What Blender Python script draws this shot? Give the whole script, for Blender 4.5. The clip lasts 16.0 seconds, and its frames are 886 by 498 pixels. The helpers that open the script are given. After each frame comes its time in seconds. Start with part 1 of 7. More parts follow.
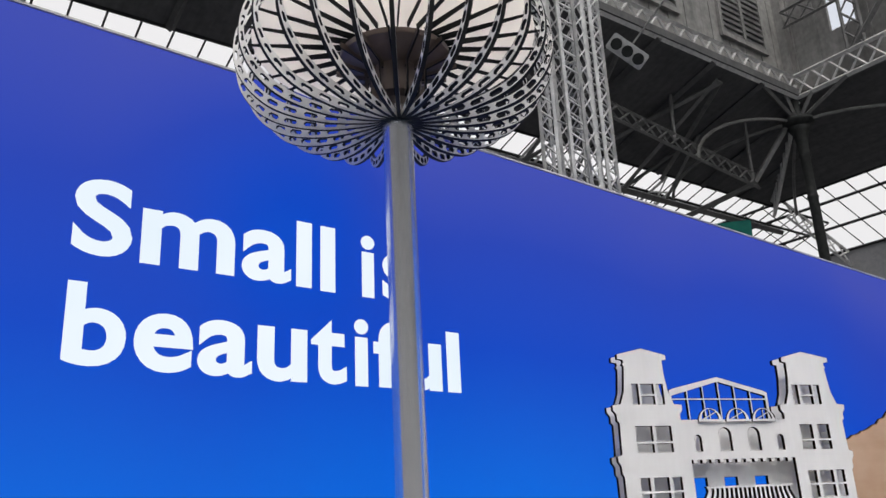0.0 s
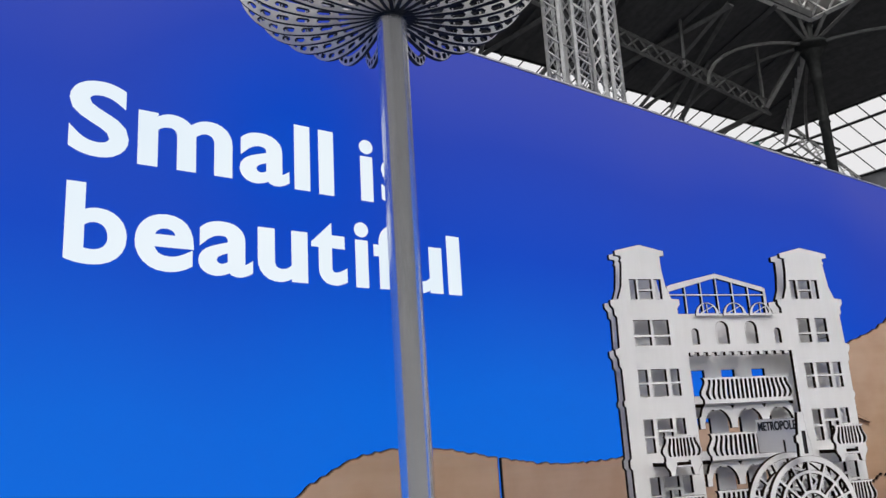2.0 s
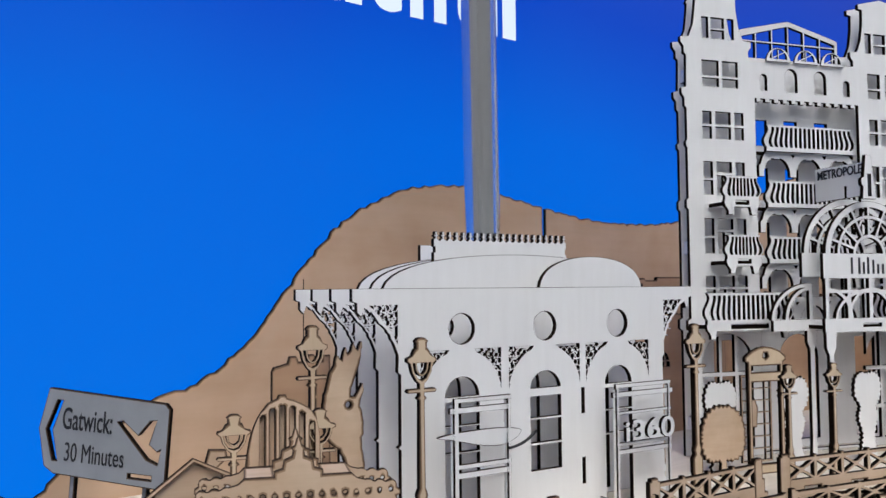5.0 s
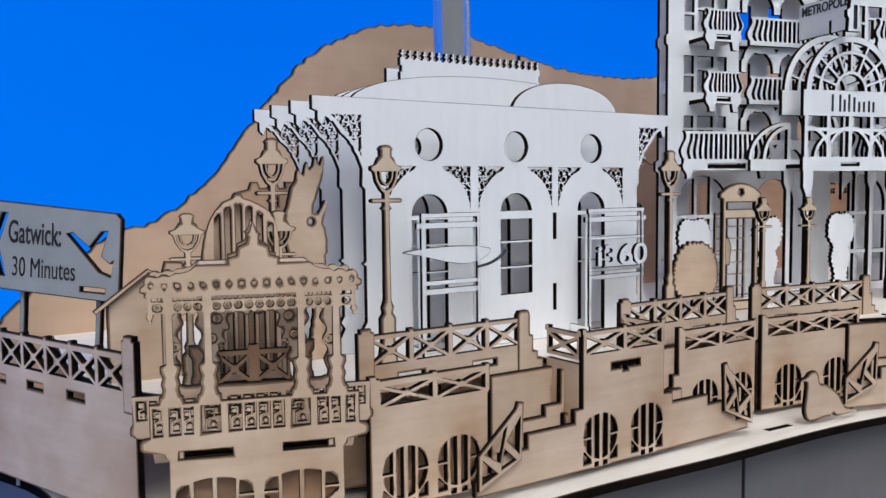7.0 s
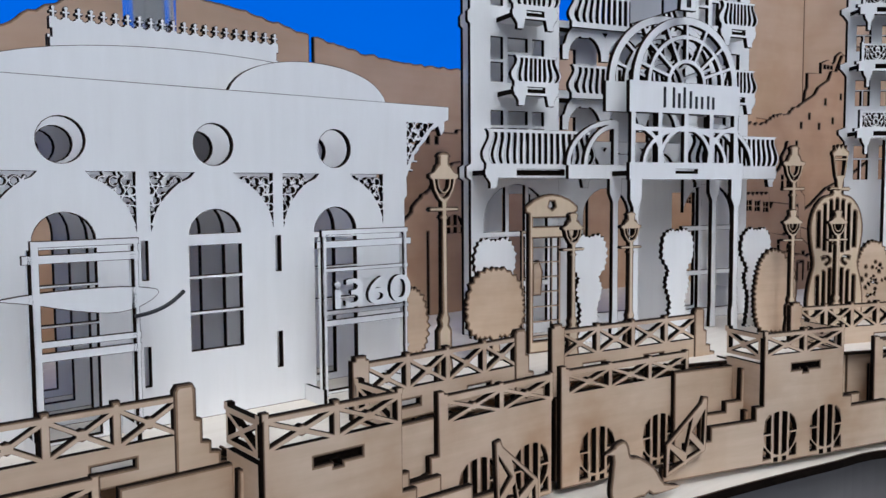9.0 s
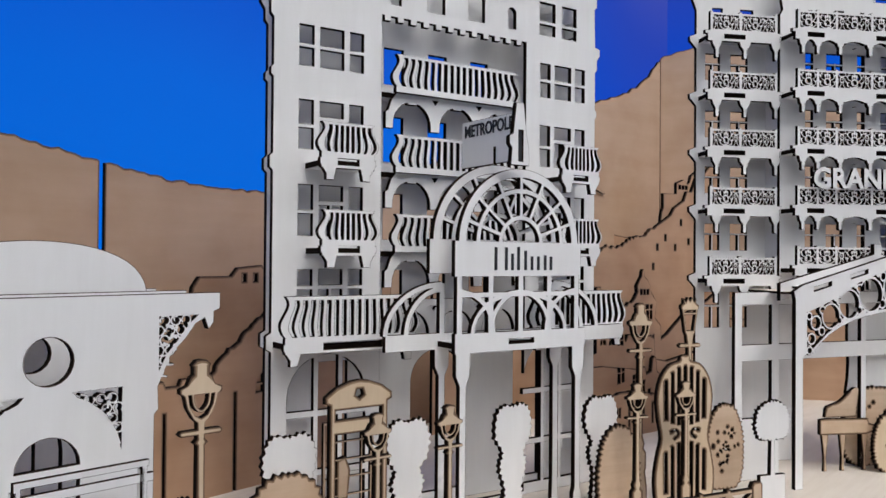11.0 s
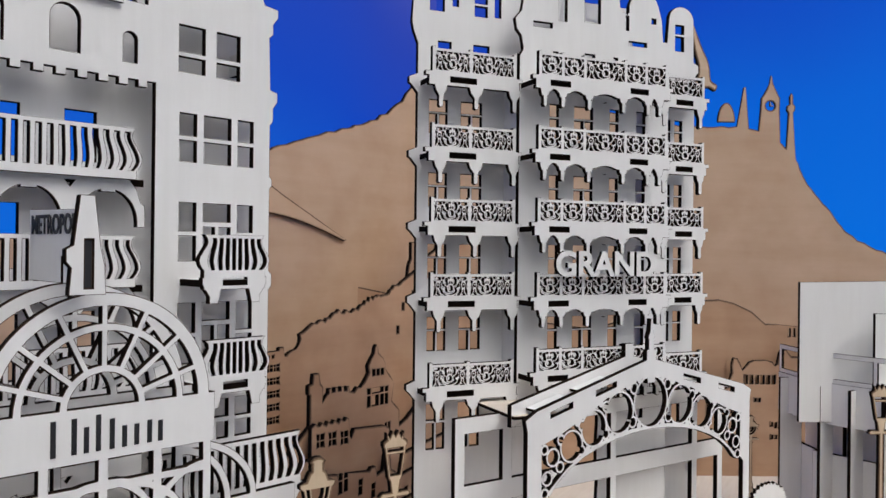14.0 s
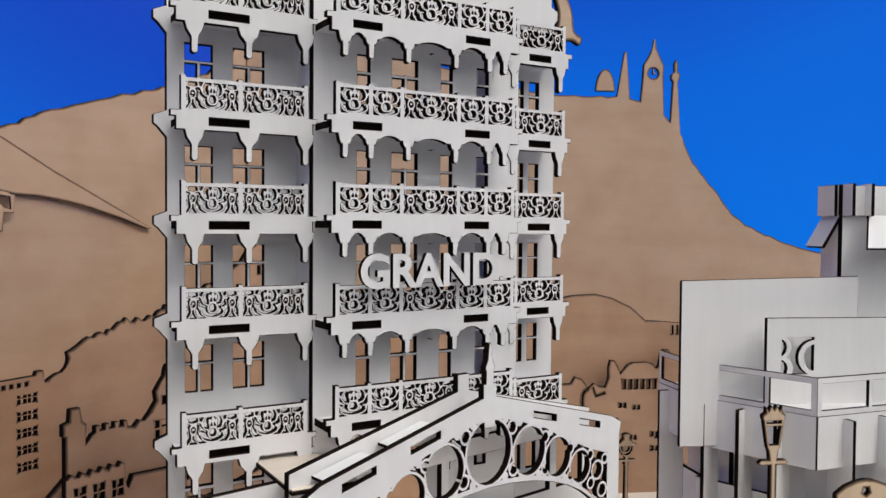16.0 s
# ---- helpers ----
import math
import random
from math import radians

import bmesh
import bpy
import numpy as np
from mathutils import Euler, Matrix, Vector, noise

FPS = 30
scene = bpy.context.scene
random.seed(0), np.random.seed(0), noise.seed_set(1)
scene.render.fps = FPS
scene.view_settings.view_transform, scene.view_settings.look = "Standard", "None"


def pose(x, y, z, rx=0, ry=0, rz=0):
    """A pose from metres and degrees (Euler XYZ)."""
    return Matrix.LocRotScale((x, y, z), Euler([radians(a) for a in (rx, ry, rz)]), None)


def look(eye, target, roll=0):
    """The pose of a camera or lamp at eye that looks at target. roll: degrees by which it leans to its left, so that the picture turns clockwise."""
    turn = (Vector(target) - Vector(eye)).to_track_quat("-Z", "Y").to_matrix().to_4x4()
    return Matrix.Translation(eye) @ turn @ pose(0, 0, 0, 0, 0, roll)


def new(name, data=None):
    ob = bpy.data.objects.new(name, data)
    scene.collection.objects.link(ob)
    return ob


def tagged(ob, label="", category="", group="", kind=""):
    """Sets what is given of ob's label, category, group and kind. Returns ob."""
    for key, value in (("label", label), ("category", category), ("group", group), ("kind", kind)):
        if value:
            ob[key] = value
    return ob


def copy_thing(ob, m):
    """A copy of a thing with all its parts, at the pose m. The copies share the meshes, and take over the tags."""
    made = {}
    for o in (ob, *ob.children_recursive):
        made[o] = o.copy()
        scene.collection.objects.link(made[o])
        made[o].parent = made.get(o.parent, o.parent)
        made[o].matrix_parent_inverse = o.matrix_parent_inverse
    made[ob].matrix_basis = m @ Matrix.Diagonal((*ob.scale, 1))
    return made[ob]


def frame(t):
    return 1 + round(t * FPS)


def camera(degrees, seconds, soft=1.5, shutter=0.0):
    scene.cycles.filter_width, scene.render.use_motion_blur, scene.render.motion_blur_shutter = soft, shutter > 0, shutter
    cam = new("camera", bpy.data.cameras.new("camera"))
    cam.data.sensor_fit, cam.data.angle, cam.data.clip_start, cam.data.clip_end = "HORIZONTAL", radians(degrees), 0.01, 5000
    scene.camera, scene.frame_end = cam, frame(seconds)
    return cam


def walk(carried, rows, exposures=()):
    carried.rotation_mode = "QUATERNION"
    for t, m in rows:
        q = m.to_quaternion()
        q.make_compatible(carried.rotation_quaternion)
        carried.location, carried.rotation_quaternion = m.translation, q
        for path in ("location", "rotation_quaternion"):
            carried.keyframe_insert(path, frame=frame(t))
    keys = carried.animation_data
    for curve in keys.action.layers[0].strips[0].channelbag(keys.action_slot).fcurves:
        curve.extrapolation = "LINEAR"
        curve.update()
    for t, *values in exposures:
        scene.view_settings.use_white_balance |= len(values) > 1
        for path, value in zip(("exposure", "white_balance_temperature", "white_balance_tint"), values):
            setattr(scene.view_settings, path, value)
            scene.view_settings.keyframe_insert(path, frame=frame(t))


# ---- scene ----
cam = camera(56.6, 16.0)
PATH = [
    (0, (0.029, -0.031, 1.758), (1.151, 1.503, 2.382), -2.7),
    (0.5, (0.043, -0.022, 1.734), (1.167, 1.52, 2.335), -2.9),
    (1, (0.052, -0.018, 1.714), (1.171, 1.543, 2.272), -3.2),
    (1.5, (0.058, -0.021, 1.694), (1.179, 1.553, 2.212), -3.4),
    (2, (0.058, -0.029, 1.669), (1.18, 1.557, 2.145), -3.4),
    (2.5, (0.058, -0.042, 1.631), (1.178, 1.56, 2.053), -3.1),
    (3, (0.046, -0.036, 1.603), (1.175, 1.581, 1.938), -2.7),
    (3.5, (0.057, 0.007, 1.564), (1.193, 1.636, 1.806), -2.1),
    (4, (0.061, 0.046, 1.527), (1.2, 1.678, 1.724), -0.9),
    (4.5, (0.028, 0.09, 1.471), (1.174, 1.721, 1.631), -0.4),
    (5, (-0.001, 0.134, 1.425), (1.144, 1.771, 1.523), -0.5),
    (5.2, (0.009, 0.169, 1.408), (1.162, 1.802, 1.468), -0.1),
    (7.3, (0.058, 0.172, 1.278), (1.247, 1.773, 1.119), -0.6),
    (7.5, (0.079, 0.178, 1.269), (1.274, 1.773, 1.105), -0.3),
    (8, (0.183, 0.199, 1.253), (1.378, 1.795, 1.089), -0.6),
    (8.5, (0.32, 0.248, 1.26), (1.567, 1.802, 1.093), -0.5),
    (9, (0.48, 0.292, 1.304), (1.838, 1.753, 1.167), -0.4),
    (9.2, (0.537, 0.306, 1.324), (1.946, 1.721, 1.202), -0.2),
    (11.3, (0.752, 0.376, 1.496), (2.334, 1.6, 1.536), 0.6),
    (11.5, (0.783, 0.403, 1.516), (2.398, 1.582, 1.553), 0.9),
    (12, (0.884, 0.475, 1.559), (2.587, 1.524, 1.601), 0.8),
    (12.5, (0.947, 0.504, 1.581), (2.698, 1.47, 1.625), 0.3),
    (13, (0.995, 0.489, 1.616), (2.757, 1.436, 1.64), 0.5),
    (13.5, (1.107, 0.441, 1.644), (2.88, 1.365, 1.658), 0.4),
    (14, (1.208, 0.405, 1.659), (3.006, 1.28, 1.661), 0.6),
    (14.5, (1.298, 0.405, 1.672), (3.133, 1.2, 1.662), 0.9),
    (15, (1.417, 0.447, 1.683), (3.286, 1.159, 1.662), 0.7),
    (15.5, (1.506, 0.465, 1.689), (3.398, 1.111, 1.653), 0.3),
    (16, (1.595, 0.412, 1.695), (3.484, 1.065, 1.636), 0.4),
]
walk(cam, [(t, look(eye, target, roll)) for t, eye, target, roll in PATH],
     exposures=[(0.0, 0.0, 6500, 10), (3.5, -0.08, 6400, 10), (5.0, -0.04, 6200, 9), (7.3, 0.08, 5800, 8), (9.2, -0.13, 5700, 8), (11.3, -0.13, 6350, 10), (13.5, -0.16, 6400, 10), (16.0, -0.10, 6500, 10)])

# ---- light ----
world = bpy.data.worlds.new("sky")
scene.world = world
world.use_nodes = True
wn, wl = world.node_tree.nodes, world.node_tree.links
sky = wn.new("ShaderNodeTexSky")
sky.sky_type = "NISHITA"
sky.sun_disc = False
sky.sun_elevation, sky.sun_rotation = radians(55), radians(200)
sky.air_density, sky.dust_density = 1.0, 4.0
soft_sky = wn.new("ShaderNodeHueSaturation")
soft_sky.inputs["Saturation"].default_value = 0.22
wl.new(sky.outputs[0], soft_sky.inputs["Color"])
wl.new(soft_sky.outputs[0], wn["Background"].inputs["Color"])
wn["Background"].inputs["Strength"].default_value = 0.29
sun = new("sun", bpy.data.lights.new("sun", "SUN"))
sun.data.energy, sun.data.angle, sun.data.color = 1.0, radians(24), (1.0, 0.97, 0.93)
sun.matrix_world = look((-1.8, -3.7, 6.7), (0, 0, 0))


# ---- materials ----
def material(name, rough=0.6, metal=0.0):
    m = bpy.data.materials.new(name)
    m.use_nodes = True
    b = m.node_tree.nodes["Principled BSDF"]
    b.inputs["Roughness"].default_value, b.inputs["Metallic"].default_value = rough, metal
    return m, m.node_tree.nodes, m.node_tree.links, b


def ramp(nodes, stops):
    r = nodes.new("ShaderNodeValToRGB")
    e = r.color_ramp.elements
    while len(e) < len(stops):
        e.new(0.5)
    for k, (p, c) in zip(e, stops):
        k.position, k.color = p, (*c, 1)
    return r


def grained(name, dark, light, stretch, rough, bump=0.15, spots=0.0, vary=0.08, smoke=0.0):
    """Painted or raw sheet: long grain, soft cloudy stains, small knots and a tint that differs from piece to piece."""
    m, n, l, b = material(name, rough)
    at = n.new("ShaderNodeTexCoord")
    mp = n.new("ShaderNodeMapping")
    mp.inputs["Scale"].default_value = stretch
    l.new(at.outputs["Object"], mp.inputs["Vector"])
    info = n.new("ShaderNodeObjectInfo")
    sh = n.new("ShaderNodeVectorMath")
    sh.operation = "ADD"
    cx = n.new("ShaderNodeCombineXYZ")
    ml = n.new("ShaderNodeMath")
    ml.operation = "MULTIPLY"
    ml.inputs[1].default_value = 37.0
    l.new(info.outputs["Random"], ml.inputs[0])
    l.new(ml.outputs[0], cx.inputs["X"])
    l.new(ml.outputs[0], cx.inputs["Z"])
    l.new(mp.outputs[0], sh.inputs[0])
    l.new(cx.outputs[0], sh.inputs[1])
    g = n.new("ShaderNodeTexNoise")
    g.inputs["Scale"].default_value, g.inputs["Detail"].default_value, g.inputs["Roughness"].default_value = 1.0, 5.0, 0.62
    l.new(sh.outputs[0], g.inputs["Vector"])
    c = n.new("ShaderNodeTexNoise")
    c.inputs["Scale"].default_value, c.inputs["Detail"].default_value = 7.0, 3.0
    l.new(at.outputs["Object"], c.inputs["Vector"])
    mix = n.new("ShaderNodeMath")
    mix.operation = "MULTIPLY_ADD"
    mix.inputs[1].default_value = 0.6
    l.new(g.outputs[0], mix.inputs[0])
    half = n.new("ShaderNodeMath")
    half.operation = "MULTIPLY"
    half.inputs[1].default_value = 0.4
    l.new(c.outputs[0], half.inputs[0])
    l.new(half.outputs[0], mix.inputs[2])
    r = ramp(n, [(0.33, dark), (0.66, light)])
    l.new(mix.outputs[0], r.inputs[0])
    hs = n.new("ShaderNodeHueSaturation")
    mr = n.new("ShaderNodeMapRange")
    mr.inputs["To Min"].default_value, mr.inputs["To Max"].default_value = 1 - vary, 1 + vary * 0.6
    l.new(info.outputs["Random"], mr.inputs["Value"])
    l.new(mr.outputs[0], hs.inputs["Value"])
    col = r.outputs[0]
    if spots:
        v = n.new("ShaderNodeTexVoronoi")
        v.inputs["Scale"].default_value = 5.5
        l.new(at.outputs["Object"], v.inputs["Vector"])
        k = ramp(n, [(0.0, (0.55, 0.42, 0.33)), (spots, (1, 1, 1))])
        l.new(v.outputs["Distance"], k.inputs[0])
        mu = n.new("ShaderNodeMix")
        mu.data_type, mu.blend_type = "RGBA", "MULTIPLY"
        mu.inputs["Factor"].default_value = 0.8
        l.new(col, mu.inputs[6])
        l.new(k.outputs[0], mu.inputs[7])
        col = mu.outputs[2]
    if smoke:
        c3 = n.new("ShaderNodeTexNoise")
        c3.inputs["Scale"].default_value, c3.inputs["Detail"].default_value = 9.0, 4.0
        l.new(at.outputs["Object"], c3.inputs["Vector"])
        k2 = ramp(n, [(0.42, (1, 1, 1)), (0.72, (1 - smoke * 0.75, 1 - smoke * 1.05, 1 - smoke * 1.35))])
        l.new(c3.outputs[0], k2.inputs[0])
        mu2 = n.new("ShaderNodeMix")
        mu2.data_type, mu2.blend_type = "RGBA", "MULTIPLY"
        mu2.inputs["Factor"].default_value = 1.0
        l.new(col, mu2.inputs[6])
        l.new(k2.outputs[0], mu2.inputs[7])
        col = mu2.outputs[2]
    l.new(col, hs.inputs["Color"])
    l.new(hs.outputs[0], b.inputs["Base Color"])
    bp = n.new("ShaderNodeBump")
    bp.inputs["Strength"].default_value, bp.inputs["Distance"].default_value = bump, 0.002
    l.new(g.outputs[0], bp.inputs["Height"])
    l.new(bp.outputs[0], b.inputs["Normal"])
    return m


white = grained("white_painted_plywood", (0.765, 0.752, 0.73), (0.82, 0.81, 0.793), (60, 60, 6), 0.55, 0.12, vary=0.03)
birch = grained("birch_plywood", (0.545, 0.400, 0.270), (0.665, 0.512, 0.372), (5, 60, 55), 0.6, 0.15, 0.022, 0.06, 0.32)
pale = grained("pale_birch_board", (0.66, 0.575, 0.475), (0.76, 0.685, 0.59), (5, 60, 55), 0.6, 0.15, 0.015, 0.03)
hillwood = grained("birch_plywood_sheet", (0.500, 0.336, 0.212), (0.585, 0.410, 0.278), (1.6, 30, 14), 0.6, 0.1, 0.02, 0.04, 0.12)
# browner copy of the birch; on inner parts its tone includes their shade
town_wood = grained("brown_stained_plywood", (0.43, 0.262, 0.152), (0.53, 0.338, 0.205), (2, 30, 20), 0.65, 0.1, 0.02, 0.05, 0.2)
lampwood = grained("pale_yellow_birch_plywood", (0.58, 0.45, 0.30), (0.70, 0.56, 0.395), (60, 60, 6), 0.6, 0.15, 0.0, 0.06, 0.18)
scorch = grained("scorched_arris", (0.035, 0.018, 0.009), (0.10, 0.055, 0.03), (30, 30, 30), 0.9, 0.1, vary=0.1)
toast = grained("smoked_cut_margin", (0.17, 0.098, 0.052), (0.33, 0.215, 0.13), (40, 40, 40), 0.8, 0.1, vary=0.08)
char = grained("laser_burnt_edge", (0.003, 0.002, 0.0015), (0.015, 0.0095, 0.0065), (40, 40, 200), 1.0, 0.2, vary=0.2)
char.node_tree.nodes["Principled BSDF"].inputs["Specular IOR Level"].default_value = 0.05
grey_sign = grained("grey_painted_board", (0.25, 0.255, 0.26), (0.31, 0.315, 0.32), (20, 20, 20), 0.5, 0.08)
plinth_grey = grained("grey_laminate", (0.15, 0.138, 0.135), (0.19, 0.177, 0.172), (3, 3, 20), 0.45, 0.05)
floor_mat = grained("grey_carpet_tile", (0.13, 0.13, 0.135), (0.2, 0.2, 0.205), (40, 40, 40), 0.95, 0.4)
iron = grained("grey_painted_iron", (0.32, 0.32, 0.31), (0.56, 0.555, 0.54), (9, 9, 9), 0.5, 0.2)
# a darker tone of the grey iron, for braces, louvres and clerestory lattice
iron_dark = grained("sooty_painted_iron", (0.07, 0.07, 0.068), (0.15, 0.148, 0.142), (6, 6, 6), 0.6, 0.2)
old_boards = grained("grey_weathered_boarding", (0.13, 0.127, 0.12), (0.27, 0.262, 0.248), (4, 4, 0.8), 0.8, 0.3)
hub_brown = grained("dark_brown_lacquered_wood", (0.11, 0.08, 0.065), (0.20, 0.15, 0.12), (12, 12, 3), 0.5, 0.1)
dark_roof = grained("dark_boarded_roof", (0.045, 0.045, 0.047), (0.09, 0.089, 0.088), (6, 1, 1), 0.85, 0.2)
black_iron = grained("black_iron", (0.012, 0.013, 0.013), (0.03, 0.031, 0.03), (9, 9, 9), 0.65, 0.1)
green_sign = grained("green_sign_plate", (0.0, 0.10, 0.06), (0.01, 0.15, 0.09), (9, 9, 9), 0.4, 0.02)
laser_steel = grained("laser_cut_bright_steel", (0.66, 0.645, 0.61), (0.79, 0.775, 0.74), (30, 30, 8), 0.45, 0.05)
laser_steel.node_tree.nodes["Principled BSDF"].inputs["Metallic"].default_value = 0.12
ink, _, _, _b = material("black_ink", 0.6)
_b.inputs["Base Color"].default_value = (0.012, 0.012, 0.014, 1)

black_iron.node_tree.nodes["Principled BSDF"].inputs["Specular IOR Level"].default_value = 0.12
# pale tone for the unseen end walls, chosen to brighten the pole's reflections
bounce_paint = grained("pale_grey_hall_paint", (0.48, 0.47, 0.45), (0.60, 0.59, 0.57), (1, 1, 1), 0.7, 0.1)
steel, n, l, b = material("brushed_stainless_steel", 0.3, 0.88)
at = n.new("ShaderNodeTexCoord")
mp = n.new("ShaderNodeMapping")
mp.inputs["Scale"].default_value = (34, 34, 0.5)
g = n.new("ShaderNodeTexNoise")
g.inputs["Scale"].default_value, g.inputs["Detail"].default_value = 3.0, 4.0
l.new(at.outputs["Object"], mp.inputs[0])
l.new(mp.outputs[0], g.inputs["Vector"])
r = ramp(n, [(0.25, (0.76, 0.76, 0.755)), (0.75, (0.87, 0.865, 0.855))])
l.new(g.outputs[0], r.inputs[0])
l.new(r.outputs[0], b.inputs["Base Color"])
mr = n.new("ShaderNodeMapRange")
mr.inputs["To Min"].default_value, mr.inputs["To Max"].default_value = 0.17, 0.25
l.new(g.outputs[0], mr.inputs["Value"])
l.new(mr.outputs[0], b.inputs["Roughness"])


def led(name, white_text=False, drift=False):
    """The face of a video wall: it glows by itself, deep violet blue above and clear blue below."""
    m, n, l, b = material(name, 0.35)
    b.inputs["Base Color"].default_value = (0.006, 0.007, 0.012, 1)
    b.inputs["Roughness"].default_value, b.inputs["Specular IOR Level"].default_value = 0.8, 0.1
    b.inputs["Emission Strength"].default_value = 1.0
    at = n.new("ShaderNodeTexCoord")
    if white_text:
        fine = n.new("ShaderNodeTexNoise")
        fine.inputs["Scale"].default_value = 3.0
        l.new(at.outputs["Object"], fine.inputs["Vector"])
        r = ramp(n, [(0.3, (0.80, 0.90, 0.98)), (0.7, (0.88, 0.95, 1.0))])
        l.new(fine.outputs[0], r.inputs[0])
        l.new(r.outputs[0], b.inputs["Emission Color"])
        return m
    sp = n.new("ShaderNodeSeparateXYZ")
    l.new(at.outputs["Object"], sp.inputs[0])
    wob = n.new("ShaderNodeTexNoise")
    wob.inputs["Scale"].default_value, wob.inputs["Detail"].default_value = 0.9, 1.0
    l.new(at.outputs["Object"], wob.inputs["Vector"])
    add = n.new("ShaderNodeMath")
    add.operation = "MULTIPLY_ADD"
    add.inputs[1].default_value = 0.5
    l.new(wob.outputs[0], add.inputs[0])
    l.new(sp.outputs["Z"], add.inputs[2])
    # a clearer blue pool in the picture that the wall shows
    off = n.new("ShaderNodeVectorMath")
    off.operation = "SUBTRACT"
    off.inputs[1].default_value = (0.85, 0.0, 2.60)
    l.new(at.outputs["Object"], off.inputs[0])
    size = n.new("ShaderNodeVectorMath")
    size.operation = "LENGTH"
    l.new(off.outputs[0], size.inputs[0])
    pool = n.new("ShaderNodeMapRange")
    pool.interpolation_type = "SMOOTHSTEP"
    pool.inputs["From Min"].default_value, pool.inputs["From Max"].default_value = 0.05, 0.50
    pool.inputs["To Min"].default_value, pool.inputs["To Max"].default_value = -0.42, 0.0
    l.new(size.outputs["Value"], pool.inputs["Value"])
    low = n.new("ShaderNodeMath")
    l.new(add.outputs[0], low.inputs[0])
    l.new(pool.outputs[0], low.inputs[1])
    if drift:
        # the return wall's picture clears to a lighter blue away from the corner
        way = n.new("ShaderNodeMapRange")
        way.interpolation_type = "SMOOTHSTEP"
        way.inputs["From Min"].default_value, way.inputs["From Max"].default_value = 0.0, -1.9
        way.inputs["To Min"].default_value, way.inputs["To Max"].default_value = -0.16, -0.55
        l.new(sp.outputs["Y"], way.inputs["Value"])
        l.new(way.outputs[0], low.inputs[1])
    else:
        # and the long wall's deepens towards it
        way = n.new("ShaderNodeMapRange")
        way.interpolation_type = "SMOOTHSTEP"
        way.inputs["From Min"].default_value, way.inputs["From Max"].default_value = 3.3, 4.2
        way.inputs["To Min"].default_value, way.inputs["To Max"].default_value = 0.0, 0.20
        l.new(sp.outputs["X"], way.inputs["Value"])
        deep = n.new("ShaderNodeMath")
        l.new(low.outputs[0], deep.inputs[0])
        l.new(way.outputs[0], deep.inputs[1])
        low = deep
    mr = n.new("ShaderNodeMapRange")
    mr.inputs["From Min"].default_value, mr.inputs["From Max"].default_value = 1.35, 3.15
    l.new(low.outputs[0], mr.inputs["Value"])
    r = ramp(n, [(0.0, (0.0, 0.17, 0.80)), (0.35, (0.0, 0.128, 0.71)), (0.6, (0.003, 0.062, 0.55)), (0.8, (0.017, 0.055, 0.46)), (1.0, (0.05, 0.072, 0.43))])
    l.new(mr.outputs[0], r.inputs[0])
    l.new(r.outputs[0], b.inputs["Emission Color"])
    return m


frosted, n, l, b = material("frosted_cream_acrylic", 0.5)
tr = n.new("ShaderNodeBsdfTranslucent")
tr.inputs["Color"].default_value = (0.98, 0.94, 0.90, 1)
b.inputs["Base Color"].default_value = (0.80, 0.76, 0.72, 1)
mx = n.new("ShaderNodeMixShader")
mx.inputs[0].default_value = 0.9
l.new(b.outputs[0], mx.inputs[1])
l.new(tr.outputs[0], mx.inputs[2])
l.new(mx.outputs[0], n["Material Output"].inputs["Surface"])

sky_glow, _, _, _b = material("bright_overcast_sky", 1.0)
_b.inputs["Base Color"].default_value = (0, 0, 0, 1)
_b.inputs["Emission Color"].default_value, _b.inputs["Emission Strength"].default_value = (0.93, 0.92, 0.93, 1), 0.9
led_blue = led("video_wall_blue")
led_east = led("return_wall_blue", drift=True)
led_white = led("video_wall_white", True)


# ---- builders ----
from mathutils.geometry import delaunay_2d_cdt


def R(x0, z0, x1, z1):
    return [(x0, z0), (x1, z0), (x1, z1), (x0, z1)]


def circ(cx, cz, r, n=20, rz=None, a0=0.0, a1=360.0):
    full = abs(a1 - a0) >= 360
    k = n if full else n + 1
    return [(cx + r * math.cos(radians(a0 + (a1 - a0) * i / n)), cz + (rz or r) * math.sin(radians(a0 + (a1 - a0) * i / n))) for i in range(k)]


def arch(x0, z0, x1, top, n=12, rise=None):
    """An opening with a round head."""
    r = (x1 - x0) / 2
    rise = rise or r
    return [(x0, z0), (x1, z0)] + circ((x0 + x1) / 2, top - rise, r, n, rise, 0, 180)


def seg(p, q, w):
    dx, dz = q[0] - p[0], q[1] - p[1]
    k = w / 2 / max(math.hypot(dx, dz), 1e-6)
    ox, oz = -dz * k, dx * k
    return [(p[0] + ox, p[1] + oz), (p[0] - ox, p[1] - oz), (q[0] - ox, q[1] - oz), (q[0] + ox, q[1] + oz)]


def line(pts, w):
    """A drawn line of width w as one closed loop."""
    left, right = [], []
    for i, p in enumerate(pts):
        a, c = pts[max(i - 1, 0)], pts[min(i + 1, len(pts) - 1)]
        dx, dz = c[0] - a[0], c[1] - a[1]
        k = w / 2 / max(math.hypot(dx, dz), 1e-9)
        left.append((p[0] - dz * k, p[1] + dx * k))
        right.append((p[0] + dz * k, p[1] - dx * k))
    return left + right[::-1]


def arc(cx, cz, r, a0, a1, n=10, rz=None):
    return circ(cx, cz, r, n, rz, a0, a1)


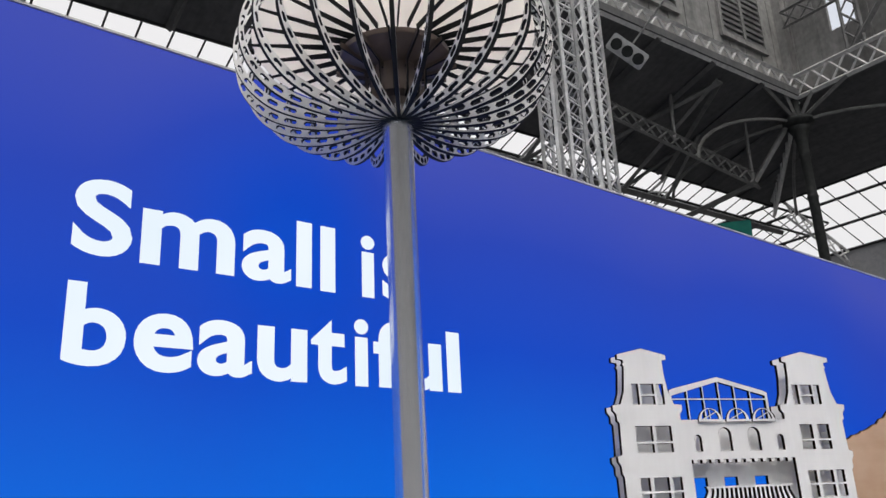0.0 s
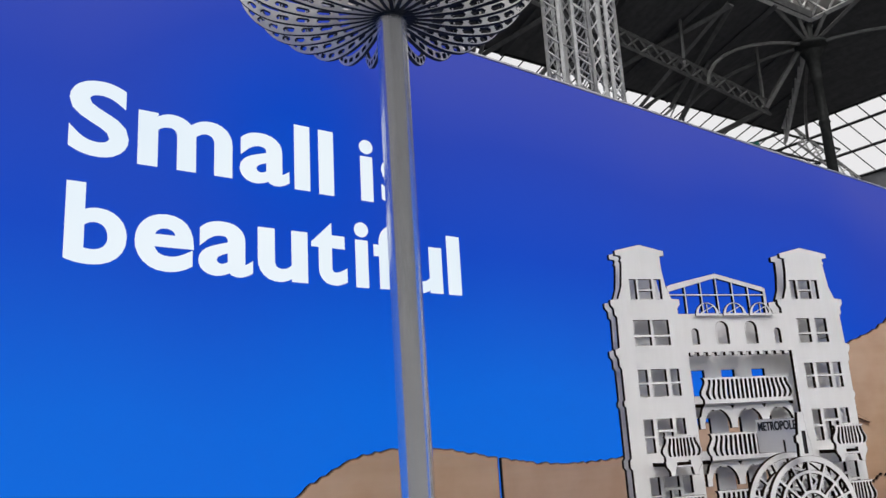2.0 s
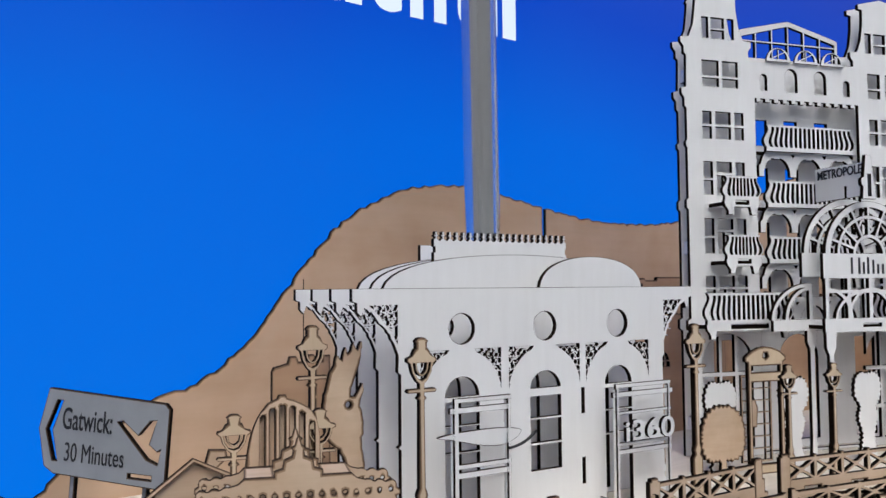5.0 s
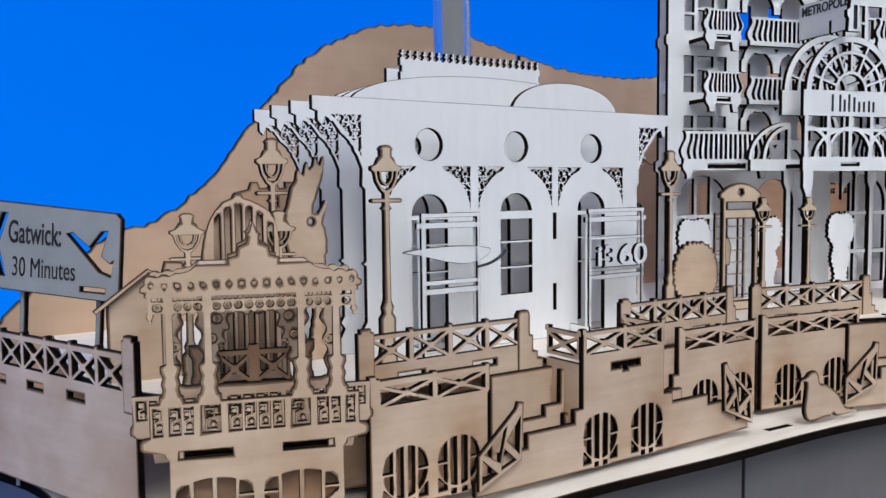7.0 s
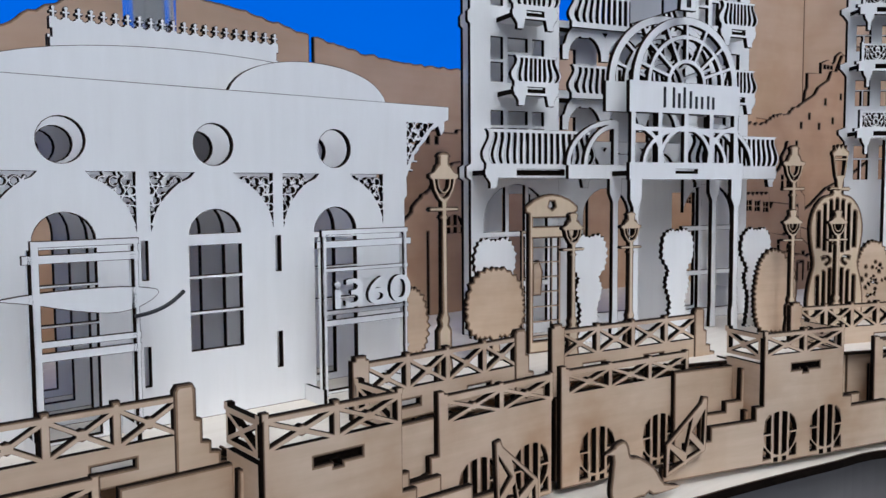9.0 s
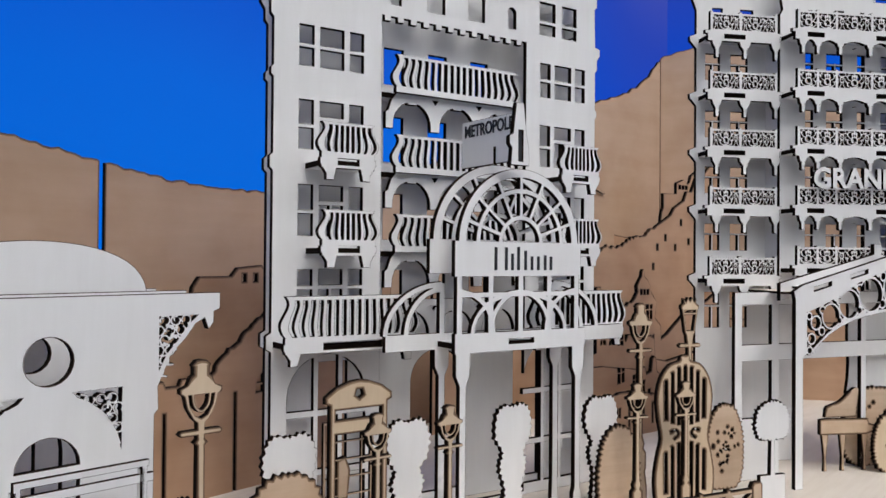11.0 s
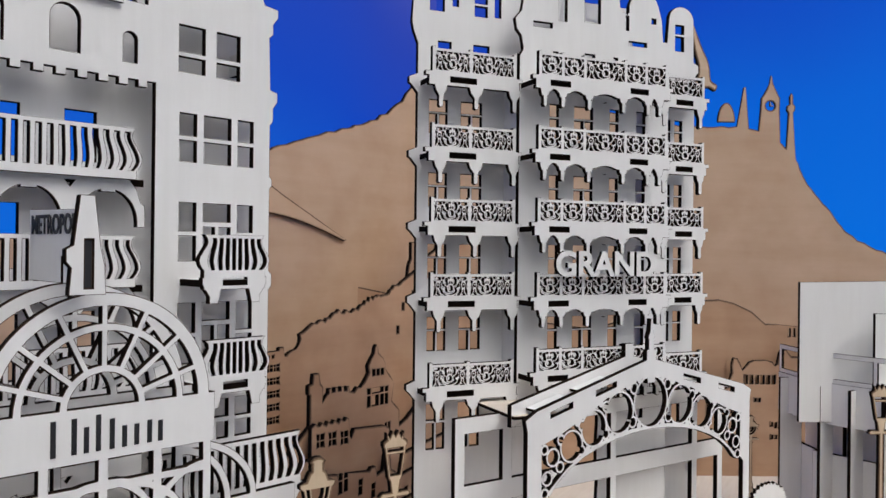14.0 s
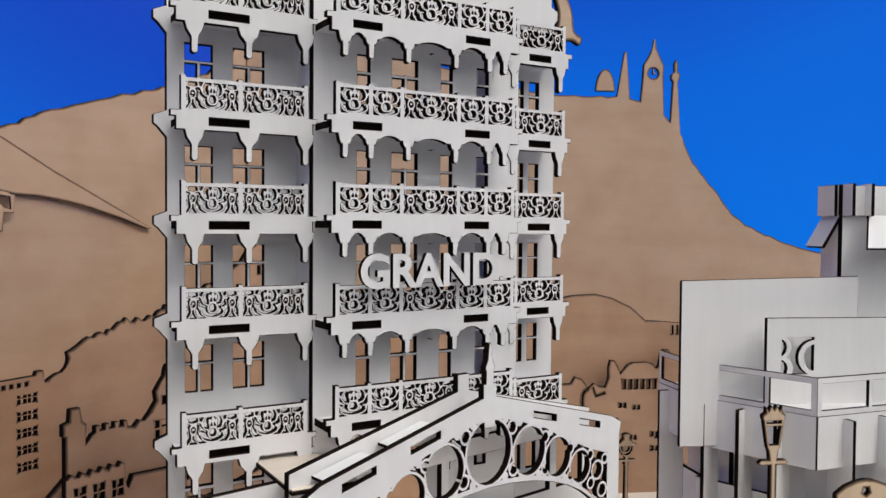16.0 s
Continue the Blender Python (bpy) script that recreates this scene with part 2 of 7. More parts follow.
def smooth(pts, n=5, closed=False):
    """A soft curve through the given corners."""
    out, m = [], len(pts)
    for i in range(m if closed else m - 1):
        if closed:
            p = [pts[(i + k) % m] for k in (-1, 0, 1, 2)]
        else:
            p = [pts[max(i - 1, 0)], pts[i], pts[i + 1], pts[min(i + 2, m - 1)]]
        for j in range(n):
            t = j / n
            out.append(tuple(0.5 * (2 * p[1][k] + (p[2][k] - p[0][k]) * t + (2 * p[0][k] - 5 * p[1][k] + 4 * p[2][k] - p[3][k]) * t * t
                                    + (3 * p[1][k] - p[0][k] - 3 * p[2][k] + p[3][k]) * t ** 3) for k in (0, 1)))
    if not closed:
        out.append(pts[-1])
    return out


def ragged(pts, step, amp, seed):
    """Breaks a line into small uneven leafy bites."""
    rnd, out = random.Random(seed), []
    for a, c in zip(pts, pts[1:]):
        d = math.hypot(c[0] - a[0], c[1] - a[1])
        k = max(1, int(d / step))
        nx, nz = -(c[1] - a[1]) / max(d, 1e-9), (c[0] - a[0]) / max(d, 1e-9)
        for j in range(k):
            t, o = j / k, rnd.uniform(-amp, amp)
            out.append((a[0] + (c[0] - a[0]) * t + nx * o, a[1] + (c[1] - a[1]) * t + nz * o))
    out.append(pts[-1])
    return out


def mirror(loop, c=0.0):
    return [(2 * c - x, z) for x, z in reversed(loop)]


def shift(ops, dx, dz=0.0, k=1.0):
    return [(s, [(x * k + dx, z * k + dz) for x, z in p]) for s, p in ops]


def inside(px, pz, loop):
    q = np.array(loop)
    hit = np.zeros(len(px), bool)
    box = (px >= q[:, 0].min()) & (px <= q[:, 0].max()) & (pz >= q[:, 1].min()) & (pz <= q[:, 1].max())
    if not box.any():
        return hit
    x, z = px[box][:, None], pz[box][:, None]
    x0, z0 = q[:, 0][None], q[:, 1][None]
    x1, z1 = np.roll(q[:, 0], -1)[None], np.roll(q[:, 1], -1)[None]
    with np.errstate(divide="ignore", invalid="ignore"):
        cross = ((z0 > z) != (z1 > z)) & (x < (x1 - x0) * (z - z0) / (z1 - z0) + x0)
    hit[box] = cross.sum(1) % 2 == 1
    return hit


def sheet_mesh(name, ops, thick, face, edge, flat=False):
    """A laser-cut sheet: loops that add (1) or cut away (0), in order, given a thickness. The cut sides take the edge material.
    It stands in x and z with its face to -y, or lies in x and y with its face up."""
    scorch_width = 0.0008 if face == white else 0.0022 if face == town_wood else 0.0018
    smoked = edge == char and face in (birch, hillwood, lampwood, town_wood)
    margin = scorch_width * (2.3 if smoked else 1.0)
    verts, edges = [], []
    for _, p in ops:
        k = len(verts)
        verts += [Vector((round(x, 5), round(z, 5))) for x, z in p]
        edges += [(k + i, k + (i + 1) % len(p)) for i in range(len(p))]
    vs, _, fs, *_ = delaunay_2d_cdt(verts, edges, [], 0, 1e-6)
    pts = np.array([(v[0], v[1]) for v in vs])
    tri = np.array([f for f in fs if len(f) == 3])
    a, b_, c = pts[tri[:, 0]], pts[tri[:, 1]], pts[tri[:, 2]]
    area = (b_[:, 0] - a[:, 0]) * (c[:, 1] - a[:, 1]) - (b_[:, 1] - a[:, 1]) * (c[:, 0] - a[:, 0])
    tri[area < 0] = tri[area < 0][:, ::-1]
    mid = (a + b_ + c) / 3
    keep = np.zeros(len(tri), bool)
    for s, p in ops:
        keep[inside(mid[:, 0], mid[:, 1], p)] = bool(s)
    keep &= np.abs(area) > 1e-10
    tri = tri[keep]
    seen = {}
    for t in tri:
        for i in range(3):
            e = (int(t[i]), int(t[(i + 1) % 3]))
            seen[e] = True
    rim = [e for e in seen if (e[1], e[0]) not in seen]
    used = sorted({int(i) for i in tri.ravel()})
    slot = {v: i for i, v in enumerate(used)}
    m = len(used)
    # the burnt arris: the face draws back a little from every cut
    inward = np.zeros((len(pts), 2))
    for e in rim:
        d = pts[e[1]] - pts[e[0]]
        nrm = np.array((-d[1], d[0])) / max(np.hypot(*d), 1e-9)
        inward[e[0]] += nrm
        inward[e[1]] += nrm
    size = np.hypot(inward[:, 0], inward[:, 1])
    inward[size > 0.3] /= np.maximum(size[size > 0.3], 0.9)[:, None]
    inward[size <= 0.3] = 0
    inward *= margin
    a, b_, c = pts[tri[:, 0]], pts[tri[:, 1]], pts[tri[:, 2]]
    full = (b_[:, 0] - a[:, 0]) * (c[:, 1] - a[:, 1]) - (b_[:, 1] - a[:, 1]) * (c[:, 0] - a[:, 0])
    for _ in range(6):
        q = pts + inward
        a, b_, c = q[tri[:, 0]], q[tri[:, 1]], q[tri[:, 2]]
        bad = (b_[:, 0] - a[:, 0]) * (c[:, 1] - a[:, 1]) - (b_[:, 1] - a[:, 1]) * (c[:, 0] - a[:, 0]) < full * 0.12
        if not bad.any():
            break
        inward[np.unique(tri[bad])] *= 0.5
    else:
        inward[np.unique(tri[bad])] = 0
    q = pts + inward
    rims = sorted({i for e in rim for i in e})
    ring = {v: 2 * m + i for i, v in enumerate(rims)}
    low = min(scorch_width * 0.5, thick * 0.3)
    if flat:
        co = [(q[v][0], q[v][1], 0.0) for v in used] + [(pts[v][0], pts[v][1], -thick) for v in used] + [(pts[v][0], pts[v][1], -low) for v in rims]
    else:
        co = [(q[v][0], 0.0, q[v][1]) for v in used] + [(pts[v][0], thick, pts[v][1]) for v in used] + [(pts[v][0], low, pts[v][1]) for v in rims]
    # raw wood also browns along the cut, within the black arris
    fore = slot
    if smoked:
        k = scorch_width / margin
        near = [pts[v] + inward[v] * k for v in rims]
        fore = {v: len(co) + i for i, v in enumerate(rims)}
        co += [(p[0], p[1], 0.0) if flat else (p[0], 0.0, p[1]) for p in near]
    faces = [[slot[int(i)] for i in t] for t in tri] + [[slot[int(i)] + m for i in t[::-1]] for t in tri]
    sides = [[ring[e[1]], ring[e[0]], slot[e[0]] + m, slot[e[1]] + m] for e in rim]
    arris = [[fore[e[1]], fore[e[0]], ring[e[0]], ring[e[1]]] for e in rim]
    brown = [[slot[e[1]], slot[e[0]], fore[e[0]], fore[e[1]]] for e in rim] if smoked else []
    me = bpy.data.meshes.new(name)
    me.from_pydata(co, [], faces + sides + arris + brown)
    me.materials.append(face)
    me.materials.append(edge)
    me.materials.append(scorch if edge == char else edge)
    me.materials.append(toast)
    me.polygons.foreach_set("material_index", [0] * len(faces) + [1] * len(sides) + [2] * len(arris) + [3] * len(brown))
    me.update()
    return me


def thing(name, m, label, category, group="", kind=""):
    ob = new(name)
    ob.matrix_world = m
    ob.empty_display_size = 0.05
    return tagged(ob, label, category, group, kind)


def under(ob, parent, m=None, label=""):
    ob.parent = parent
    if m is not None:
        ob.matrix_basis = m
    if label:
        ob["label"] = label
    return ob


def sheet(name, ops, parent, out=0.0, thick=0.009, face=None, edge=None, label="", m=None, flat=False):
    me = sheet_mesh(name, ops, thick, face or white, edge or char, flat)
    return under(new(name, me), parent, m if m is not None else pose(0, -out, 0), label)


def again(ob, parent, m, label=""):
    """A further part on the same mesh."""
    return under(new(ob.name.split(".")[0], ob.data), parent, m, label or ob.get("label", ""))


def mesh_of(name, bm, mat, parent=None, m=None, label="", smooth_faces=False):
    me = bpy.data.meshes.new(name)
    bmesh.ops.recalc_face_normals(bm, faces=bm.faces)
    bm.to_mesh(me)
    bm.free()
    me.materials.append(mat)
    if smooth_faces:
        me.polygons.foreach_set("use_smooth", [True] * len(me.polygons))
    ob = new(name, me)
    if parent is not None:
        under(ob, parent, m, label)
    elif m is not None:
        ob.matrix_world = m
    return ob


def box_into(bm, x0, y0, z0, x1, y1, z1, bevel=0.0):
    v = bmesh.ops.create_cube(bm, size=1, matrix=Matrix.Translation(((x0 + x1) / 2, (y0 + y1) / 2, (z0 + z1) / 2)) @ Matrix.Diagonal((x1 - x0, y1 - y0, z1 - z0, 1)))["verts"]
    if bevel:
        bmesh.ops.bevel(bm, geom=list({e for q in v for e in q.link_edges}), offset=bevel, segments=2, affect="EDGES")


def rod_into(bm, p, q, r, n=6):
    p, q = Vector(p), Vector(q)
    d = q - p
    bmesh.ops.create_cone(bm, cap_ends=True, segments=n, radius1=r, radius2=r, depth=d.length,
                          matrix=Matrix.Translation((p + q) / 2) @ d.to_track_quat("Z", "Y").to_matrix().to_4x4())


def letters(name, text, box, parent, mat, out=0.0, thick=0.002, bold=0.0, m=None, label="", edge=None):
    """Lettering in the built-in font, brought to the given box of x and z."""
    cu = bpy.data.curves.new(name, "FONT")
    cu.body, cu.size, cu.offset, cu.extrude = text, 1.0, bold, 0.5
    cu.resolution_u = 6
    ob = bpy.data.objects.new(name, cu)
    scene.collection.objects.link(ob)
    me = bpy.data.meshes.new_from_object(ob)
    bpy.data.objects.remove(ob)
    co = np.empty(len(me.vertices) * 3, np.float32)
    me.vertices.foreach_get("co", co)
    co = co.reshape(-1, 3)
    lo, hi = co.min(0), co.max(0)
    x0, z0, x1, z1 = box
    res = np.empty_like(co)
    res[:, 0] = x0 + (co[:, 0] - lo[0]) / (hi[0] - lo[0]) * (x1 - x0)
    res[:, 2] = z0 + (co[:, 1] - lo[1]) / (hi[1] - lo[1]) * (z1 - z0)
    res[:, 1] = (0.5 - co[:, 2]) * thick - thick
    me.vertices.foreach_set("co", res.ravel())
    me.materials.clear()
    me.materials.append(mat)
    me.update()
    if edge is not None:
        me.materials.append(edge)
        for p in me.polygons:
            p.material_index = 1 if abs(p.normal.y) < 0.5 else 0
    return under(new(name, me), parent, m if m is not None else pose(0, -out, 0), label)

# ---- setting ----
NORTH = pose(0, 1.787, 0, 0, 0, 1.8)


def slab(name, x0, y0, z0, x1, y1, z1, mat, m, label, category):
    bm = bmesh.new()
    box_into(bm, x0, y0, z0, x1, y1, z1)
    ob = mesh_of(name, bm, mat, None, m)
    return tagged(ob, label, category, kind="structure")


wall_n = slab("wall_north", -1.6, -0.026, 0.0, 4.181, 0.09, 2.793, led_blue, NORTH, "tall glowing blue video wall with slim dark top edge", "wall")
slab("wall_east", 0.0, -4.2, 0.0, 0.09, 0.09, 2.803, led_east, NORTH @ pose(4.182, 0, 0), "glowing blue return wall of the stand", "wall")
trim = slab("trim", -1.6, -0.030, 2.795, 4.16, 0.095, 2.801, iron, NORTH, "thin grey metal capping along the wall top", "trim")
for ob in (wall_n, trim):
    for v in ob.data.vertices:
        if v.co.z > 1:
            v.co.z += (4.182 - v.co.x) * 0.0242
ground = slab("floor", -30, -30, -0.1, 34, 34, 0.0, floor_mat, pose(0, 0, 0), "grey carpeted exhibition hall floor", "floor")

words = thing("wall_lettering", NORTH @ pose(0, -0.0262, 0), "large white bold words Small is beautiful on the blue wall", "lettering")
for ch, x0, z0, x1, z1 in (("S", 0.363, 2.334, 0.490, 2.512), ("m", 0.510, 2.332, 0.733, 2.465), ("a", 0.752, 2.329, 0.883, 2.461), ("l", 0.898, 2.329, 0.941, 2.503), ("l", 0.967, 2.326, 1.010, 2.502),
                           ("i", 1.090, 2.326, 1.132, 2.499), ("s", 1.157, 2.326, 1.257, 2.460), ("b", 0.366, 2.093, 0.493, 2.272), ("e", 0.510, 2.090, 0.642, 2.222), ("a", 0.653, 2.090, 0.785, 2.221),
                           ("u", 0.798, 2.087, 0.930, 2.219), ("t", 0.941, 2.089, 1.042, 2.252), ("i", 1.066, 2.089, 1.108, 2.264), ("f", 1.124, 2.090, 1.212, 2.266), ("u", 1.215, 2.087, 1.345, 2.219), ("l", 1.365, 2.089, 1.410, 2.258)):
    letters("letter", ch, (x0, z0, x1, z1), words, led_white, 0.001, 0.002, 0.026)

# base board, its plinth and the promenade deck
front = smooth([(0.10, 1.78), (0.235, 1.48), (0.262, 1.30), (0.272, 1.10), (0.305, 0.965), (0.40, 0.905), (0.52, 0.905), (0.67, 0.935), (0.85, 0.935), (1.11, 0.905), (1.43, 0.873), (1.75, 0.80), (1.93, 0.735), (2.2, 0.48), (2.5, 0.12), (2.65, -0.3)], 8)
board = thing("base_board", pose(0, 0, 0.885), "curved pale plywood base board with burnt dark edge", "base")
sheet("top", [(1, front + [(4.1, -0.3), (4.1, 1.88), (0.10, 1.77)]), (0, [(1.281, 0.934), (1.340, 0.927), (1.341, 0.937), (1.282, 0.944)])], board, thick=0.014, face=pale, m=pose(0, 0, 0), flat=True)
plinth = thing("display_plinth", pose(0, 0, 0), "dark grey laminate plinth under the base board", "plinth")
rim = [(x + 0.03, y + 0.04) for x, y in front]
bm = bmesh.new()
lo = [bm.verts.new((x, y, 0.0)) for x, y in rim]
hi = [bm.verts.new((x, y, 0.87)) for x, y in rim]
for i in range(len(rim) - 1):
    bm.faces.new((lo[i], lo[i + 1], hi[i + 1], hi[i]))
back = [bm.verts.new(p) for p in ((4.05, -0.26, 0), (4.05, -0.26, 0.87))]
bm.faces.new((lo[-1], back[0], back[1], hi[-1]))
mesh_of("panel", bm, plinth_grey, plinth, pose(0, 0, 0), smooth_faces=False)
for x, y in (min(front, key=lambda p: abs(p[0] - 1.195)), min(front, key=lambda p: abs(p[0] - 1.93))):
    bm = bmesh.new()
    box_into(bm, x + 0.026, y + 0.036, 0.02, x + 0.029, y + 0.042, 0.868)
    mesh_of("seam", bm, ink, plinth, pose(0, 0, 0))

deck_line = smooth([(0.30, 1.42), (0.37, 1.19), (0.57, 1.085), (0.86, 1.062), (1.1, 1.05), (1.4, 1.035), (1.56, 0.965), (1.75, 0.88), (2.05, 0.70), (2.4, 0.36), (2.6, 0.0)], 6)
deck = thing("promenade_deck", pose(0, 0, 1.04), "raised pale plywood promenade deck with burnt edges", "deck")
sheet("deck_panel", [(1, deck_line + [(3.9, 0.0), (3.9, 1.7), (0.35, 1.78)])], deck, thick=0.006, face=pale, m=pose(0, 0, 0), flat=True)

# hills cut from plywood, standing before the walls
HILL = NORTH @ pose(0, -0.036, 0)
top = [(0.12, 0.98), (0.25, 1.06), (0.294, 1.106), (0.452, 1.214), (0.54, 1.24), (0.658, 1.328), (0.765, 1.462), (0.874, 1.578), (1.0, 1.647), (1.14, 1.682), (1.3, 1.675), (1.46, 1.650), (1.7, 1.617), (2.0, 1.621), (2.3, 1.67), (2.6, 1.75), (2.8, 1.80)]
hill = thing("hill_backdrop", HILL, "rolling birch plywood hill cut-out with leafy ragged top", "hill")
sheet("hill_panel", [(1, ragged(smooth(top, 4), 0.012, 0.0035, 3) + [(2.8, 0.88), (0.12, 0.88)]), (0, R(1.492, 0.87, 1.503, 1.80))], hill, face=hillwood)
sheet("seam_line", [(1, R(-0.001, 0.9, 0.001, 1.45))], hill, 0.0015, 0.002, char, char, m=pose(0.775, -0.0015, 0))

# ---- the iron and glass exhibition hall ----
def lattice_into(bm, p, q, depth, step, r=0.03, up=(0, 0, 1), chord=0.05):
    """A lattice girder between two points: two chords with crossed bars."""
    p, q, up = Vector(p), Vector(q), Vector(up)
    d = (q - p).normalized()
    n = max(1, round((q - p).length / step))
    for s in (-0.5, 0.5):
        o = up * depth * s
        rod_into(bm, p + o, q + o, chord, 4)
    for i in range(n):
        a, c = p + (q - p) * (i / n), p + (q - p) * ((i + 1) / n)
        rod_into(bm, a - up * depth / 2, c + up * depth / 2, r, 4)
        rod_into(bm, a + up * depth / 2, c - up * depth / 2, r, 4)


def hall_part(name, bm, mat, label, category, up=0.0):
    return tagged(mesh_of(name, bm, mat, None, pose(0, 0, up)), label, category, kind="structure")


LIFT = 1.10


def slab_into(bm, pts, thick):
    """A sloping slab under the given corners."""
    top = [bm.verts.new((x, y, z + thick)) for x, y, z in pts]
    low = [bm.verts.new(p) for p in pts]
    bm.faces.new(top)
    bm.faces.new(low[::-1])
    for i in range(len(pts)):
        j = (i + 1) % len(pts)
        bm.faces.new((top[i], low[i], low[j], top[j]))


bm = bmesh.new()
INNER, OUTER = 11.0 + LIFT, 11.0
slab_into(bm, [(-26, 10.2, INNER), (19.8, 10.2, INNER), (23.6, 14.0, OUTER), (-26, 14.0, OUTER)], 0.2)
slab_into(bm, [(19.804, 10.2, INNER), (19.804, -26, INNER), (23.604, -26, OUTER), (23.604, 14.0, OUTER)], 0.2)
for i in range(24):
    rod_into(bm, (-24 + i * 2, 10.25, INNER - 0.06), (-24 + i * 2, 13.95, OUTER - 0.06), 0.09, 4)
for i in range(16):
    rod_into(bm, (19.85, -24 + i * 2, INNER - 0.06), (23.55, -24 + i * 2, OUTER - 0.06), 0.09, 4)
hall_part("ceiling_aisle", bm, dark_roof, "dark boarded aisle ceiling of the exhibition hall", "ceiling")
# unseen strips overhead, added to hold back part of the sky's light
bm = bmesh.new()
k = -25.0
while k < 10:
    box_into(bm, -26, k, 15.0, 20, k + 0.8, 15.15)
    k += 2.1
hall_part("ceiling_nave", bm, iron, "unseen roof strips added overhead to dim the daylight", "ceiling", LIFT)
bm = bmesh.new()
box_into(bm, -26.4, 17.45, 0, 27, 17.7, 9.85)
box_into(bm, 27.02, -26, 0, 27.3, 17.7, 9.85)
hall_part("hall_wall", bm, floor_mat, "grey outer walls of the exhibition hall", "wall")
# end walls behind the camera: added out of view, pale so they reflect light
bm = bmesh.new()
box_into(bm, -26.4, -26.3, 0, 28, -26, 13.0)
box_into(bm, -26.4, -25.99, 0, -26.1, 17.44, 13.0)
hall_part("hall_wall", bm, bounce_paint, "unseen pale end walls added to bounce light onto the pole", "wall")

# sloping glass beyond the aisle: glazing bars and purlins against the sky
bm = bmesh.new()
x = -12.0
while x < 27.5:
    rod_into(bm, (x, 14.0, 11.0), (x, 17.4, 9.85), 0.022, 4)
    x += 0.62
y = -6.0
while y < 19.5:
    rod_into(bm, (23.6, y, 11.0), (27.0, y, 9.85), 0.022, 4)
    y += 0.7
for t in (0.0, 0.22, 0.6, 1.0):
    rod_into(bm, (-12, 14 + 3.4 * t, 11 - 1.15 * t), (27, 14 + 3.4 * t, 11 - 1.15 * t), 0.05, 4)
    rod_into(bm, (23.6 + 3.4 * t, -8, 11 - 1.15 * t), (23.6 + 3.4 * t, 17.4, 11 - 1.15 * t), 0.05, 4)
hall_part("window_1", bm, black_iron, "sloping glazed aisle roof with thin dark bars", "window")
bm = bmesh.new()
for x in (-6, 1.5, 8.2, 13.5, 18.5):
    lattice_into(bm, (x, 14, 10.7), (x, 17.4, 9.55), 0.5, 0.7, 0.03)
for y in (2, 8, 13.5):
    lattice_into(bm, (23.6, y, 10.7), (27, y, 9.55), 0.5, 0.7, 0.03)
hall_part("trim_rafters", bm, iron, "grey lattice rafters under the glass", "trim")

# lattice girders meeting over a cast column
bm = bmesh.new()
lattice_into(bm, (-10, 10.3, 11.3), (19.6, 10.3, 11.3), 0.62, 0.5, 0.035, chord=0.07)
lattice_into(bm, (19.6, 10.3, 11.3), (19.6, -10, 11.3), 0.62, 0.5, 0.035, chord=0.07)
lattice_into(bm, (19.6, 10.3, 11.1), (23.4, 13.8, 9.7), 0.5, 0.6, 0.03, chord=0.06)
hall_part("trim_girders", bm, iron, "grey painted lattice girders along the nave", "trim", LIFT)
bm = bmesh.new()
for x in (9.5, 13.0, 16.5):
    for s in (-1, 1):
        rod_into(bm, (x, 10.5, 11.75), (x + s * 1.6, 13.9, 10.75), 0.07, 4)
for y in (7.0, 3.0):
    rod_into(bm, (19.8, y, 11.75), (23.4, y + 1.6, 10.75), 0.07, 4)
for a0 in range(8):
    a, c = radians(a0 * 11.25), radians(a0 * 11.25 + 11.25)
    for dx, dy in ((-1, 0.25), (0.25, -1), (0.8, 0.6), (-0.5, 0.9)):
        rod_into(bm, (19.6 + dx * 3.4 * math.sin(a), 10.4 + dy * 3.4 * math.sin(a), 11.42 - 1.5 * (1 - math.cos(a))), (19.6 + dx * 3.4 * math.sin(c), 10.4 + dy * 3.4 * math.sin(c), 11.42 - 1.5 * (1 - math.cos(c))), 0.045, 5)
for x in (9.0, 12.5, 16.0):
    rod_into(bm, (x, 13.6, 9.9), (x + 0.4, 10.5, 11.8), 0.06, 4)
    rod_into(bm, (x, 13.6, 9.9), (x + 3.5, 13.6, 9.9), 0.10, 4)
    rod_into(bm, (x, 13.6, 9.9), (x + 1.7, 13.0, 11.15), 0.05, 4)
    rod_into(bm, (x + 1.75, 12.2, 11.35), (x + 1.75, 13.6, 9.9), 0.05, 4)
rod_into(bm, (19.5, 13.6, 9.9), (23.3, 13.6, 9.9), 0.1, 4)
for dx, dy in ((-1.5, 0), (0, -1.5), (0.9, 0.9), (-0.5, 0), (0, -0.5)):
    rod_into(bm, (19.6 + dx * 0.08, 10.4 + dy * 0.08, 11.45), (19.6 + dx, 10.35 + dy, 11.0 + LIFT), 0.06, 4)
lattice_into(bm, (7.5, 11.5, 11.36), (19.05, 11.5, 9.98), 0.38, 0.45, 0.03, chord=0.05)
for x in (9.5, 12.6, 15.7, 18.8):
    rod_into(bm, (x, 11.5, 11.1 - (x - 9.5) * 0.12), (x + 0.15, 11.55, 11.75), 0.05, 4)
rod_into(bm, (18.9, 11.5, 9.95), (19.55, 10.6, 11.5), 0.08, 5)
rod_into(bm, (19.0, 11.6, 9.95), (18.6, 13.6, 9.6), 0.08, 5)
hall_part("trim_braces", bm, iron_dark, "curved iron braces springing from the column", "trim")
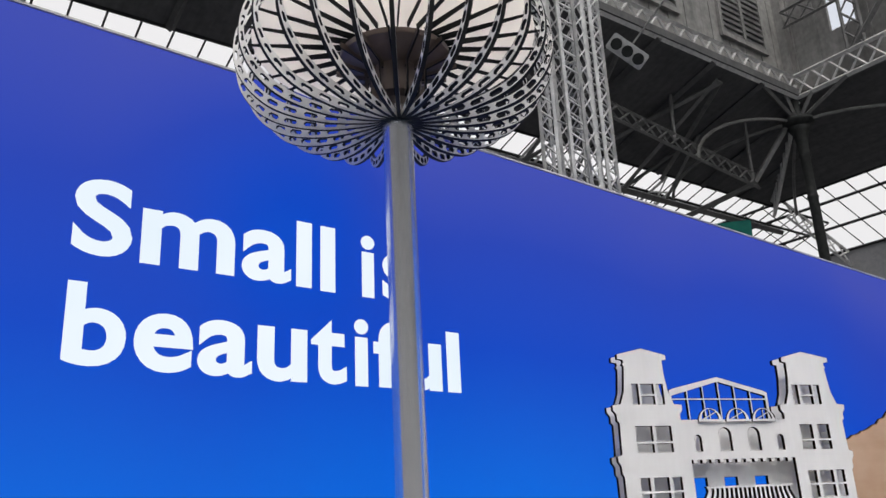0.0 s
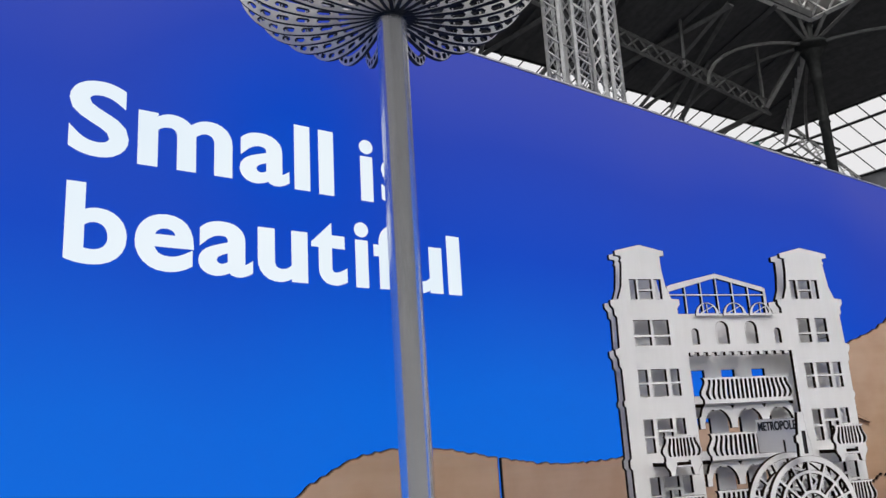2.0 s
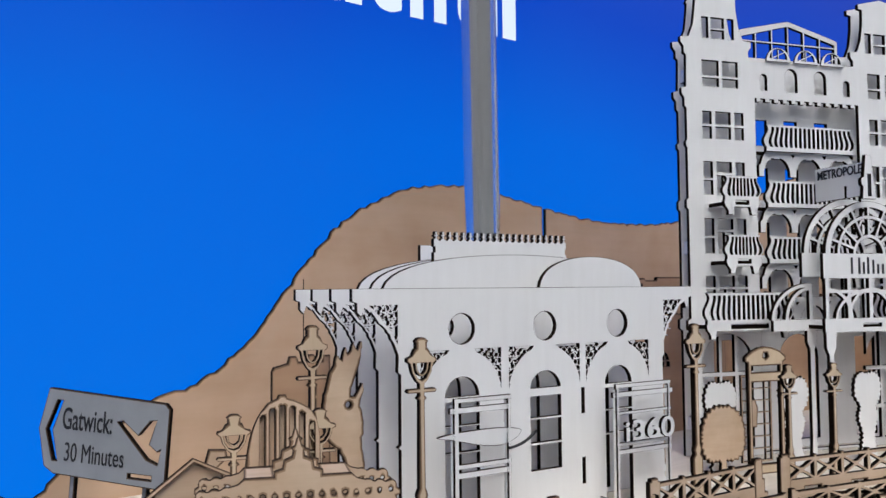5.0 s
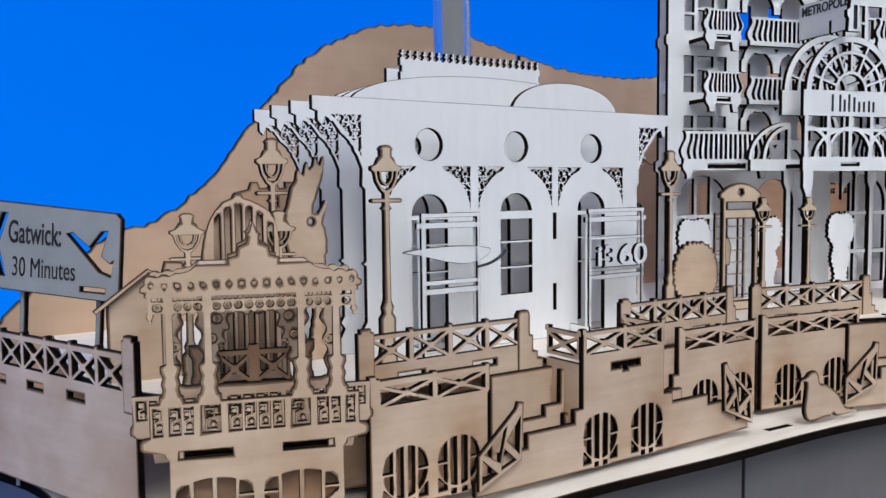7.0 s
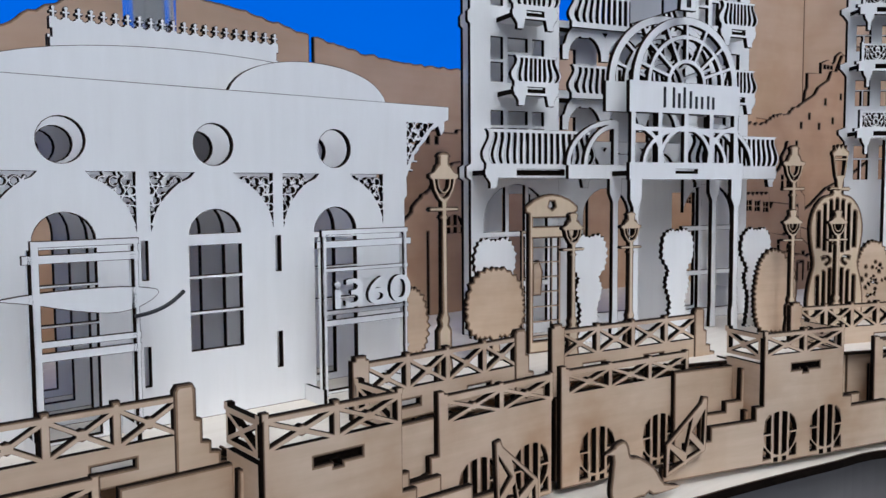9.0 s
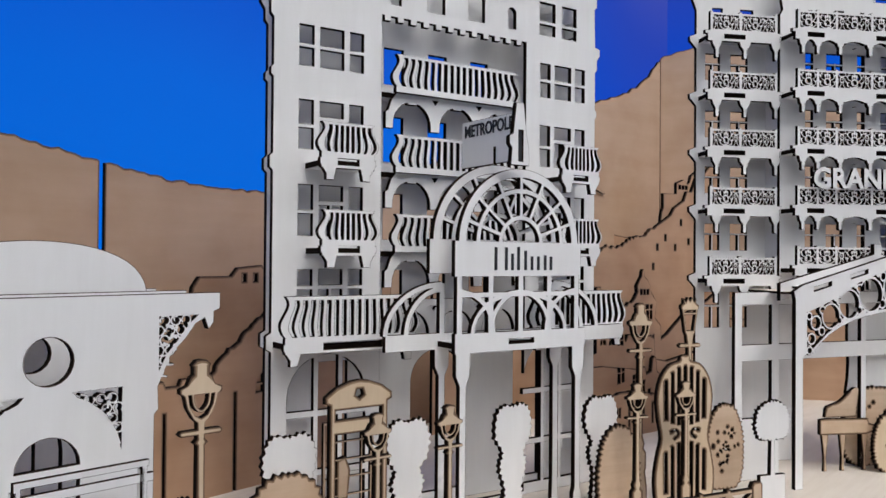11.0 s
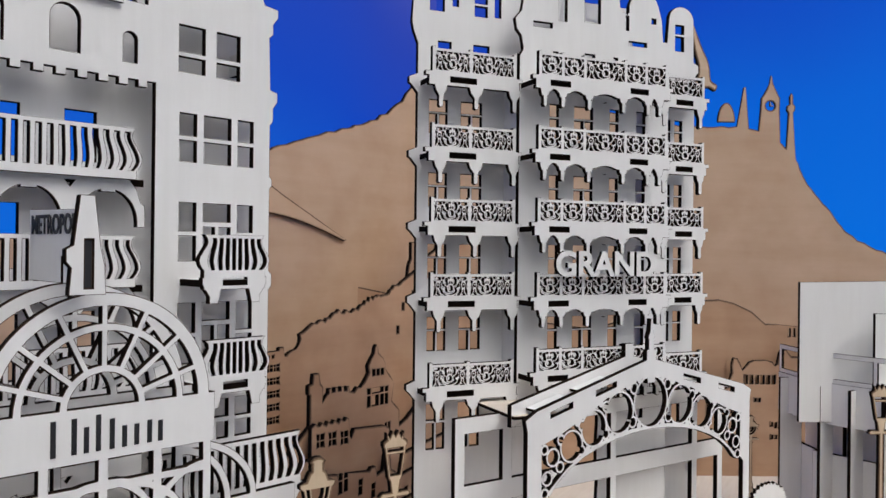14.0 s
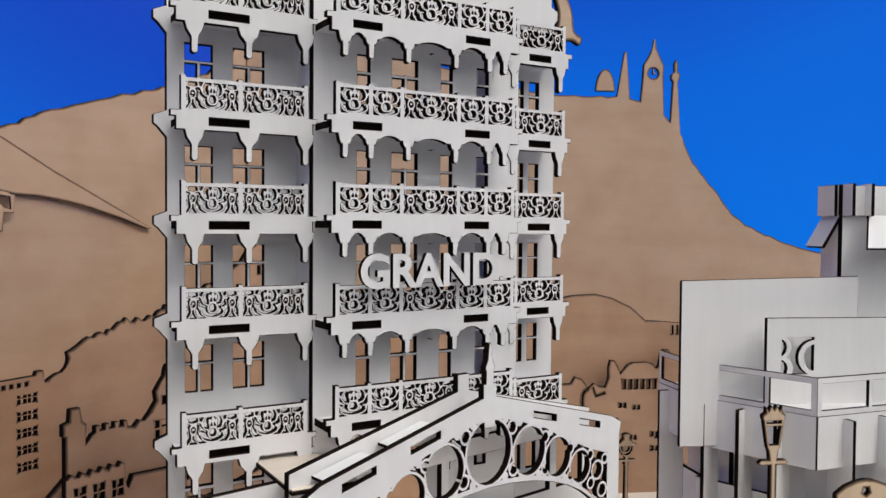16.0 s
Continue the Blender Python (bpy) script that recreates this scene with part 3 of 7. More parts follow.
# louvred clerestory above the girder
bm = bmesh.new()
k = 2.0
while k < 19.7:
    box_into(bm, k, 10.6 + 0.02 * (int(k * 3) % 2), 11.75, k + 0.345, 10.72, 15.2)
    k += 0.35
for x0 in (5.6, 9.5, 13.4, 17.1):
    box_into(bm, x0 - 0.12, 10.5, 12.2, x0 + 1.9, 10.595, 12.34)
    box_into(bm, x0 - 0.12, 10.5, 14.7, x0 + 1.9, 10.595, 14.84)
    for dx in (-0.12, 0.84, 1.78):
        box_into(bm, x0 + dx, 10.502, 12.345, x0 + dx + 0.12, 10.594, 14.695)
box_into(bm, 1.9, 10.55, 11.21, 19.7, 10.74, 11.745)
box_into(bm, 19.75, 10.35, 11.21, 20.25, 10.78, 15.2)
hall_part("wall_clerestory", bm, old_boards, "grey boarded clerestory with framed louvre windows", "wall", LIFT)
bm = bmesh.new()
for x0 in (5.6, 9.5, 13.4, 17.1):
    for i in range(13):
        box_into(bm, x0, 10.52, 12.36 + i * 0.18, x0 + 0.83, 10.58, 12.44 + i * 0.18)
        box_into(bm, x0 + 0.97, 10.52, 12.36 + i * 0.18, x0 + 1.77, 10.58, 12.44 + i * 0.18)
hall_part("window_2", bm, iron_dark, "dark louvre slats in the clerestory windows", "window", LIFT)
bm = bmesh.new()
for y in (8.5, 5.5, 2.5, -0.5):
    lattice_into(bm, (19.6, y, 11.6), (19.6, y, 15.0), 0.45, 0.55, 0.03, (0, 1, 0))
    rod_into(bm, (19.6, y, 11.7), (19.6, y - 3, 14.8), 0.08, 4)
    rod_into(bm, (19.6, y - 3, 11.7), (19.6, y, 14.8), 0.08, 4)
lattice_into(bm, (19.6, 10.3, 13.4), (19.6, -8, 13.4), 0.5, 0.5, 0.03)
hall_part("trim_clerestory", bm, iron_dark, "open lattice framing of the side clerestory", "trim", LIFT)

bm = bmesh.new()
k = 10.3
while k > -14:
    n = int(round((10.3 - k) / 0.35))
    if n % 11 in (4, 5):
        box_into(bm, 20.0, k, 11.75, 20.1, k + 0.345, 12.6)
        box_into(bm, 20.0, k, 13.9, 20.1, k + 0.345, 15.2)
    else:
        box_into(bm, 20.0 + 0.02 * (n % 2), k, 11.75, 20.12, k + 0.345, 15.2)
    k -= 0.35
box_into(bm, 19.95, -14, 11.21, 20.15, 10.3, 11.745)
hall_part("wall_clerestory_east", bm, old_boards, "grey boarded panels of the side clerestory", "wall", LIFT)
bm = bmesh.new()
box_into(bm, -30, 30, -1, 42, 30.2, 26)
box_into(bm, 42, -30, -1, 42.2, 30, 26)
hall_part("backdrop", bm, sky_glow, "bright overcast sky beyond the glass", "sky")

column = thing("cast_iron_column", pose(19.6, 10.4, 0), "slim black cast iron column with flared capital", "column")
bm = bmesh.new()
prof = [(0.2, 0.0), (0.2, 0.5), (0.15, 0.6), (0.125, 9.2), (0.15, 9.25), (0.125, 9.3), (0.125, 10.35), (0.17, 10.4), (0.14, 10.5), (0.15, 10.8), (0.20, 11.05), (0.30, 11.22), (0.19, 11.24), (0.19, 11.28), (0.40, 11.34), (0.40, 11.45), (0.12, 11.46), (0.12, 12.05)]
rings = [[bm.verts.new((r_ * math.cos(math.pi * i / 10), r_ * math.sin(math.pi * i / 10), z)) for i in range(20)] for r_, z in prof]
for a, c in zip(rings, rings[1:]):
    for i in range(20):
        bm.faces.new((a[i], a[(i + 1) % 20], c[(i + 1) % 20], c[i]))
mesh_of("shaft", bm, black_iron, column, pose(0, 0, 0), smooth_faces=True)
pier_col = thing("lattice_column", pose(6.65, 6.2, 0, 0, 0, 12), "tall grey riveted lattice column of the hall", "column")
W2 = 0.30
for i, (a, c) in enumerate((((-W2, -W2), (W2, -W2)), ((W2, -W2), (W2, W2)), ((W2, W2), (-W2, W2)), ((-W2, W2), (-W2, -W2)))):
    bm = bmesh.new()
    d = Vector((c[0] - a[0], c[1] - a[1], 0))
    for t0, t1 in ((0.0, 0.34), (0.66, 1.0)):
        m0, m1 = Vector((a[0], a[1], 0)) + d * t0, Vector((a[0], a[1], 0)) + d * t1
        mid_, wd = (m0 + m1) / 2, (m1 - m0)
        lattice_into(bm, (mid_.x, mid_.y, 0), (mid_.x, mid_.y, 13.0), wd.length, 0.22, 0.012, wd.normalized(), 0.028)
    mesh_of("lattice_face", bm, iron, pier_col, pose(0, 0, 0))
bm = bmesh.new()
for z in np.arange(0.5, 13, 0.9):
    rod_into(bm, (-W2, -W2, z), (W2, W2, z + 0.45), 0.015, 4)
    rod_into(bm, (W2, -W2, z), (-W2, W2, z + 0.45), 0.015, 4)
mesh_of("inner_brace", bm, iron, pier_col, pose(0, 0, 0))

exit_sign = thing("exit_sign", look((7.106, 4.753, 4.39), (0.9, -0.5, 1.8)) @ pose(0, 0, 0, -90, 0, 180) @ pose(0, 0, 0, 0, 0, 180), "green hanging exit sign with pale symbols", "sign")
bm = bmesh.new()
box_into(bm, -0.28, -0.02, -0.14, 0.28, 0.02, 0.13, 0.006)
mesh_of("sign_plate", bm, green_sign, exit_sign, pose(0, 0, 0))
for x0, z0, x1, z1 in ((-0.13, -0.02, -0.09, 0.05), (0.05, 0.0, 0.11, 0.05), (0.13, -0.06, 0.15, -0.03)):
    bm = bmesh.new()
    box_into(bm, x0, -0.024, z0, x1, -0.0205, z1)
    mesh_of("symbol_bar", bm, white, exit_sign, pose(0, 0, 0))
bm = bmesh.new()
for x in (-0.15, 0.15):
    rod_into(bm, (x, 0, 0.1), (x, 0, 6.6), 0.006, 5)
mesh_of("hanger", bm, black_iron, exit_sign, pose(0, 0, 0))
horn = thing("loudspeaker_row", look((9.98, 7.98, 9.2), (0.02, 0, 1.8), 44), "pale box of three round dark loudspeakers under the girder", "loudspeaker")
bm = bmesh.new()
box_into(bm, -0.36, -0.15, 0.0, 0.36, 0.15, 0.22, 0.02)
mesh_of("box", bm, iron, horn, pose(0, 0, 0))
for x in (-0.225, 0.0, 0.225):
    bm = bmesh.new()
    bmesh.ops.create_cone(bm, cap_ends=True, segments=20, radius1=0.10, radius2=0.06, depth=0.07, matrix=Matrix.Translation((x, 0, -0.03)))
    mesh_of("cone", bm, black_iron, horn, pose(0, 0, 0))
bm = bmesh.new()
rod_into(bm, (0, 0.1, 0.1), (0, 2.4, 0.9), 0.02, 6)
mesh_of("hanger", bm, iron_dark, horn, pose(0, 0, 0))
FAR = pose(2.2, 1.80, 0, 0, 0, -9.6)
EAST = pose(3.44, 1.59, 0, 0, 0, -64)
top = [(-0.02, 1.66), (0.2, 1.72), (0.4, 1.80), (0.614, 1.880), (0.70, 1.916), (0.81, 1.956), (0.93, 1.989), (1.0, 2.009), (1.075, 2.037), (1.17, 2.09), (1.25, 2.165), (1.268, 2.175)]
hill2 = thing("hill_backdrop", FAR, "tall birch plywood hillside cut-out rising to a folded ridge", "hill")
sheet("hill_panel", [(1, ragged(smooth(top, 4), 0.016, 0.004, 5) + [(1.268, 0.88), (-0.02, 0.88)])], hill2, face=hillwood)
# a long glider wing standing off the hillside
glider = thing("glider", FAR @ pose(0, -0.010, 0.022), "thin birch plywood glider cut-out fixed to the hillside", "glider")
sheet("wing", [(1, [(0.50, 1.868), (0.591, 1.831), (0.698, 1.775), (0.833, 1.712), (0.941, 1.661), (0.930, 1.658)] + smooth([(0.863, 1.680), (0.763, 1.707), (0.672, 1.722), (0.613, 1.725), (0.56, 1.735), (0.50, 1.745)], 3))], glider, 0.0, 0.005, face=hillwood)
sheet("body", [(1, [(0.485, 1.75), (0.60, 1.728), (0.603, 1.725), (0.612, 1.725), (0.610, 1.690), (0.590, 1.690), (0.587, 1.655), (0.56, 1.650), (0.53, 1.69), (0.50, 1.70)]), (0, [(0.583, 1.722), (0.602, 1.720), (0.603, 1.697), (0.592, 1.702), (0.580, 1.712)]), (0, [(0.54, 1.728), (0.57, 1.724), (0.568, 1.705), (0.55, 1.71)])], glider, 0.004, 0.004, face=hillwood)
top = [(0.0, 2.18), (0.08, 2.205), (0.16, 2.215), (0.26, 2.20), (0.40, 2.15), (0.55, 2.10), (0.72, 2.06), (0.82, 2.046), (0.92, 2.046), (1.0, 2.045), (1.06, 2.03), (1.115, 2.004), (1.165, 1.955), (1.21, 1.872), (1.30, 1.760), (1.346, 1.712), (1.42, 1.676), (1.50, 1.646), (1.62, 1.618), (1.9, 1.58)]
hill3 = thing("hill_backdrop", EAST, "birch plywood hillside cut-out falling away in a long slope", "hill")
ops = [(1, ragged(smooth(top, 4), 0.016, 0.0028, 8) + [(1.9, 0.88), (0.0, 0.88)])]
spires = [(1, circ(0.955, 2.06, 0.027, 12, 0.06, 0, 180)), (1, [(0.985, 2.03), (1.008, 2.168), (1.014, 2.168), (1.026, 2.03)]),
          (1, [(1.052, 2.0), (1.060, 2.10), (1.062, 2.135), (1.072, 2.15), (1.080, 2.165), (1.087, 2.18), (1.091, 2.205), (1.094, 2.205), (1.098, 2.18), (1.105, 2.165), (1.112, 2.15), (1.120, 2.135), (1.119, 2.10), (1.122, 1.99)]),
          (0, circ(1.090, 2.112, 0.015, 14)), (1, seg((1.090, 2.112), (1.090, 2.124), 0.003)), (1, seg((1.090, 2.112), (1.099, 2.112), 0.003)),
          (1, [(1.140, 1.97), (1.146, 2.09), (1.140, 2.10), (1.142, 2.112), (1.150, 2.118), (1.149, 2.14), (1.155, 2.152), (1.160, 2.14), (1.160, 2.118), (1.167, 2.112), (1.166, 2.10), (1.160, 2.09), (1.170, 1.94)])]
sheet("hill_panel", ops + spires, hill3, face=hillwood)

# skyline cut-outs in front of the hills


def houses(ops, seed, x0, x1, z0, z1, n):
    """Small square window openings scattered in rows."""
    rnd = random.Random(seed)
    for _ in range(n):
        x, z = rnd.uniform(x0, x1), rnd.uniform(z0, z1)
        k = rnd.choice((2, 3))
        for i in range(k):
            ops.append((0, R(x + i * 0.011, z, x + i * 0.011 + 0.0075, z + 0.011)))
    return ops


TOWN = pose(1.2, 1.72, 0, 0, 0, 0)
town = thing("town_skyline", TOWN, "birch plywood skyline cut-out with battlements and small windows", "skyline")
ops = [(1, [(-0.35, 0.9), (1.0, 0.9), (1.0, 1.42), (0.80, 1.42), (0.78, 1.455), (0.66, 1.455), (0.655, 1.446), (0.61, 1.446), (0.605, 1.452), (0.545, 1.447), (0.53, 1.43), (0.455, 1.43), (0.44, 1.41), (0.435, 1.38), (0.36, 1.372), (0.30, 1.35), (0.2, 1.34), (0.1, 1.33), (-0.1, 1.28), (-0.35, 1.2)])]
ops += [(0, R(0.557, 1.418, 0.566, 1.434)), (0, R(0.585, 1.418, 0.594, 1.434))]
sheet("skyline_panel", ops, town, thick=0.011, face=town_wood)
town2 = thing("town_skyline", pose(1.2, 1.60, 0, 0, 0, 0), "birch plywood street cut-out with arched windows and bushy roofs", "skyline")
ops = [(1, ragged([(0.50, 1.345), (0.52, 1.365), (0.55, 1.372), (0.58, 1.36), (0.62, 1.35), (0.66, 1.37), (0.8, 1.40)], 0.008, 0.003, 2)[::-1] + ragged([(0.50, 1.345), (0.44, 1.30), (0.40, 1.26), (0.38, 1.245)], 0.008, 0.004, 4) + [(0.36, 1.245), (0.355, 1.256), (0.34, 1.256), (0.335, 1.245), (0.31, 1.245), (0.305, 1.256), (0.28, 1.256), (0.26, 1.243), (0.23, 1.23), (0.23, 0.9), (0.8, 0.9)])]
ops += [(0, arch(0.50, 1.215, 0.56, 1.255)), (1, R(0.518, 1.21, 0.522, 1.256)), (1, R(0.538, 1.21, 0.542, 1.256)), (1, R(0.5, 1.228, 0.56, 1.232)), (0, R(0.305, 1.0, 0.309, 1.2)), (0, R(0.45, 1.0, 0.454, 1.22))]
sheet("skyline_panel", ops, town2, thick=0.011, face=town_wood)

SKYN = pose(2.5, 1.58, 0, 0, 0, -12.5)
town3 = thing("town_skyline", SKYN, "birch plywood townscape cut-out with domes, chimneys and windows", "skyline")
ops = [(1, ragged([(0.62, 1.575), (0.56, 1.545), (0.50, 1.535), (0.44, 1.505), (0.392, 1.51), (0.345, 1.488), (0.31, 1.485), (0.29, 1.475), (0.27, 1.46), (0.255, 1.43), (0.228, 1.418)], 0.0075, 0.005, 12) +
        [(0.222, 1.415), (0.22, 1.437), (0.207, 1.437), (0.205, 1.43), (0.10, 1.428), (0.0, 1.42), (-0.25, 1.41), (-0.25, 0.9), (0.95, 0.9), (0.95, 1.78), (0.90, 1.78), (0.86, 1.745), (0.83, 1.745), (0.80, 1.69), (0.775, 1.69), (0.76, 1.66), (0.71, 1.635), (0.69, 1.61)])]
for r in range(5):
    for g, n in ((-0.04, 2), (0.02, 2), (0.10, 2), (0.172, 2)):
        for k in range(n):
            x, z = g + k * 0.0185, 1.385 - r * 0.029
            ops += [(0, R(x, z, x + 0.0165, z + 0.015)), (1, R(x + 0.0055, z, x + 0.0075, z + 0.015)), (1, R(x, z + 0.008, x + 0.0165, z + 0.0098))]
for k in range(14):
    ops.append((0, R(0.01 + k * 0.0135, 1.414, 0.016 + k * 0.0135, 1.421)))
for x, z in ((0.62, 1.50), (0.66, 1.53), (0.71, 1.50), (0.60, 1.44), (0.74, 1.58), (0.78, 1.52), (0.82, 1.60), (0.86, 1.50)):
    ops.append((0, R(x, z, x + 0.008, z + 0.018)))
sheet("skyline_panel", ops, town3, thick=0.011, face=town_wood)
castle = thing("hill_castle", SKYN @ pose(0, 0.012, 0), "brown birch plywood castle cut-out with stepped walls on the ridge", "castle")
ops = [(1, [(0.64, 1.50), (0.66, 1.62), (0.669, 1.634), (0.669, 1.679), (0.737, 1.681), (0.737, 1.716), (0.774, 1.728), (0.796, 1.714), (0.806, 1.722), (0.814, 1.743), (0.838, 1.758), (0.862, 1.746), (0.90, 1.746), (0.90, 1.50)])]
for k in range(3):
    ops += [(0, R(0.748 + k * 0.017, 1.697, 0.760 + k * 0.017, 1.709))]
sheet("castle_panel", ops, castle, thick=0.010, face=town_wood)
cloud = thing("cloud_cutout", FAR @ pose(0, -0.010, 0), "plain white plywood cloud cut-out fixed to the hillside", "cloud")
sheet("cloud_panel", [(1, [(1.384, 1.776), (1.383, 1.812)] + smooth([(1.384, 1.822), (1.395, 1.829), (1.417, 1.835), (1.477, 1.853), (1.54, 1.866)], 3) + [(1.60, 1.868), (1.62, 1.84), (1.60, 1.779), (1.542, 1.777)])], cloud, 0.0, 0.006)
STREET = pose(2.5, 1.42, 0, 0, 0, -12.5)
town4 = thing("town_house", STREET, "brown birch plywood house cut-out with chimney, crenels and onion dome", "model building")
ops = [(1, [(0.05, 0.95), (0.05, 1.23), (0.122, 1.29), (0.122, 1.354), (0.118, 1.356), (0.118, 1.375), (0.129, 1.378), (0.131, 1.398), (0.148, 1.398), (0.152, 1.376), (0.160, 1.368), (0.157, 1.334), (0.170, 1.349), (0.176, 1.352), (0.176, 1.362), (0.184, 1.362), (0.184, 1.353), (0.194, 1.353), (0.194, 1.362), (0.202, 1.362), (0.202, 1.353), (0.212, 1.353), (0.212, 1.362), (0.220, 1.361), (0.220, 1.352), (0.229, 1.352), (0.229, 1.361), (0.237, 1.360), (0.238, 1.349), (0.252, 1.346),
            (0.262, 1.356), (0.272, 1.352), (0.285, 1.365), (0.298, 1.382), (0.295, 1.398), (0.305, 1.412), (0.315, 1.424), (0.317, 1.436), (0.322, 1.444), (0.327, 1.436), (0.330, 1.424), (0.346, 1.410), (0.353, 1.398), (0.352, 1.386), (0.368, 1.370), (0.381, 1.352), (0.376, 1.309), (0.402, 1.286), (0.402, 1.248), (0.43, 1.262), (0.46, 1.283), (0.50, 1.31), (0.62, 1.35), (0.72, 1.40), (0.72, 0.95)])]
for k in range(3):
    ops.append((0, R(0.309 + k * 0.014, 1.374, 0.318 + k * 0.014, 1.388)))
for a, b2, c, d in ((0.293, 1.334, 0.303, 1.346), (0.308, 1.334, 0.346, 1.346), (0.351, 1.334, 0.361, 1.345), (0.293, 1.306, 0.303, 1.330), (0.308, 1.306, 0.330, 1.330), (0.335, 1.306, 0.347, 1.330), (0.351, 1.306, 0.361, 1.330), (0.352, 1.225, 0.358, 1.262), (0.363, 1.225, 0.369, 1.262)):
    ops.append((0, R(a, b2, c, d)))
sheet("house_panel", ops, town4, thick=0.011, face=town_wood)
town7 = thing("town_house", STREET @ pose(0, -0.022, 0), "brown birch plywood battlemented house cut-out with three windows", "model building")
teeth = [(0.107, 1.292), (0.118, 1.300)]
for k in range(5):
    teeth += [(0.124 + k * 0.018, 1.296), (0.130 + k * 0.018, 1.292), (0.136 + k * 0.018, 1.300)]
ops = [(1, [(0.05, 0.95), (0.05, 1.22), (0.107, 1.23)] + teeth + [(0.215, 1.295), (0.218, 1.257), (0.222, 1.252), (0.231, 1.272), (0.328, 1.264), (0.344, 1.255), (0.348, 1.20), (0.40, 1.19), (0.62, 1.22), (0.62, 0.95)])]
for x, z in ((0.122, 1.25), (0.156, 1.248), (0.191, 1.245)):
    ops += [(0, R(x, z, x + 0.020, z + 0.026)), (1, R(x + 0.006, z, x + 0.009, z + 0.026)), (1, R(x, z + 0.011, x + 0.02, z + 0.014))]
sheet("house_panel", ops, town7, thick=0.011, face=town_wood)
town8 = thing("town_house", STREET @ pose(0, -0.045, 0), "brown birch plywood street of gabled houses with tall windows", "model building")
ops = [(1, [(0.0, 0.95), (0.0, 1.20), (0.106, 1.198), (0.19, 1.188), (0.255, 1.180), (0.262, 1.186), (0.276, 1.186), (0.28, 1.166), (0.30, 1.172), (0.305, 1.205), (0.315, 1.212), (0.322, 1.205), (0.326, 1.17), (0.36, 1.15), (0.42, 1.16), (0.55, 1.18), (0.55, 0.95)])]
for x, z, h in ((0.162, 1.150, 0.045), (0.178, 1.152, 0.045), (0.222, 1.135, 0.032), (0.262, 1.12, 0.03), (0.19, 1.09, 0.03), (0.235, 1.08, 0.03), (0.285, 1.09, 0.035), (0.33, 1.10, 0.03), (0.37, 1.09, 0.03), (0.14, 1.08, 0.03)):
    ops += [(0, R(x, z, x + 0.011, z + h)), (1, R(x, z + h * 0.55, x + 0.011, z + h * 0.62))]
sheet("house_panel", ops, town8, thick=0.011, face=town_wood)

town9 = thing("town_house", STREET @ pose(0, -0.14, 0), "plain brown birch plywood terrace cut-out with doors", "model building")
ops = [(1, ragged([(0.62, 1.13), (0.50, 1.14), (0.42, 1.125), (0.30, 1.14), (0.22, 1.13), (0.10, 1.15), (-0.06, 1.14)], 0.014, 0.0025, 21) + [(-0.06, 0.95), (0.62, 0.95)])]
for k in range(6):
    x = 0.0 + k * 0.09
    ops += [(0, R(x, 1.065, x + 0.003, 1.115)), (0, R(x + 0.024, 1.065, x + 0.027, 1.115)), (0, R(x, 1.112, x + 0.027, 1.115)), (0, R(x + 0.045, 1.09, x + 0.058, 1.112)), (1, R(x + 0.050, 1.09, x + 0.053, 1.112))]
sheet("house_panel", ops, town9, thick=0.011, face=town_wood)
SKYE = pose(3.3, 1.40, 0, 0, 0, -64)
town5 = thing("town_skyline", SKYE, "birch plywood skyline cut-out with a long rounded ridge", "skyline")
sheet("skyline_panel", [(1, [(-0.3, 0.9), (1.3, 0.9), (1.3, 1.44), (0.985, 1.453), (0.93, 1.458), (0.89, 1.46), (0.85, 1.495), (0.80, 1.518), (0.76, 1.527), (0.70, 1.524), (0.6, 1.50), (0.4, 1.44), (0.1, 1.48), (-0.3, 1.56)]), (0, R(0.955, 1.425, 0.961, 1.448)), (0, R(0.967, 1.425, 0.973, 1.448))], town5, thick=0.011, face=town_wood)
town6 = thing("town_skyline", pose(3.27, 1.385, 0, 0, 0, -64), "birch plywood street cut-out with a gabled hall and chimneys", "skyline")
ops = [(1, [(-0.3, 0.9), (1.2, 0.9), (1.2, 1.37), (0.95, 1.372), (0.935, 1.392), (0.922, 1.392), (0.915, 1.381), (0.910, 1.352), (0.904, 1.346), (0.897, 1.358), (0.880, 1.362), (0.845, 1.361), (0.832, 1.356), (0.814, 1.333), (0.808, 1.352), (0.800, 1.366), (0.788, 1.368), (0.783, 1.350), (0.784, 1.325), (0.776, 1.302), (0.760, 1.305), (0.748, 1.312), (0.735, 1.300), (0.718, 1.322), (0.700, 1.328), (0.69, 1.312), (0.66, 1.31), (0.6, 1.28), (0.3, 1.28), (-0.3, 1.3)])]
ops += [(0, line(smooth([(0.735, 1.300), (0.72, 1.285), (0.718, 1.24), (0.717, 1.20)], 3), 0.004)), (0, line([(0.744, 1.30), (0.752, 1.280), (0.775, 1.288)], 0.004))]
for i in range(6):
    ops.append((0, R(0.818 + i * 0.0155, 1.296, 0.828 + i * 0.0155, 1.320)))
ops = houses(ops, 9, 0.74, 0.95, 1.12, 1.26, 10)
sheet("skyline_panel", ops, town6, thick=0.011, face=town_wood)

# ---- hotel with the arched canopy ----
HOTEL = pose(1.825, 1.2359, 0, 0, 0, -17.5) @ Matrix.Diagonal((1.018, 1, 1, 1))
DECK = 1.04


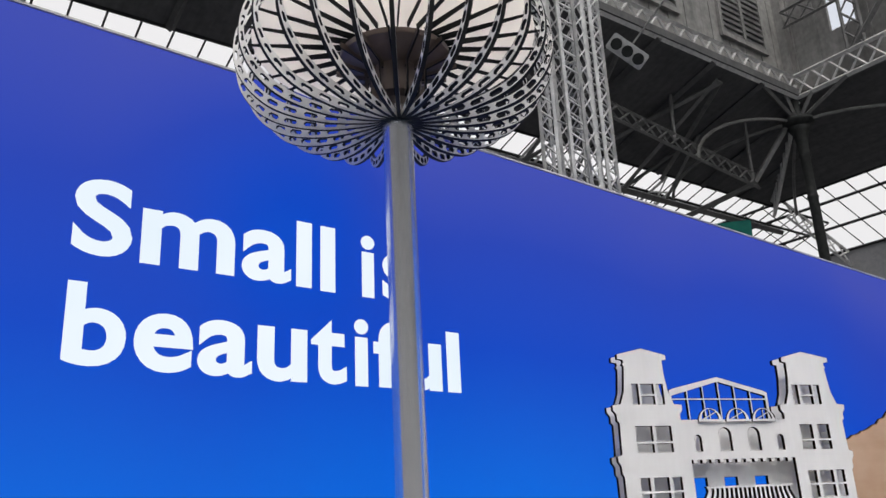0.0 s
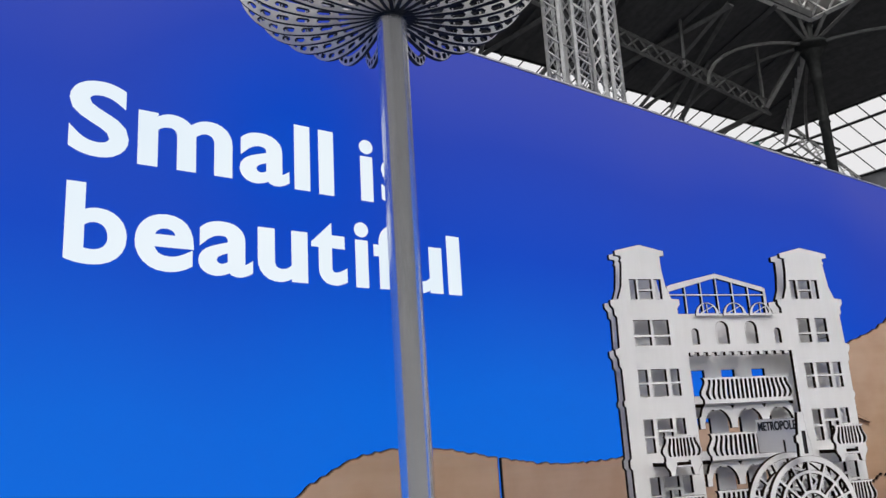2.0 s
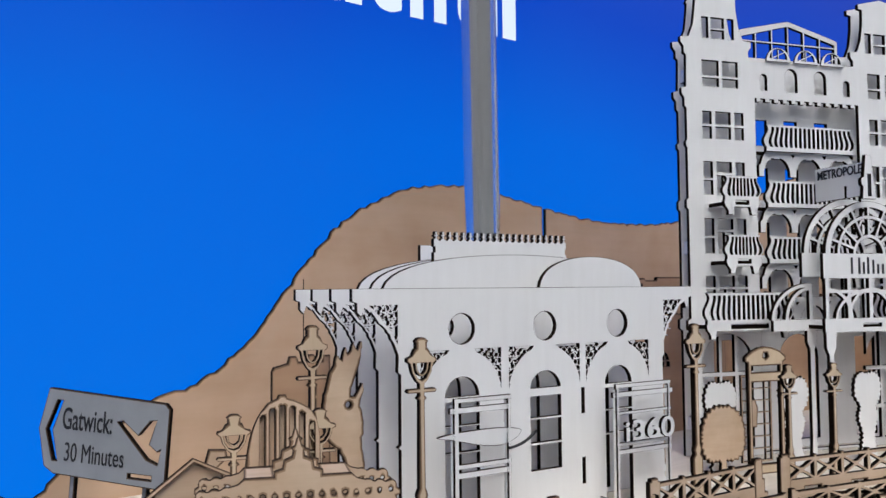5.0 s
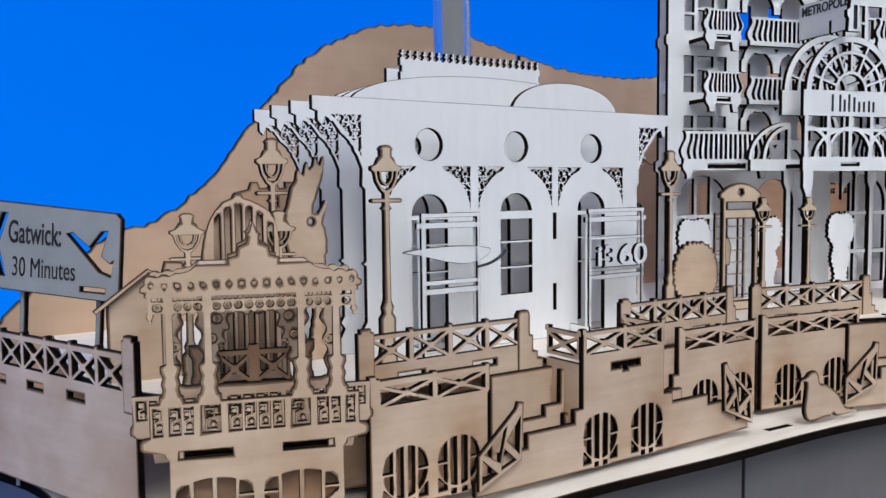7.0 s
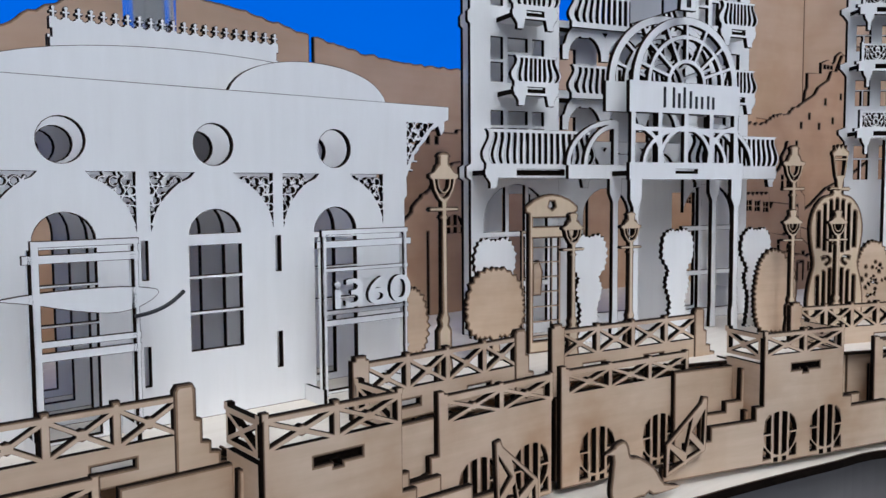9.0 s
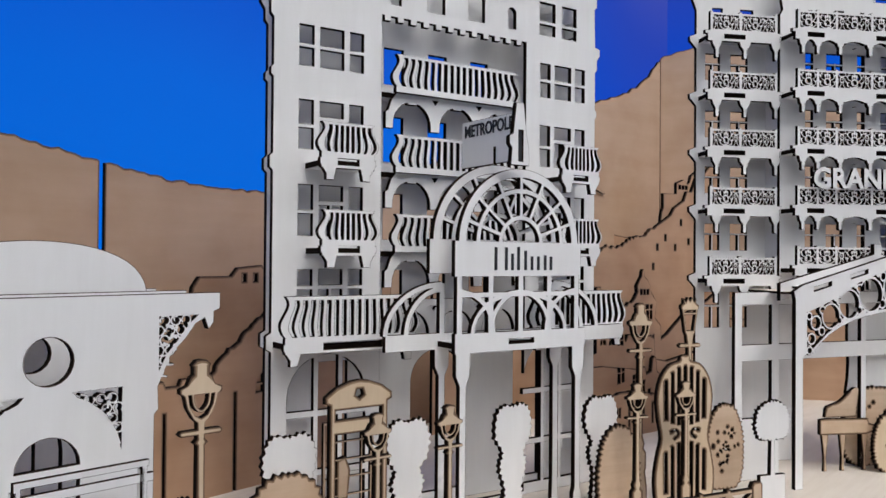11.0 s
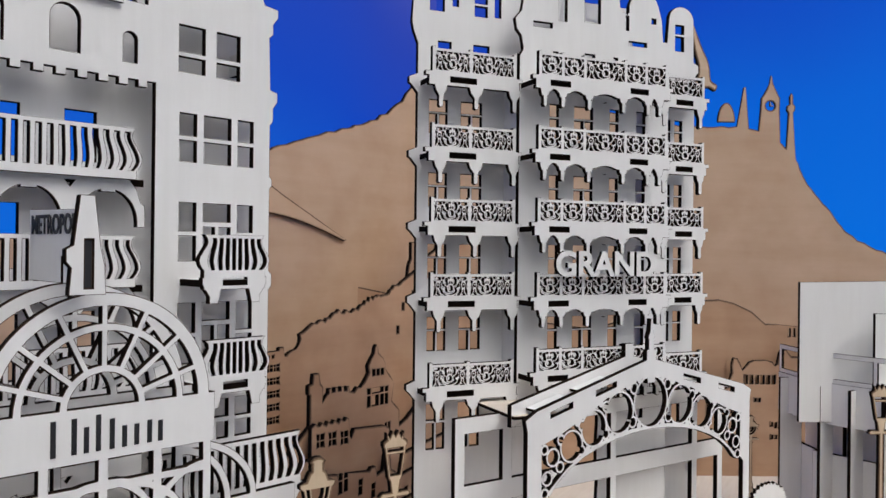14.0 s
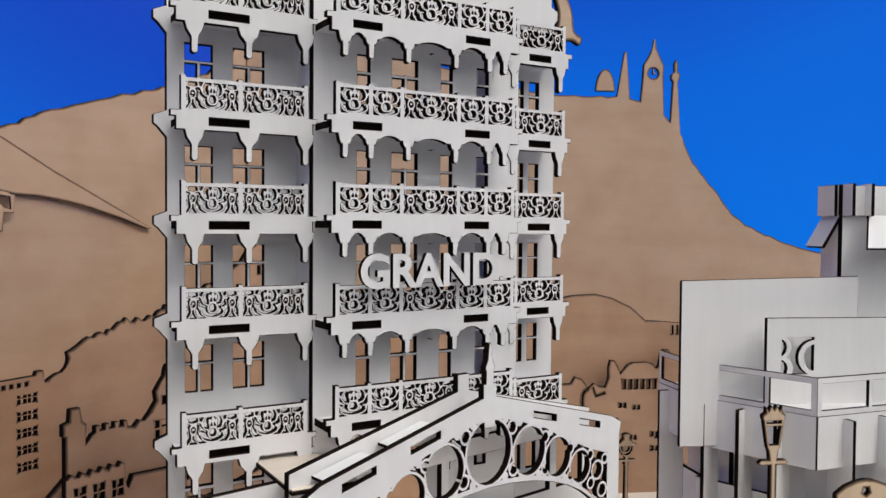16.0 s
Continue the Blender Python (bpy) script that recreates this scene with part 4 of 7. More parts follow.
def hotel_outline(c=0.0):
    left = [(-0.318, DECK), (-0.318, 1.325), (-0.326, 1.33), (-0.326, 1.35), (-0.318, 1.355), (-0.318, 1.60), (-0.323, 1.605), (-0.323, 1.622), (-0.318, 1.627),
            (-0.318, 1.742), (-0.322, 1.746), (-0.322, 1.756), (-0.318, 1.76), (-0.318, 1.832), (-0.323, 1.838), (-0.323, 1.856), (-0.330, 1.866), (-0.330, 1.879), (-0.318, 1.882),
            (-0.316, 1.955), (-0.322, 1.96), (-0.322, 1.975), (-0.33, 1.985), (-0.33, 1.997), (-0.308, 2.0), (-0.296, 2.03), (-0.291, 2.07), (-0.289, 2.09), (-0.293, 2.095),
            (-0.289, 2.10), (-0.29, 2.106), (-0.304, 2.108), (-0.304, 2.12), (-0.236, 2.136), (-0.170, 2.12), (-0.170, 2.108), (-0.182, 2.106), (-0.181, 2.07), (-0.175, 2.03), (-0.163, 2.0),
            (-0.142, 1.998), (-0.142, 1.985), (-0.15, 1.975), (-0.15, 1.962)]
    right = [(x + 0.012 if x > 0.28 else x, z) for x, z in mirror(left)]
    return [(x + c, z) for x, z in left + right]


def hotel_windows(side):
    three, gap = (0.024, 0.040, 0.024), 0.0105
    rows = ((1.765, 1.828), (1.636, 1.712), (1.502, 1.581), (1.397, 1.450))
    x0, up = (-0.277, 0.0) if side < 0 else (0.194, 0.005)
    ops = []
    for i, (z0, z1) in enumerate(rows):
        x, z0, z1 = x0, z0 + up, z1 + up
        zm = z0 + (z1 - z0) * (0.49 if i == 0 else 0.47)
        for k, w in enumerate(three):
            if i and k == 1:
                # a transom light over a paired casement
                ops += [(0, R(x, z1 - 0.024, x + w, z1)), (0, R(x, z0, x + w / 2 - 0.003, z1 - 0.031)), (0, R(x + w / 2 + 0.003, z0, x + w, z1 - 0.031))]
            else:
                ops += [(0, R(x, z0, x + w, zm - 0.003)), (0, R(x, zm + 0.003, x + w, z1))]
            x += w + gap
    for xa, xb in ((-0.275, -0.231), (-0.222, -0.180)) if side < 0 else ((0.192, 0.229), (0.246, 0.281)):
        ops += [(0, R(xa, 1.886, xb, 1.906)), (0, R(xa, 1.912, xb, 1.947))]
    tower = [(0, R(-0.273, 1.999, -0.256, 2.048)), (0, R(-0.249, 2.024, -0.214, 2.048)), (0, R(-0.249, 1.999, -0.214, 2.019)), (0, R(-0.206, 1.999, -0.188, 2.048))]
    tower += [(0, arch(-0.292, 1.06, -0.160, 1.318)), (1, R(-0.249, 1.05, -0.241, 1.32)), (1, R(-0.208, 1.05, -0.200, 1.32)), (1, R(-0.295, 1.222, -0.158, 1.232)), (1, R(-0.295, 1.13, -0.158, 1.14))]
    return ops + ([(s, mirror(p)) for s, p in tower] if side > 0 else tower)


def recess():
    ops = [(0, R(-0.135, DECK + 0.006, 0.161, 1.866))]
    x = -0.135
    for i in range(12):
        ops.append((1, R(x + 0.004 + i * 0.0245, 1.858, x + 0.016 + i * 0.0245, 1.872)))
    for a, w, h in ((-0.119, 0.019, 1.925), (-0.050, 0.035, 1.942), (0.034, 0.034, 1.942), (0.119, 0.018, 1.924)):
        ops.append((0, arch(a, 1.886, a + w, h)))
    return ops


def bulge(t):
    """How far a pot-bellied railing leans out at the height t of 0 to 1."""
    return float(np.interp(t, (0, 0.1, 0.25, 0.4, 0.55, 0.7, 0.82, 0.92, 1), (0.25, 0.7, 1.0, 0.92, 0.6, 0.25, 0.1, 0.2, 0.45)))


def railing(w, h, n, base=0.022, belly=0.015, feet=True, slot=True):
    """A sheet railing with curved bars, on a thick plate with feet and a tab slot. Centred, its plate top at z = 0."""
    def x(f, t):
        k = 2 * f - 1
        return k * w / 2 + (1 if k > 0 else -1) * abs(k) ** 2.6 * belly * bulge(t)
    ts = [i / 10 for i in range(11)]
    ops = [(1, [(x(0, t), h * t) for t in reversed(ts)] + [(x(1, t), h * t) for t in ts])]
    for i in range(n):
        f0, f1 = (i + 0.78) / (n + 0.55), (i + 1.28) / (n + 0.55)
        lo, hi = 0.05, 0.90
        tt = [lo + (hi - lo) * k / 8 for k in range(9)]
        ops.append((0, [(x(f0, t), h * t) for t in tt] + [(x(f1, t), h * t) for t in reversed(tt)]))
    e = w / 2 + belly * 0.5
    ops.append((1, R(-e, -base, e, 0.002)))
    if feet:
        for s in (-1, 1):
            ops.append((1, [(s * (e + 0.002), -base * 0.3), (s * (e + 0.002), -base * 0.7), (s * (e - 0.008), -base * 1.4), (s * (e - 0.008), -base * 1.8), (s * (e - 0.02), -base * 1.8), (s * (e - 0.026), -base * 0.6)]))
    if slot:
        ops.append((0, R(-w * 0.24, -base * 0.78, w * 0.24, -base * 0.3)))
    return ops


hotel = thing("arched_canopy_hotel", HOTEL, "white laser-cut plywood hotel model with railed balconies and arched canopy", "model building")
walls = hotel_windows(-1) + hotel_windows(1)
sheet("facade", [(1, hotel_outline())] + recess() + walls, hotel)
sheet("rear_facade", [(1, hotel_outline(0.008))] + [(0, arch(-0.05, 1.06, 0.06, 1.31)), (0, R(-0.141, 1.962, 0.146, 1.99))] +
      [(0, R(a, z0, a + 0.038, z1)) for a in (-0.107, -0.020, 0.069) for z0, z1 in ((1.764, 1.826), (1.632, 1.709), (1.50, 1.578), (1.39, 1.448))] + [(0, R(s - 0.03, 1.06, s + 0.03, 1.30)) for s in (-0.2, 0.2)],
      hotel, -0.045, label="plain white rear sheet with square openings")
for x, z in ((-0.30, 1.10), (-0.30, 1.50), (-0.30, 1.90), (0.295, 1.10), (0.295, 1.50), (0.295, 1.90)):
    sheet("spacer", [(1, R(0.0085, z, 0.045, z + 0.03))], hotel, m=pose(x, 0, 0, 0, 0, 90) @ pose(0, -0.006, 0))
# glazed gable on the roof
gable = [(1, [(-0.145, 1.962), (0.146, 1.962), (0.146, 2.035), (0.135, 2.04), (0.0, 2.075), (-0.132, 2.045), (-0.145, 2.04)])]
for i in range(6):
    a = -0.138 + i * 0.0465
    for x0, x1 in ((a, a + 0.0425),):
        t0 = 2.062 - abs(x0) * 0.26
        t1 = 2.062 - abs(x1) * 0.26
        gable += [(0, [(x0, 1.966), (x1, 1.966), (x1, 2.016), (x0, 2.016)]), (0, [(x0, 2.02), (x1, 2.02), (x1, max(t1, 2.021)), (x0, max(t0, 2.021))])]
sheet("roof_gable", gable, hotel, -0.045)
fan = []
for cx in (-0.072, 0.006, 0.082):
    fan += [(1, circ(cx, 1.955, 0.034, 16, None, 0, 180)), (0, circ(cx, 1.962, 0.024, 14, None, 0, 180)), (1, seg((cx, 1.96), (cx, 1.985), 0.003)), (1, seg((cx - 0.02, 1.962), (cx + 0.02, 1.98), 0.003))]
sheet("roof_fan", fan, hotel, 0.007, 0.004)

# balconies
small = railing(0.074, 0.047, 8, belly=0.014)
first = None
for x, z in ((-0.224, 1.624), (-0.222, 1.493), (0.238, 1.628), (0.240, 1.496)):
    if first is None:
        first = sheet("balcony", small, hotel, m=pose(x, -0.063, z))
        plate = sheet("balcony_floor", [(1, R(-0.042, 0, 0.042, 0.06))], hotel, flat=True, m=pose(x, -0.06, z - 0.01))
    else:
        again(first, hotel, pose(x, -0.063, z))
        again(plate, hotel, pose(x, -0.06, z - 0.01))
mid = railing(0.232, 0.055, 18, 0.008, feet=False, slot=False)
arches = [(1, R(-0.138, -0.066, 0.138, 0))]
for cx in (-0.088, 0.002, 0.092):
    arches += [(0, circ(cx, -0.060, 0.036, 16, 0.040, 0, 180)), (0, R(cx - 0.036, -0.09, cx + 0.036, -0.0599)), (1, R(cx - 0.009, -0.024, cx + 0.009, -0.017))]
for cx in (-0.043, 0.047):
    arches += [(0, [(cx - 0.006, -0.012), (cx, -0.02), (cx + 0.006, -0.012)])]
for s in (-1, 1):
    arches += [(0, [(s * 0.140, 0.002), (s * 0.104, 0.002), (s * 0.117, -0.006), (s * 0.127, -0.018), (s * 0.133, -0.036), (s * 0.140, -0.040)])]
a1 = None
for z in (1.749, 1.617, 1.486):
    if a1 is None:
        a1 = sheet("inner_balcony", mid, hotel, m=pose(0.0105, -0.008, z))
        a2 = sheet("arcade", arches, hotel, m=pose(0.0125, 0.004, z))
        a3 = sheet("inner_floor", [(1, R(-0.14, 0, 0.14, 0.03))], hotel, flat=True, m=pose(0.0125, 0.012, z - 0.006))
    else:
        again(a1, hotel, pose(0.0105, -0.008, z))
        again(a2, hotel, pose(0.0125, 0.004, z))
        again(a3, hotel, pose(0.0125, 0.012, z - 0.006))
sheet("arcade", shift(arches, 0.0125, 1.40)[:-2], hotel, -0.004)
long_left = sheet("long_balcony", railing(0.20, 0.062, 16), hotel, m=pose(-0.216, -0.068, 1.350))
again(long_left, hotel, pose(0.230, -0.070, 1.350))
for x in (-0.216, 0.230):
    sheet("balcony_floor", [(1, R(x - 0.1, 0, x + 0.1, 0.06))], hotel, flat=True, m=pose(0, -0.063, 1.342))

# glazed arched canopy on columns
CX = 0.034


def fanlight(cx, z0, r, full=True):
    ops = [(1, circ(cx, z0, r, 32, None, 0, 180)), (0, circ(cx, z0, r - 0.014, 32, None, 0, 180))]
    for q, w in ((r * 0.70, 0.008), (r * 0.34, 0.008)):
        ops.append((1, line(arc(cx, z0, q, 0, 180, 24), w)))
    for a in (18, 40, 65, 90, 115, 140, 162):
        c, s = math.cos(radians(a)), math.sin(radians(a))
        ops.append((1, seg((cx + r * 0.34 * c, z0 + r * 0.34 * s), (cx + (r - 0.008) * c, z0 + (r - 0.008) * s), 0.006)))
    return ops


def canopy_front():
    ops = fanlight(CX, 1.494, 0.118)
    ops += [(1, R(CX - 0.125, 1.441, CX + 0.125, 1.496))]
    for x in (-0.116, -0.058, 0.0, 0.058, 0.116):
        ops.append((1, R(CX + x - 0.005, 1.345, CX + x + 0.005, 1.445)))
    ops.append((1, R(CX - 0.12, 1.409, CX + 0.12, 1.417)))
    for cx, r in ((0.0, 0.058), (0.0, 0.092)):
        ops.append((1, line(arc(CX + cx, 1.352, r, 0, 180, 16, 0.064), 0.008)))
    for s in (-1, 1):
        ops.append((1, line(arc(CX + s * 0.116, 1.352, 0.064, 90 if s > 0 else 0, 180 if s > 0 else 90, 10, 0.066), 0.008)))
    ops += [(1, R(CX - 0.124, 1.324, CX + 0.136, 1.355)), (0, R(CX - 0.023, 1.335, CX + 0.027, 1.343))]
    for x in (-0.109, 0.120):
        ops.append((1, [(CX + x - 0.008, DECK), (CX + x + 0.008, DECK), (CX + x + 0.009, 1.08), (CX + x + 0.006, 1.09), (CX + x + 0.006, 1.275), (CX + x + 0.013, 1.29), (CX + x + 0.013, 1.326), (CX + x - 0.013, 1.326), (CX + x - 0.013, 1.29), (CX + x - 0.006, 1.275), (CX + x - 0.006, 1.09), (CX + x - 0.009, 1.08)]))
    return ops


canopy = sheet("canopy_front", canopy_front(), hotel, 0.150)
sheet("canopy_arch", fanlight(CX - 0.012, 1.497, 0.124) + [(1, R(CX - 0.142, 1.445, CX + 0.122, 1.499)), (1, R(CX - 0.032, 1.345, CX - 0.024, 1.448))], hotel, 0.106)
side = [(1, R(CX - 0.212, 1.326, CX + 0.275, 1.352))]
for s in (-1, 1):
    for r in (0.100, 0.064):
        side.append((1, line(arc(CX + s * 0.112, 1.350, r, 90 if s < 0 else 0, 180 if s < 0 else 90, 12, 0.078 if r > 0.08 else 0.07), 0.009)))
    side.append((1, R(CX + s * 0.112 - 0.005, 1.345, CX + s * 0.112 + 0.005, 1.43)))
for x in (-0.112, 0.118):
    side.append((1, [(CX + x - 0.008, DECK), (CX + x + 0.008, DECK), (CX + x + 0.006, 1.09), (CX + x + 0.006, 1.285), (CX + x + 0.013, 1.30), (CX + x + 0.013, 1.336), (CX + x - 0.013, 1.336), (CX + x - 0.013, 1.30), (CX + x - 0.006, 1.285), (CX + x - 0.006, 1.09)]))
sheet("canopy_side_glazing", side, hotel, 0.096)
sheet("canopy_floor", [(1, R(CX - 0.12, 0, CX + 0.125, 0.06))], hotel, flat=True, m=pose(0, -0.146, 1.340))
for x, w, h in ((-0.052, 0.005, 0.036), (-0.032, 0.005, 0.036), (-0.020, 0.005, 0.026), (-0.008, 0.005, 0.037), (0.006, 0.005, 0.031), (0.019, 0.005, 0.022), (0.032, 0.005, 0.022), (0.046, 0.005, 0.024), (0.058, 0.005, 0.022)):
    sheet("sign_bar", [(1, R(CX + x, 1.451, CX + x + w, 1.451 + h))], canopy, 0.0015, 0.0015, ink, ink)
# upright name board on the canopy
BOARD = pose(0.006, -0.024, 0, 0, 0, -91.5)
board = sheet("name_board", [(1, [(0.0, 1.621), (0.160, 1.621), (0.160, 1.695), (0.0, 1.699)]), (0, R(0.092, 1.620, 0.098, 1.648))], hotel, thick=0.006, m=BOARD, label="grey name board cut with dark letters")
letters("board_letters", "METROPOLE", (0.010, 1.671, 0.146, 1.692), board, ink, 0, 0.001, 0.02, m=pose(0, -0.0006, 0))
post = sheet("board_post", [(1, [(-0.018, 1.612), (0.017, 1.612), (0.016, 1.640), (0.012, 1.658), (0.006, 1.708), (-0.008, 1.708), (-0.014, 1.660), (-0.021, 1.656), (-0.021, 1.644), (-0.016, 1.638)]), (0, R(-0.004, 1.618, 0.005, 1.666))], hotel, 0.19)
sheet("board_post_tab", [(1, R(-0.004, 1.618, 0.005, 1.666))], post, -0.002, 0.006, face=ink)

# ---- white ticket pavilion at the tower's foot ----
PAV = pose(0.944, 1.185, 0, 0, 0, -3.4)


def scrolls(loop, seed, pitch=0.0135, w=0.0027):
    """Cuts a panel and fills it with small joined rings and curls."""
    rnd = random.Random(seed)
    xs, zs = [p[0] for p in loop], [p[1] for p in loop]
    ops = [(0, loop)]
    pts = np.array(loop)
    r, z = 0, min(zs) + pitch * 0.3
    while z < max(zs):
        x = min(xs) + (pitch / 2 if r % 2 else 0)
        while x < max(xs):
            if inside(np.array([x]), np.array([z]), loop)[0]:
                a = rnd.uniform(0, 360)
                ops.append((1, line(arc(x, z, pitch * 0.42, a, a + 290, 8), w)))
                ops.append((1, seg((x + pitch * 0.42 * math.cos(radians(a)), z + pitch * 0.42 * math.sin(radians(a))), (x + pitch * 0.95 * math.cos(radians(a + 40)), z + pitch * 0.95 * math.sin(radians(a + 40))), w)))
            x += pitch
        z += pitch * 0.85
        r += 1
    return ops


def eaves(solid=False):
    half = [(0.0, 1.427), (0.36, 1.427), (0.36, 1.408), (0.352, 1.405), (0.352, 1.392), (0.345, 1.385), (0.34, 1.398), (0.328, 1.392), (0.315, 1.375), (0.30, 1.362), (0.290, 1.342), (0.283, 1.325),
            (0.284, 1.30), (0.279, 1.295), (0.279, 1.19), (0.284, 1.186), (0.279, 1.182), (0.279, 1.10), (0.285, 1.09), (0.278, 1.08), (0.286, 1.065), (0.286, DECK), (0.0, DECK)]
    return half + [(-x, z) for x, z in reversed(half)]


def pavilion_front():
    ops = [(1, eaves())]
    for s in (-1, 1):
        tri = [(s * 0.284, 1.402), (s * 0.335, 1.402), (s * 0.322, 1.391), (s * 0.308, 1.374), (s * 0.294, 1.358), (s * 0.284, 1.338)]
        ops += scrolls(tri, 5 + s, 0.013)
        ops.append((1, line(tri[1:], 0.004)))
    for i, c in enumerate((-0.168, 0.0, 0.166)):
        ops.append((0, circ(c, 1.362, 0.0245, 24)))
        w = 0.076
        for s in (-1, 1):
            x0 = c + s * 0.010
            corner = [(c + s * (w - 0.001), 1.328)] + [(c + s * w * math.sin(radians(a)), 1.252 + w * math.cos(radians(a))) for a in (20, 30, 40, 50, 60, 68, 74, 79)]
            panel = [(c + s * w, 1.329), (c + s * 0.022, 1.329)] + [(c + s * w * math.sin(radians(a)), 1.252 + w * math.cos(radians(a))) for a in (22, 32, 42, 52, 62, 70, 77)] + [(c + s * w, 1.262)]
            ops += scrolls(panel, 30 + i * 2 + s, 0.0125, 0.0026)
            ops.append((1, line([p for p in panel[1:-1]], 0.003)))
    for c in (-0.168, 0.166):
        ops += [(0, arch(c - 0.032, DECK + 0.004, c + 0.032, 1.286)), (1, R(c - 0.034, 1.247, c + 0.034, 1.255)), (1, R(c - 0.034, 1.207, c + 0.034, 1.210)), (1, R(c - 0.034, 1.165, c + 0.034, 1.168))]
    ops += [(0, arch(-0.0325, 1.121, 0.0325, 1.286)), (1, R(-0.034, 1.244, 0.034, 1.258)), (1, R(-0.034, 1.205, 0.034, 1.209)), (1, R(-0.034, 1.163, 0.034, 1.167))]
    for x in (-0.245, -0.084, 0.082):
        ops += [(0, R(x - 0.0035, 1.208, x + 0.0035, 1.252)), (0, R(x - 0.0035, 1.087, x + 0.0035, 1.132))]
    return ops


pavilion = thing("seaside_pavilion", PAV, "white laser-cut pavilion model with fretted arches and crested roof", "model building")
sheet("front_wall", pavilion_front(), pavilion)
inner = [(1, eaves())]
for c in (-0.168, 0.0, 0.166):
    inner += [(0, arch(c - 0.045, DECK + 0.01, c + 0.045, 1.30)), (0, circ(c + 0.012, 1.362, 0.02, 18))]
for s in (-1, 1):
    inner += scrolls([(s * 0.284, 1.402), (s * 0.335, 1.402), (s * 0.322, 1.391), (s * 0.308, 1.374), (s * 0.294, 1.358), (s * 0.284, 1.338)], 5 + s, 0.013)
rib = sheet("inner_rib", inner, pavilion, -0.075)
again(rib, pavilion, pose(0, 0.150, 0))
again(rib, pavilion, pose(0, 0.225, 0))


def dome(x0, x1, z0, z1):
    return [(1, [(x0, z0)] + [((x0 + x1) / 2 - (x1 - x0) / 2 * math.cos(math.pi * i / 24), z0 + (z1 - z0) * math.sin(math.pi * i / 24) ** 0.62) for i in range(25)] + [(x1, z0)])]


# curved roof ribs and the crested lantern wall
sheet("roof_rib", dome(0.055, 0.315, 1.40, 1.485), pavilion, -0.085)
for out in (-0.105, -0.15, -0.20):
    sheet("roof_rib", dome(-0.258, 0.315, 1.40, 1.487), pavilion, out)
crest = [(1, R(-0.142, 1.42, 0.157, 1.514))]
for i in range(21):
    x = -0.137 + i * 0.01445
    crest += [(1, R(x - 0.0018, 1.512, x + 0.0018, 1.524)), (1, R(x - 0.0045, 1.518, x + 0.0045, 1.521)), (1, circ(x, 1.5245, 0.0026, 8)), (0, circ(x + 0.0072, 1.5145, 0.0036, 8))]
crest += [(0, R(-0.143, 1.49, -0.139, 1.50)), (0, R(0.154, 1.49, 0.158, 1.50))]
sheet("roof_crest", crest, pavilion, -0.128)
sheet("roof_crest", [(1, R(-0.125, 1.42, 0.157, 1.507))], pavilion, -0.205)
# low white entrance screens
scr = []
for x0, x1 in ((-0.212, -0.106),):
    scr += [(1, R(x0, 1.252, x1, 1.259)), (1, R(x0 - 0.008, 1.236, x1, 1.245)), (1, R(x0, 1.05, x0 + 0.008, 1.259)), (1, R(x1 - 0.006, 1.05, x1 - 0.001, 1.259)), (1, R(x0, 1.152, x1, 1.159)), (1, R(x0, 1.138, x1, 1.147))]
scr += [(1, smooth([(-0.242, 1.203), (-0.20, 1.208), (-0.15, 1.209), (-0.11, 1.207), (-0.086, 1.201), (-0.10, 1.188), (-0.13, 1.181), (-0.17, 1.186), (-0.21, 1.196)], 4, True))]
sheet("entrance_screen", scr, pavilion, 0.045, 0.005, label="white open screen with a pointed blade")
scr = [(1, R(0.117, 1.252, 0.25, 1.259)), (1, R(0.11, 1.236, 0.255, 1.245)), (1, R(0.117, 1.05, 0.124, 1.259)), (1, R(0.242, 1.05, 0.248, 1.259)), (1, R(0.117, 1.152, 0.25, 1.158)), (1, R(0.117, 1.138, 0.25, 1.146)), (1, R(0.118, 1.206, 0.25, 1.211))]
sheet("entrance_screen", scr, pavilion, 0.045, 0.005)
sheet("blade_tail", [(1, line(smooth([(-0.114, 1.176), (-0.092, 1.180), (-0.074, 1.188), (-0.060, 1.199)], 4), 0.0036))], pavilion, 0.052, 0.004, ink, ink, label="black curved stroke under the blade")
letters("screen_number", "i360", (0.126, 1.162, 0.243, 1.198), pavilion, white, 0.052, 0.007, 0.012, edge=char, label="white cut-out characters i360")
for x in (-0.21, -0.11, 0.12, 0.245):
    sheet("screen_foot", [(1, R(-0.003, 1.04, 0.043, 1.06)), (1, R(0.0, 1.04, 0.006, 1.25))], pavilion, thick=0.005, m=pose(x, -0.045, 0, 0, 0, 90))

# ---- tall hotel with lace balconies ----
GRAND = pose(2.5541, 0.8457, 0, 0, 0, -40.7)
FLOORS = (1.980, 1.858, 1.739, 1.618, 1.473)
BAY_FLOORS = (1.981, 1.860, 1.741, 1.619, 1.496)


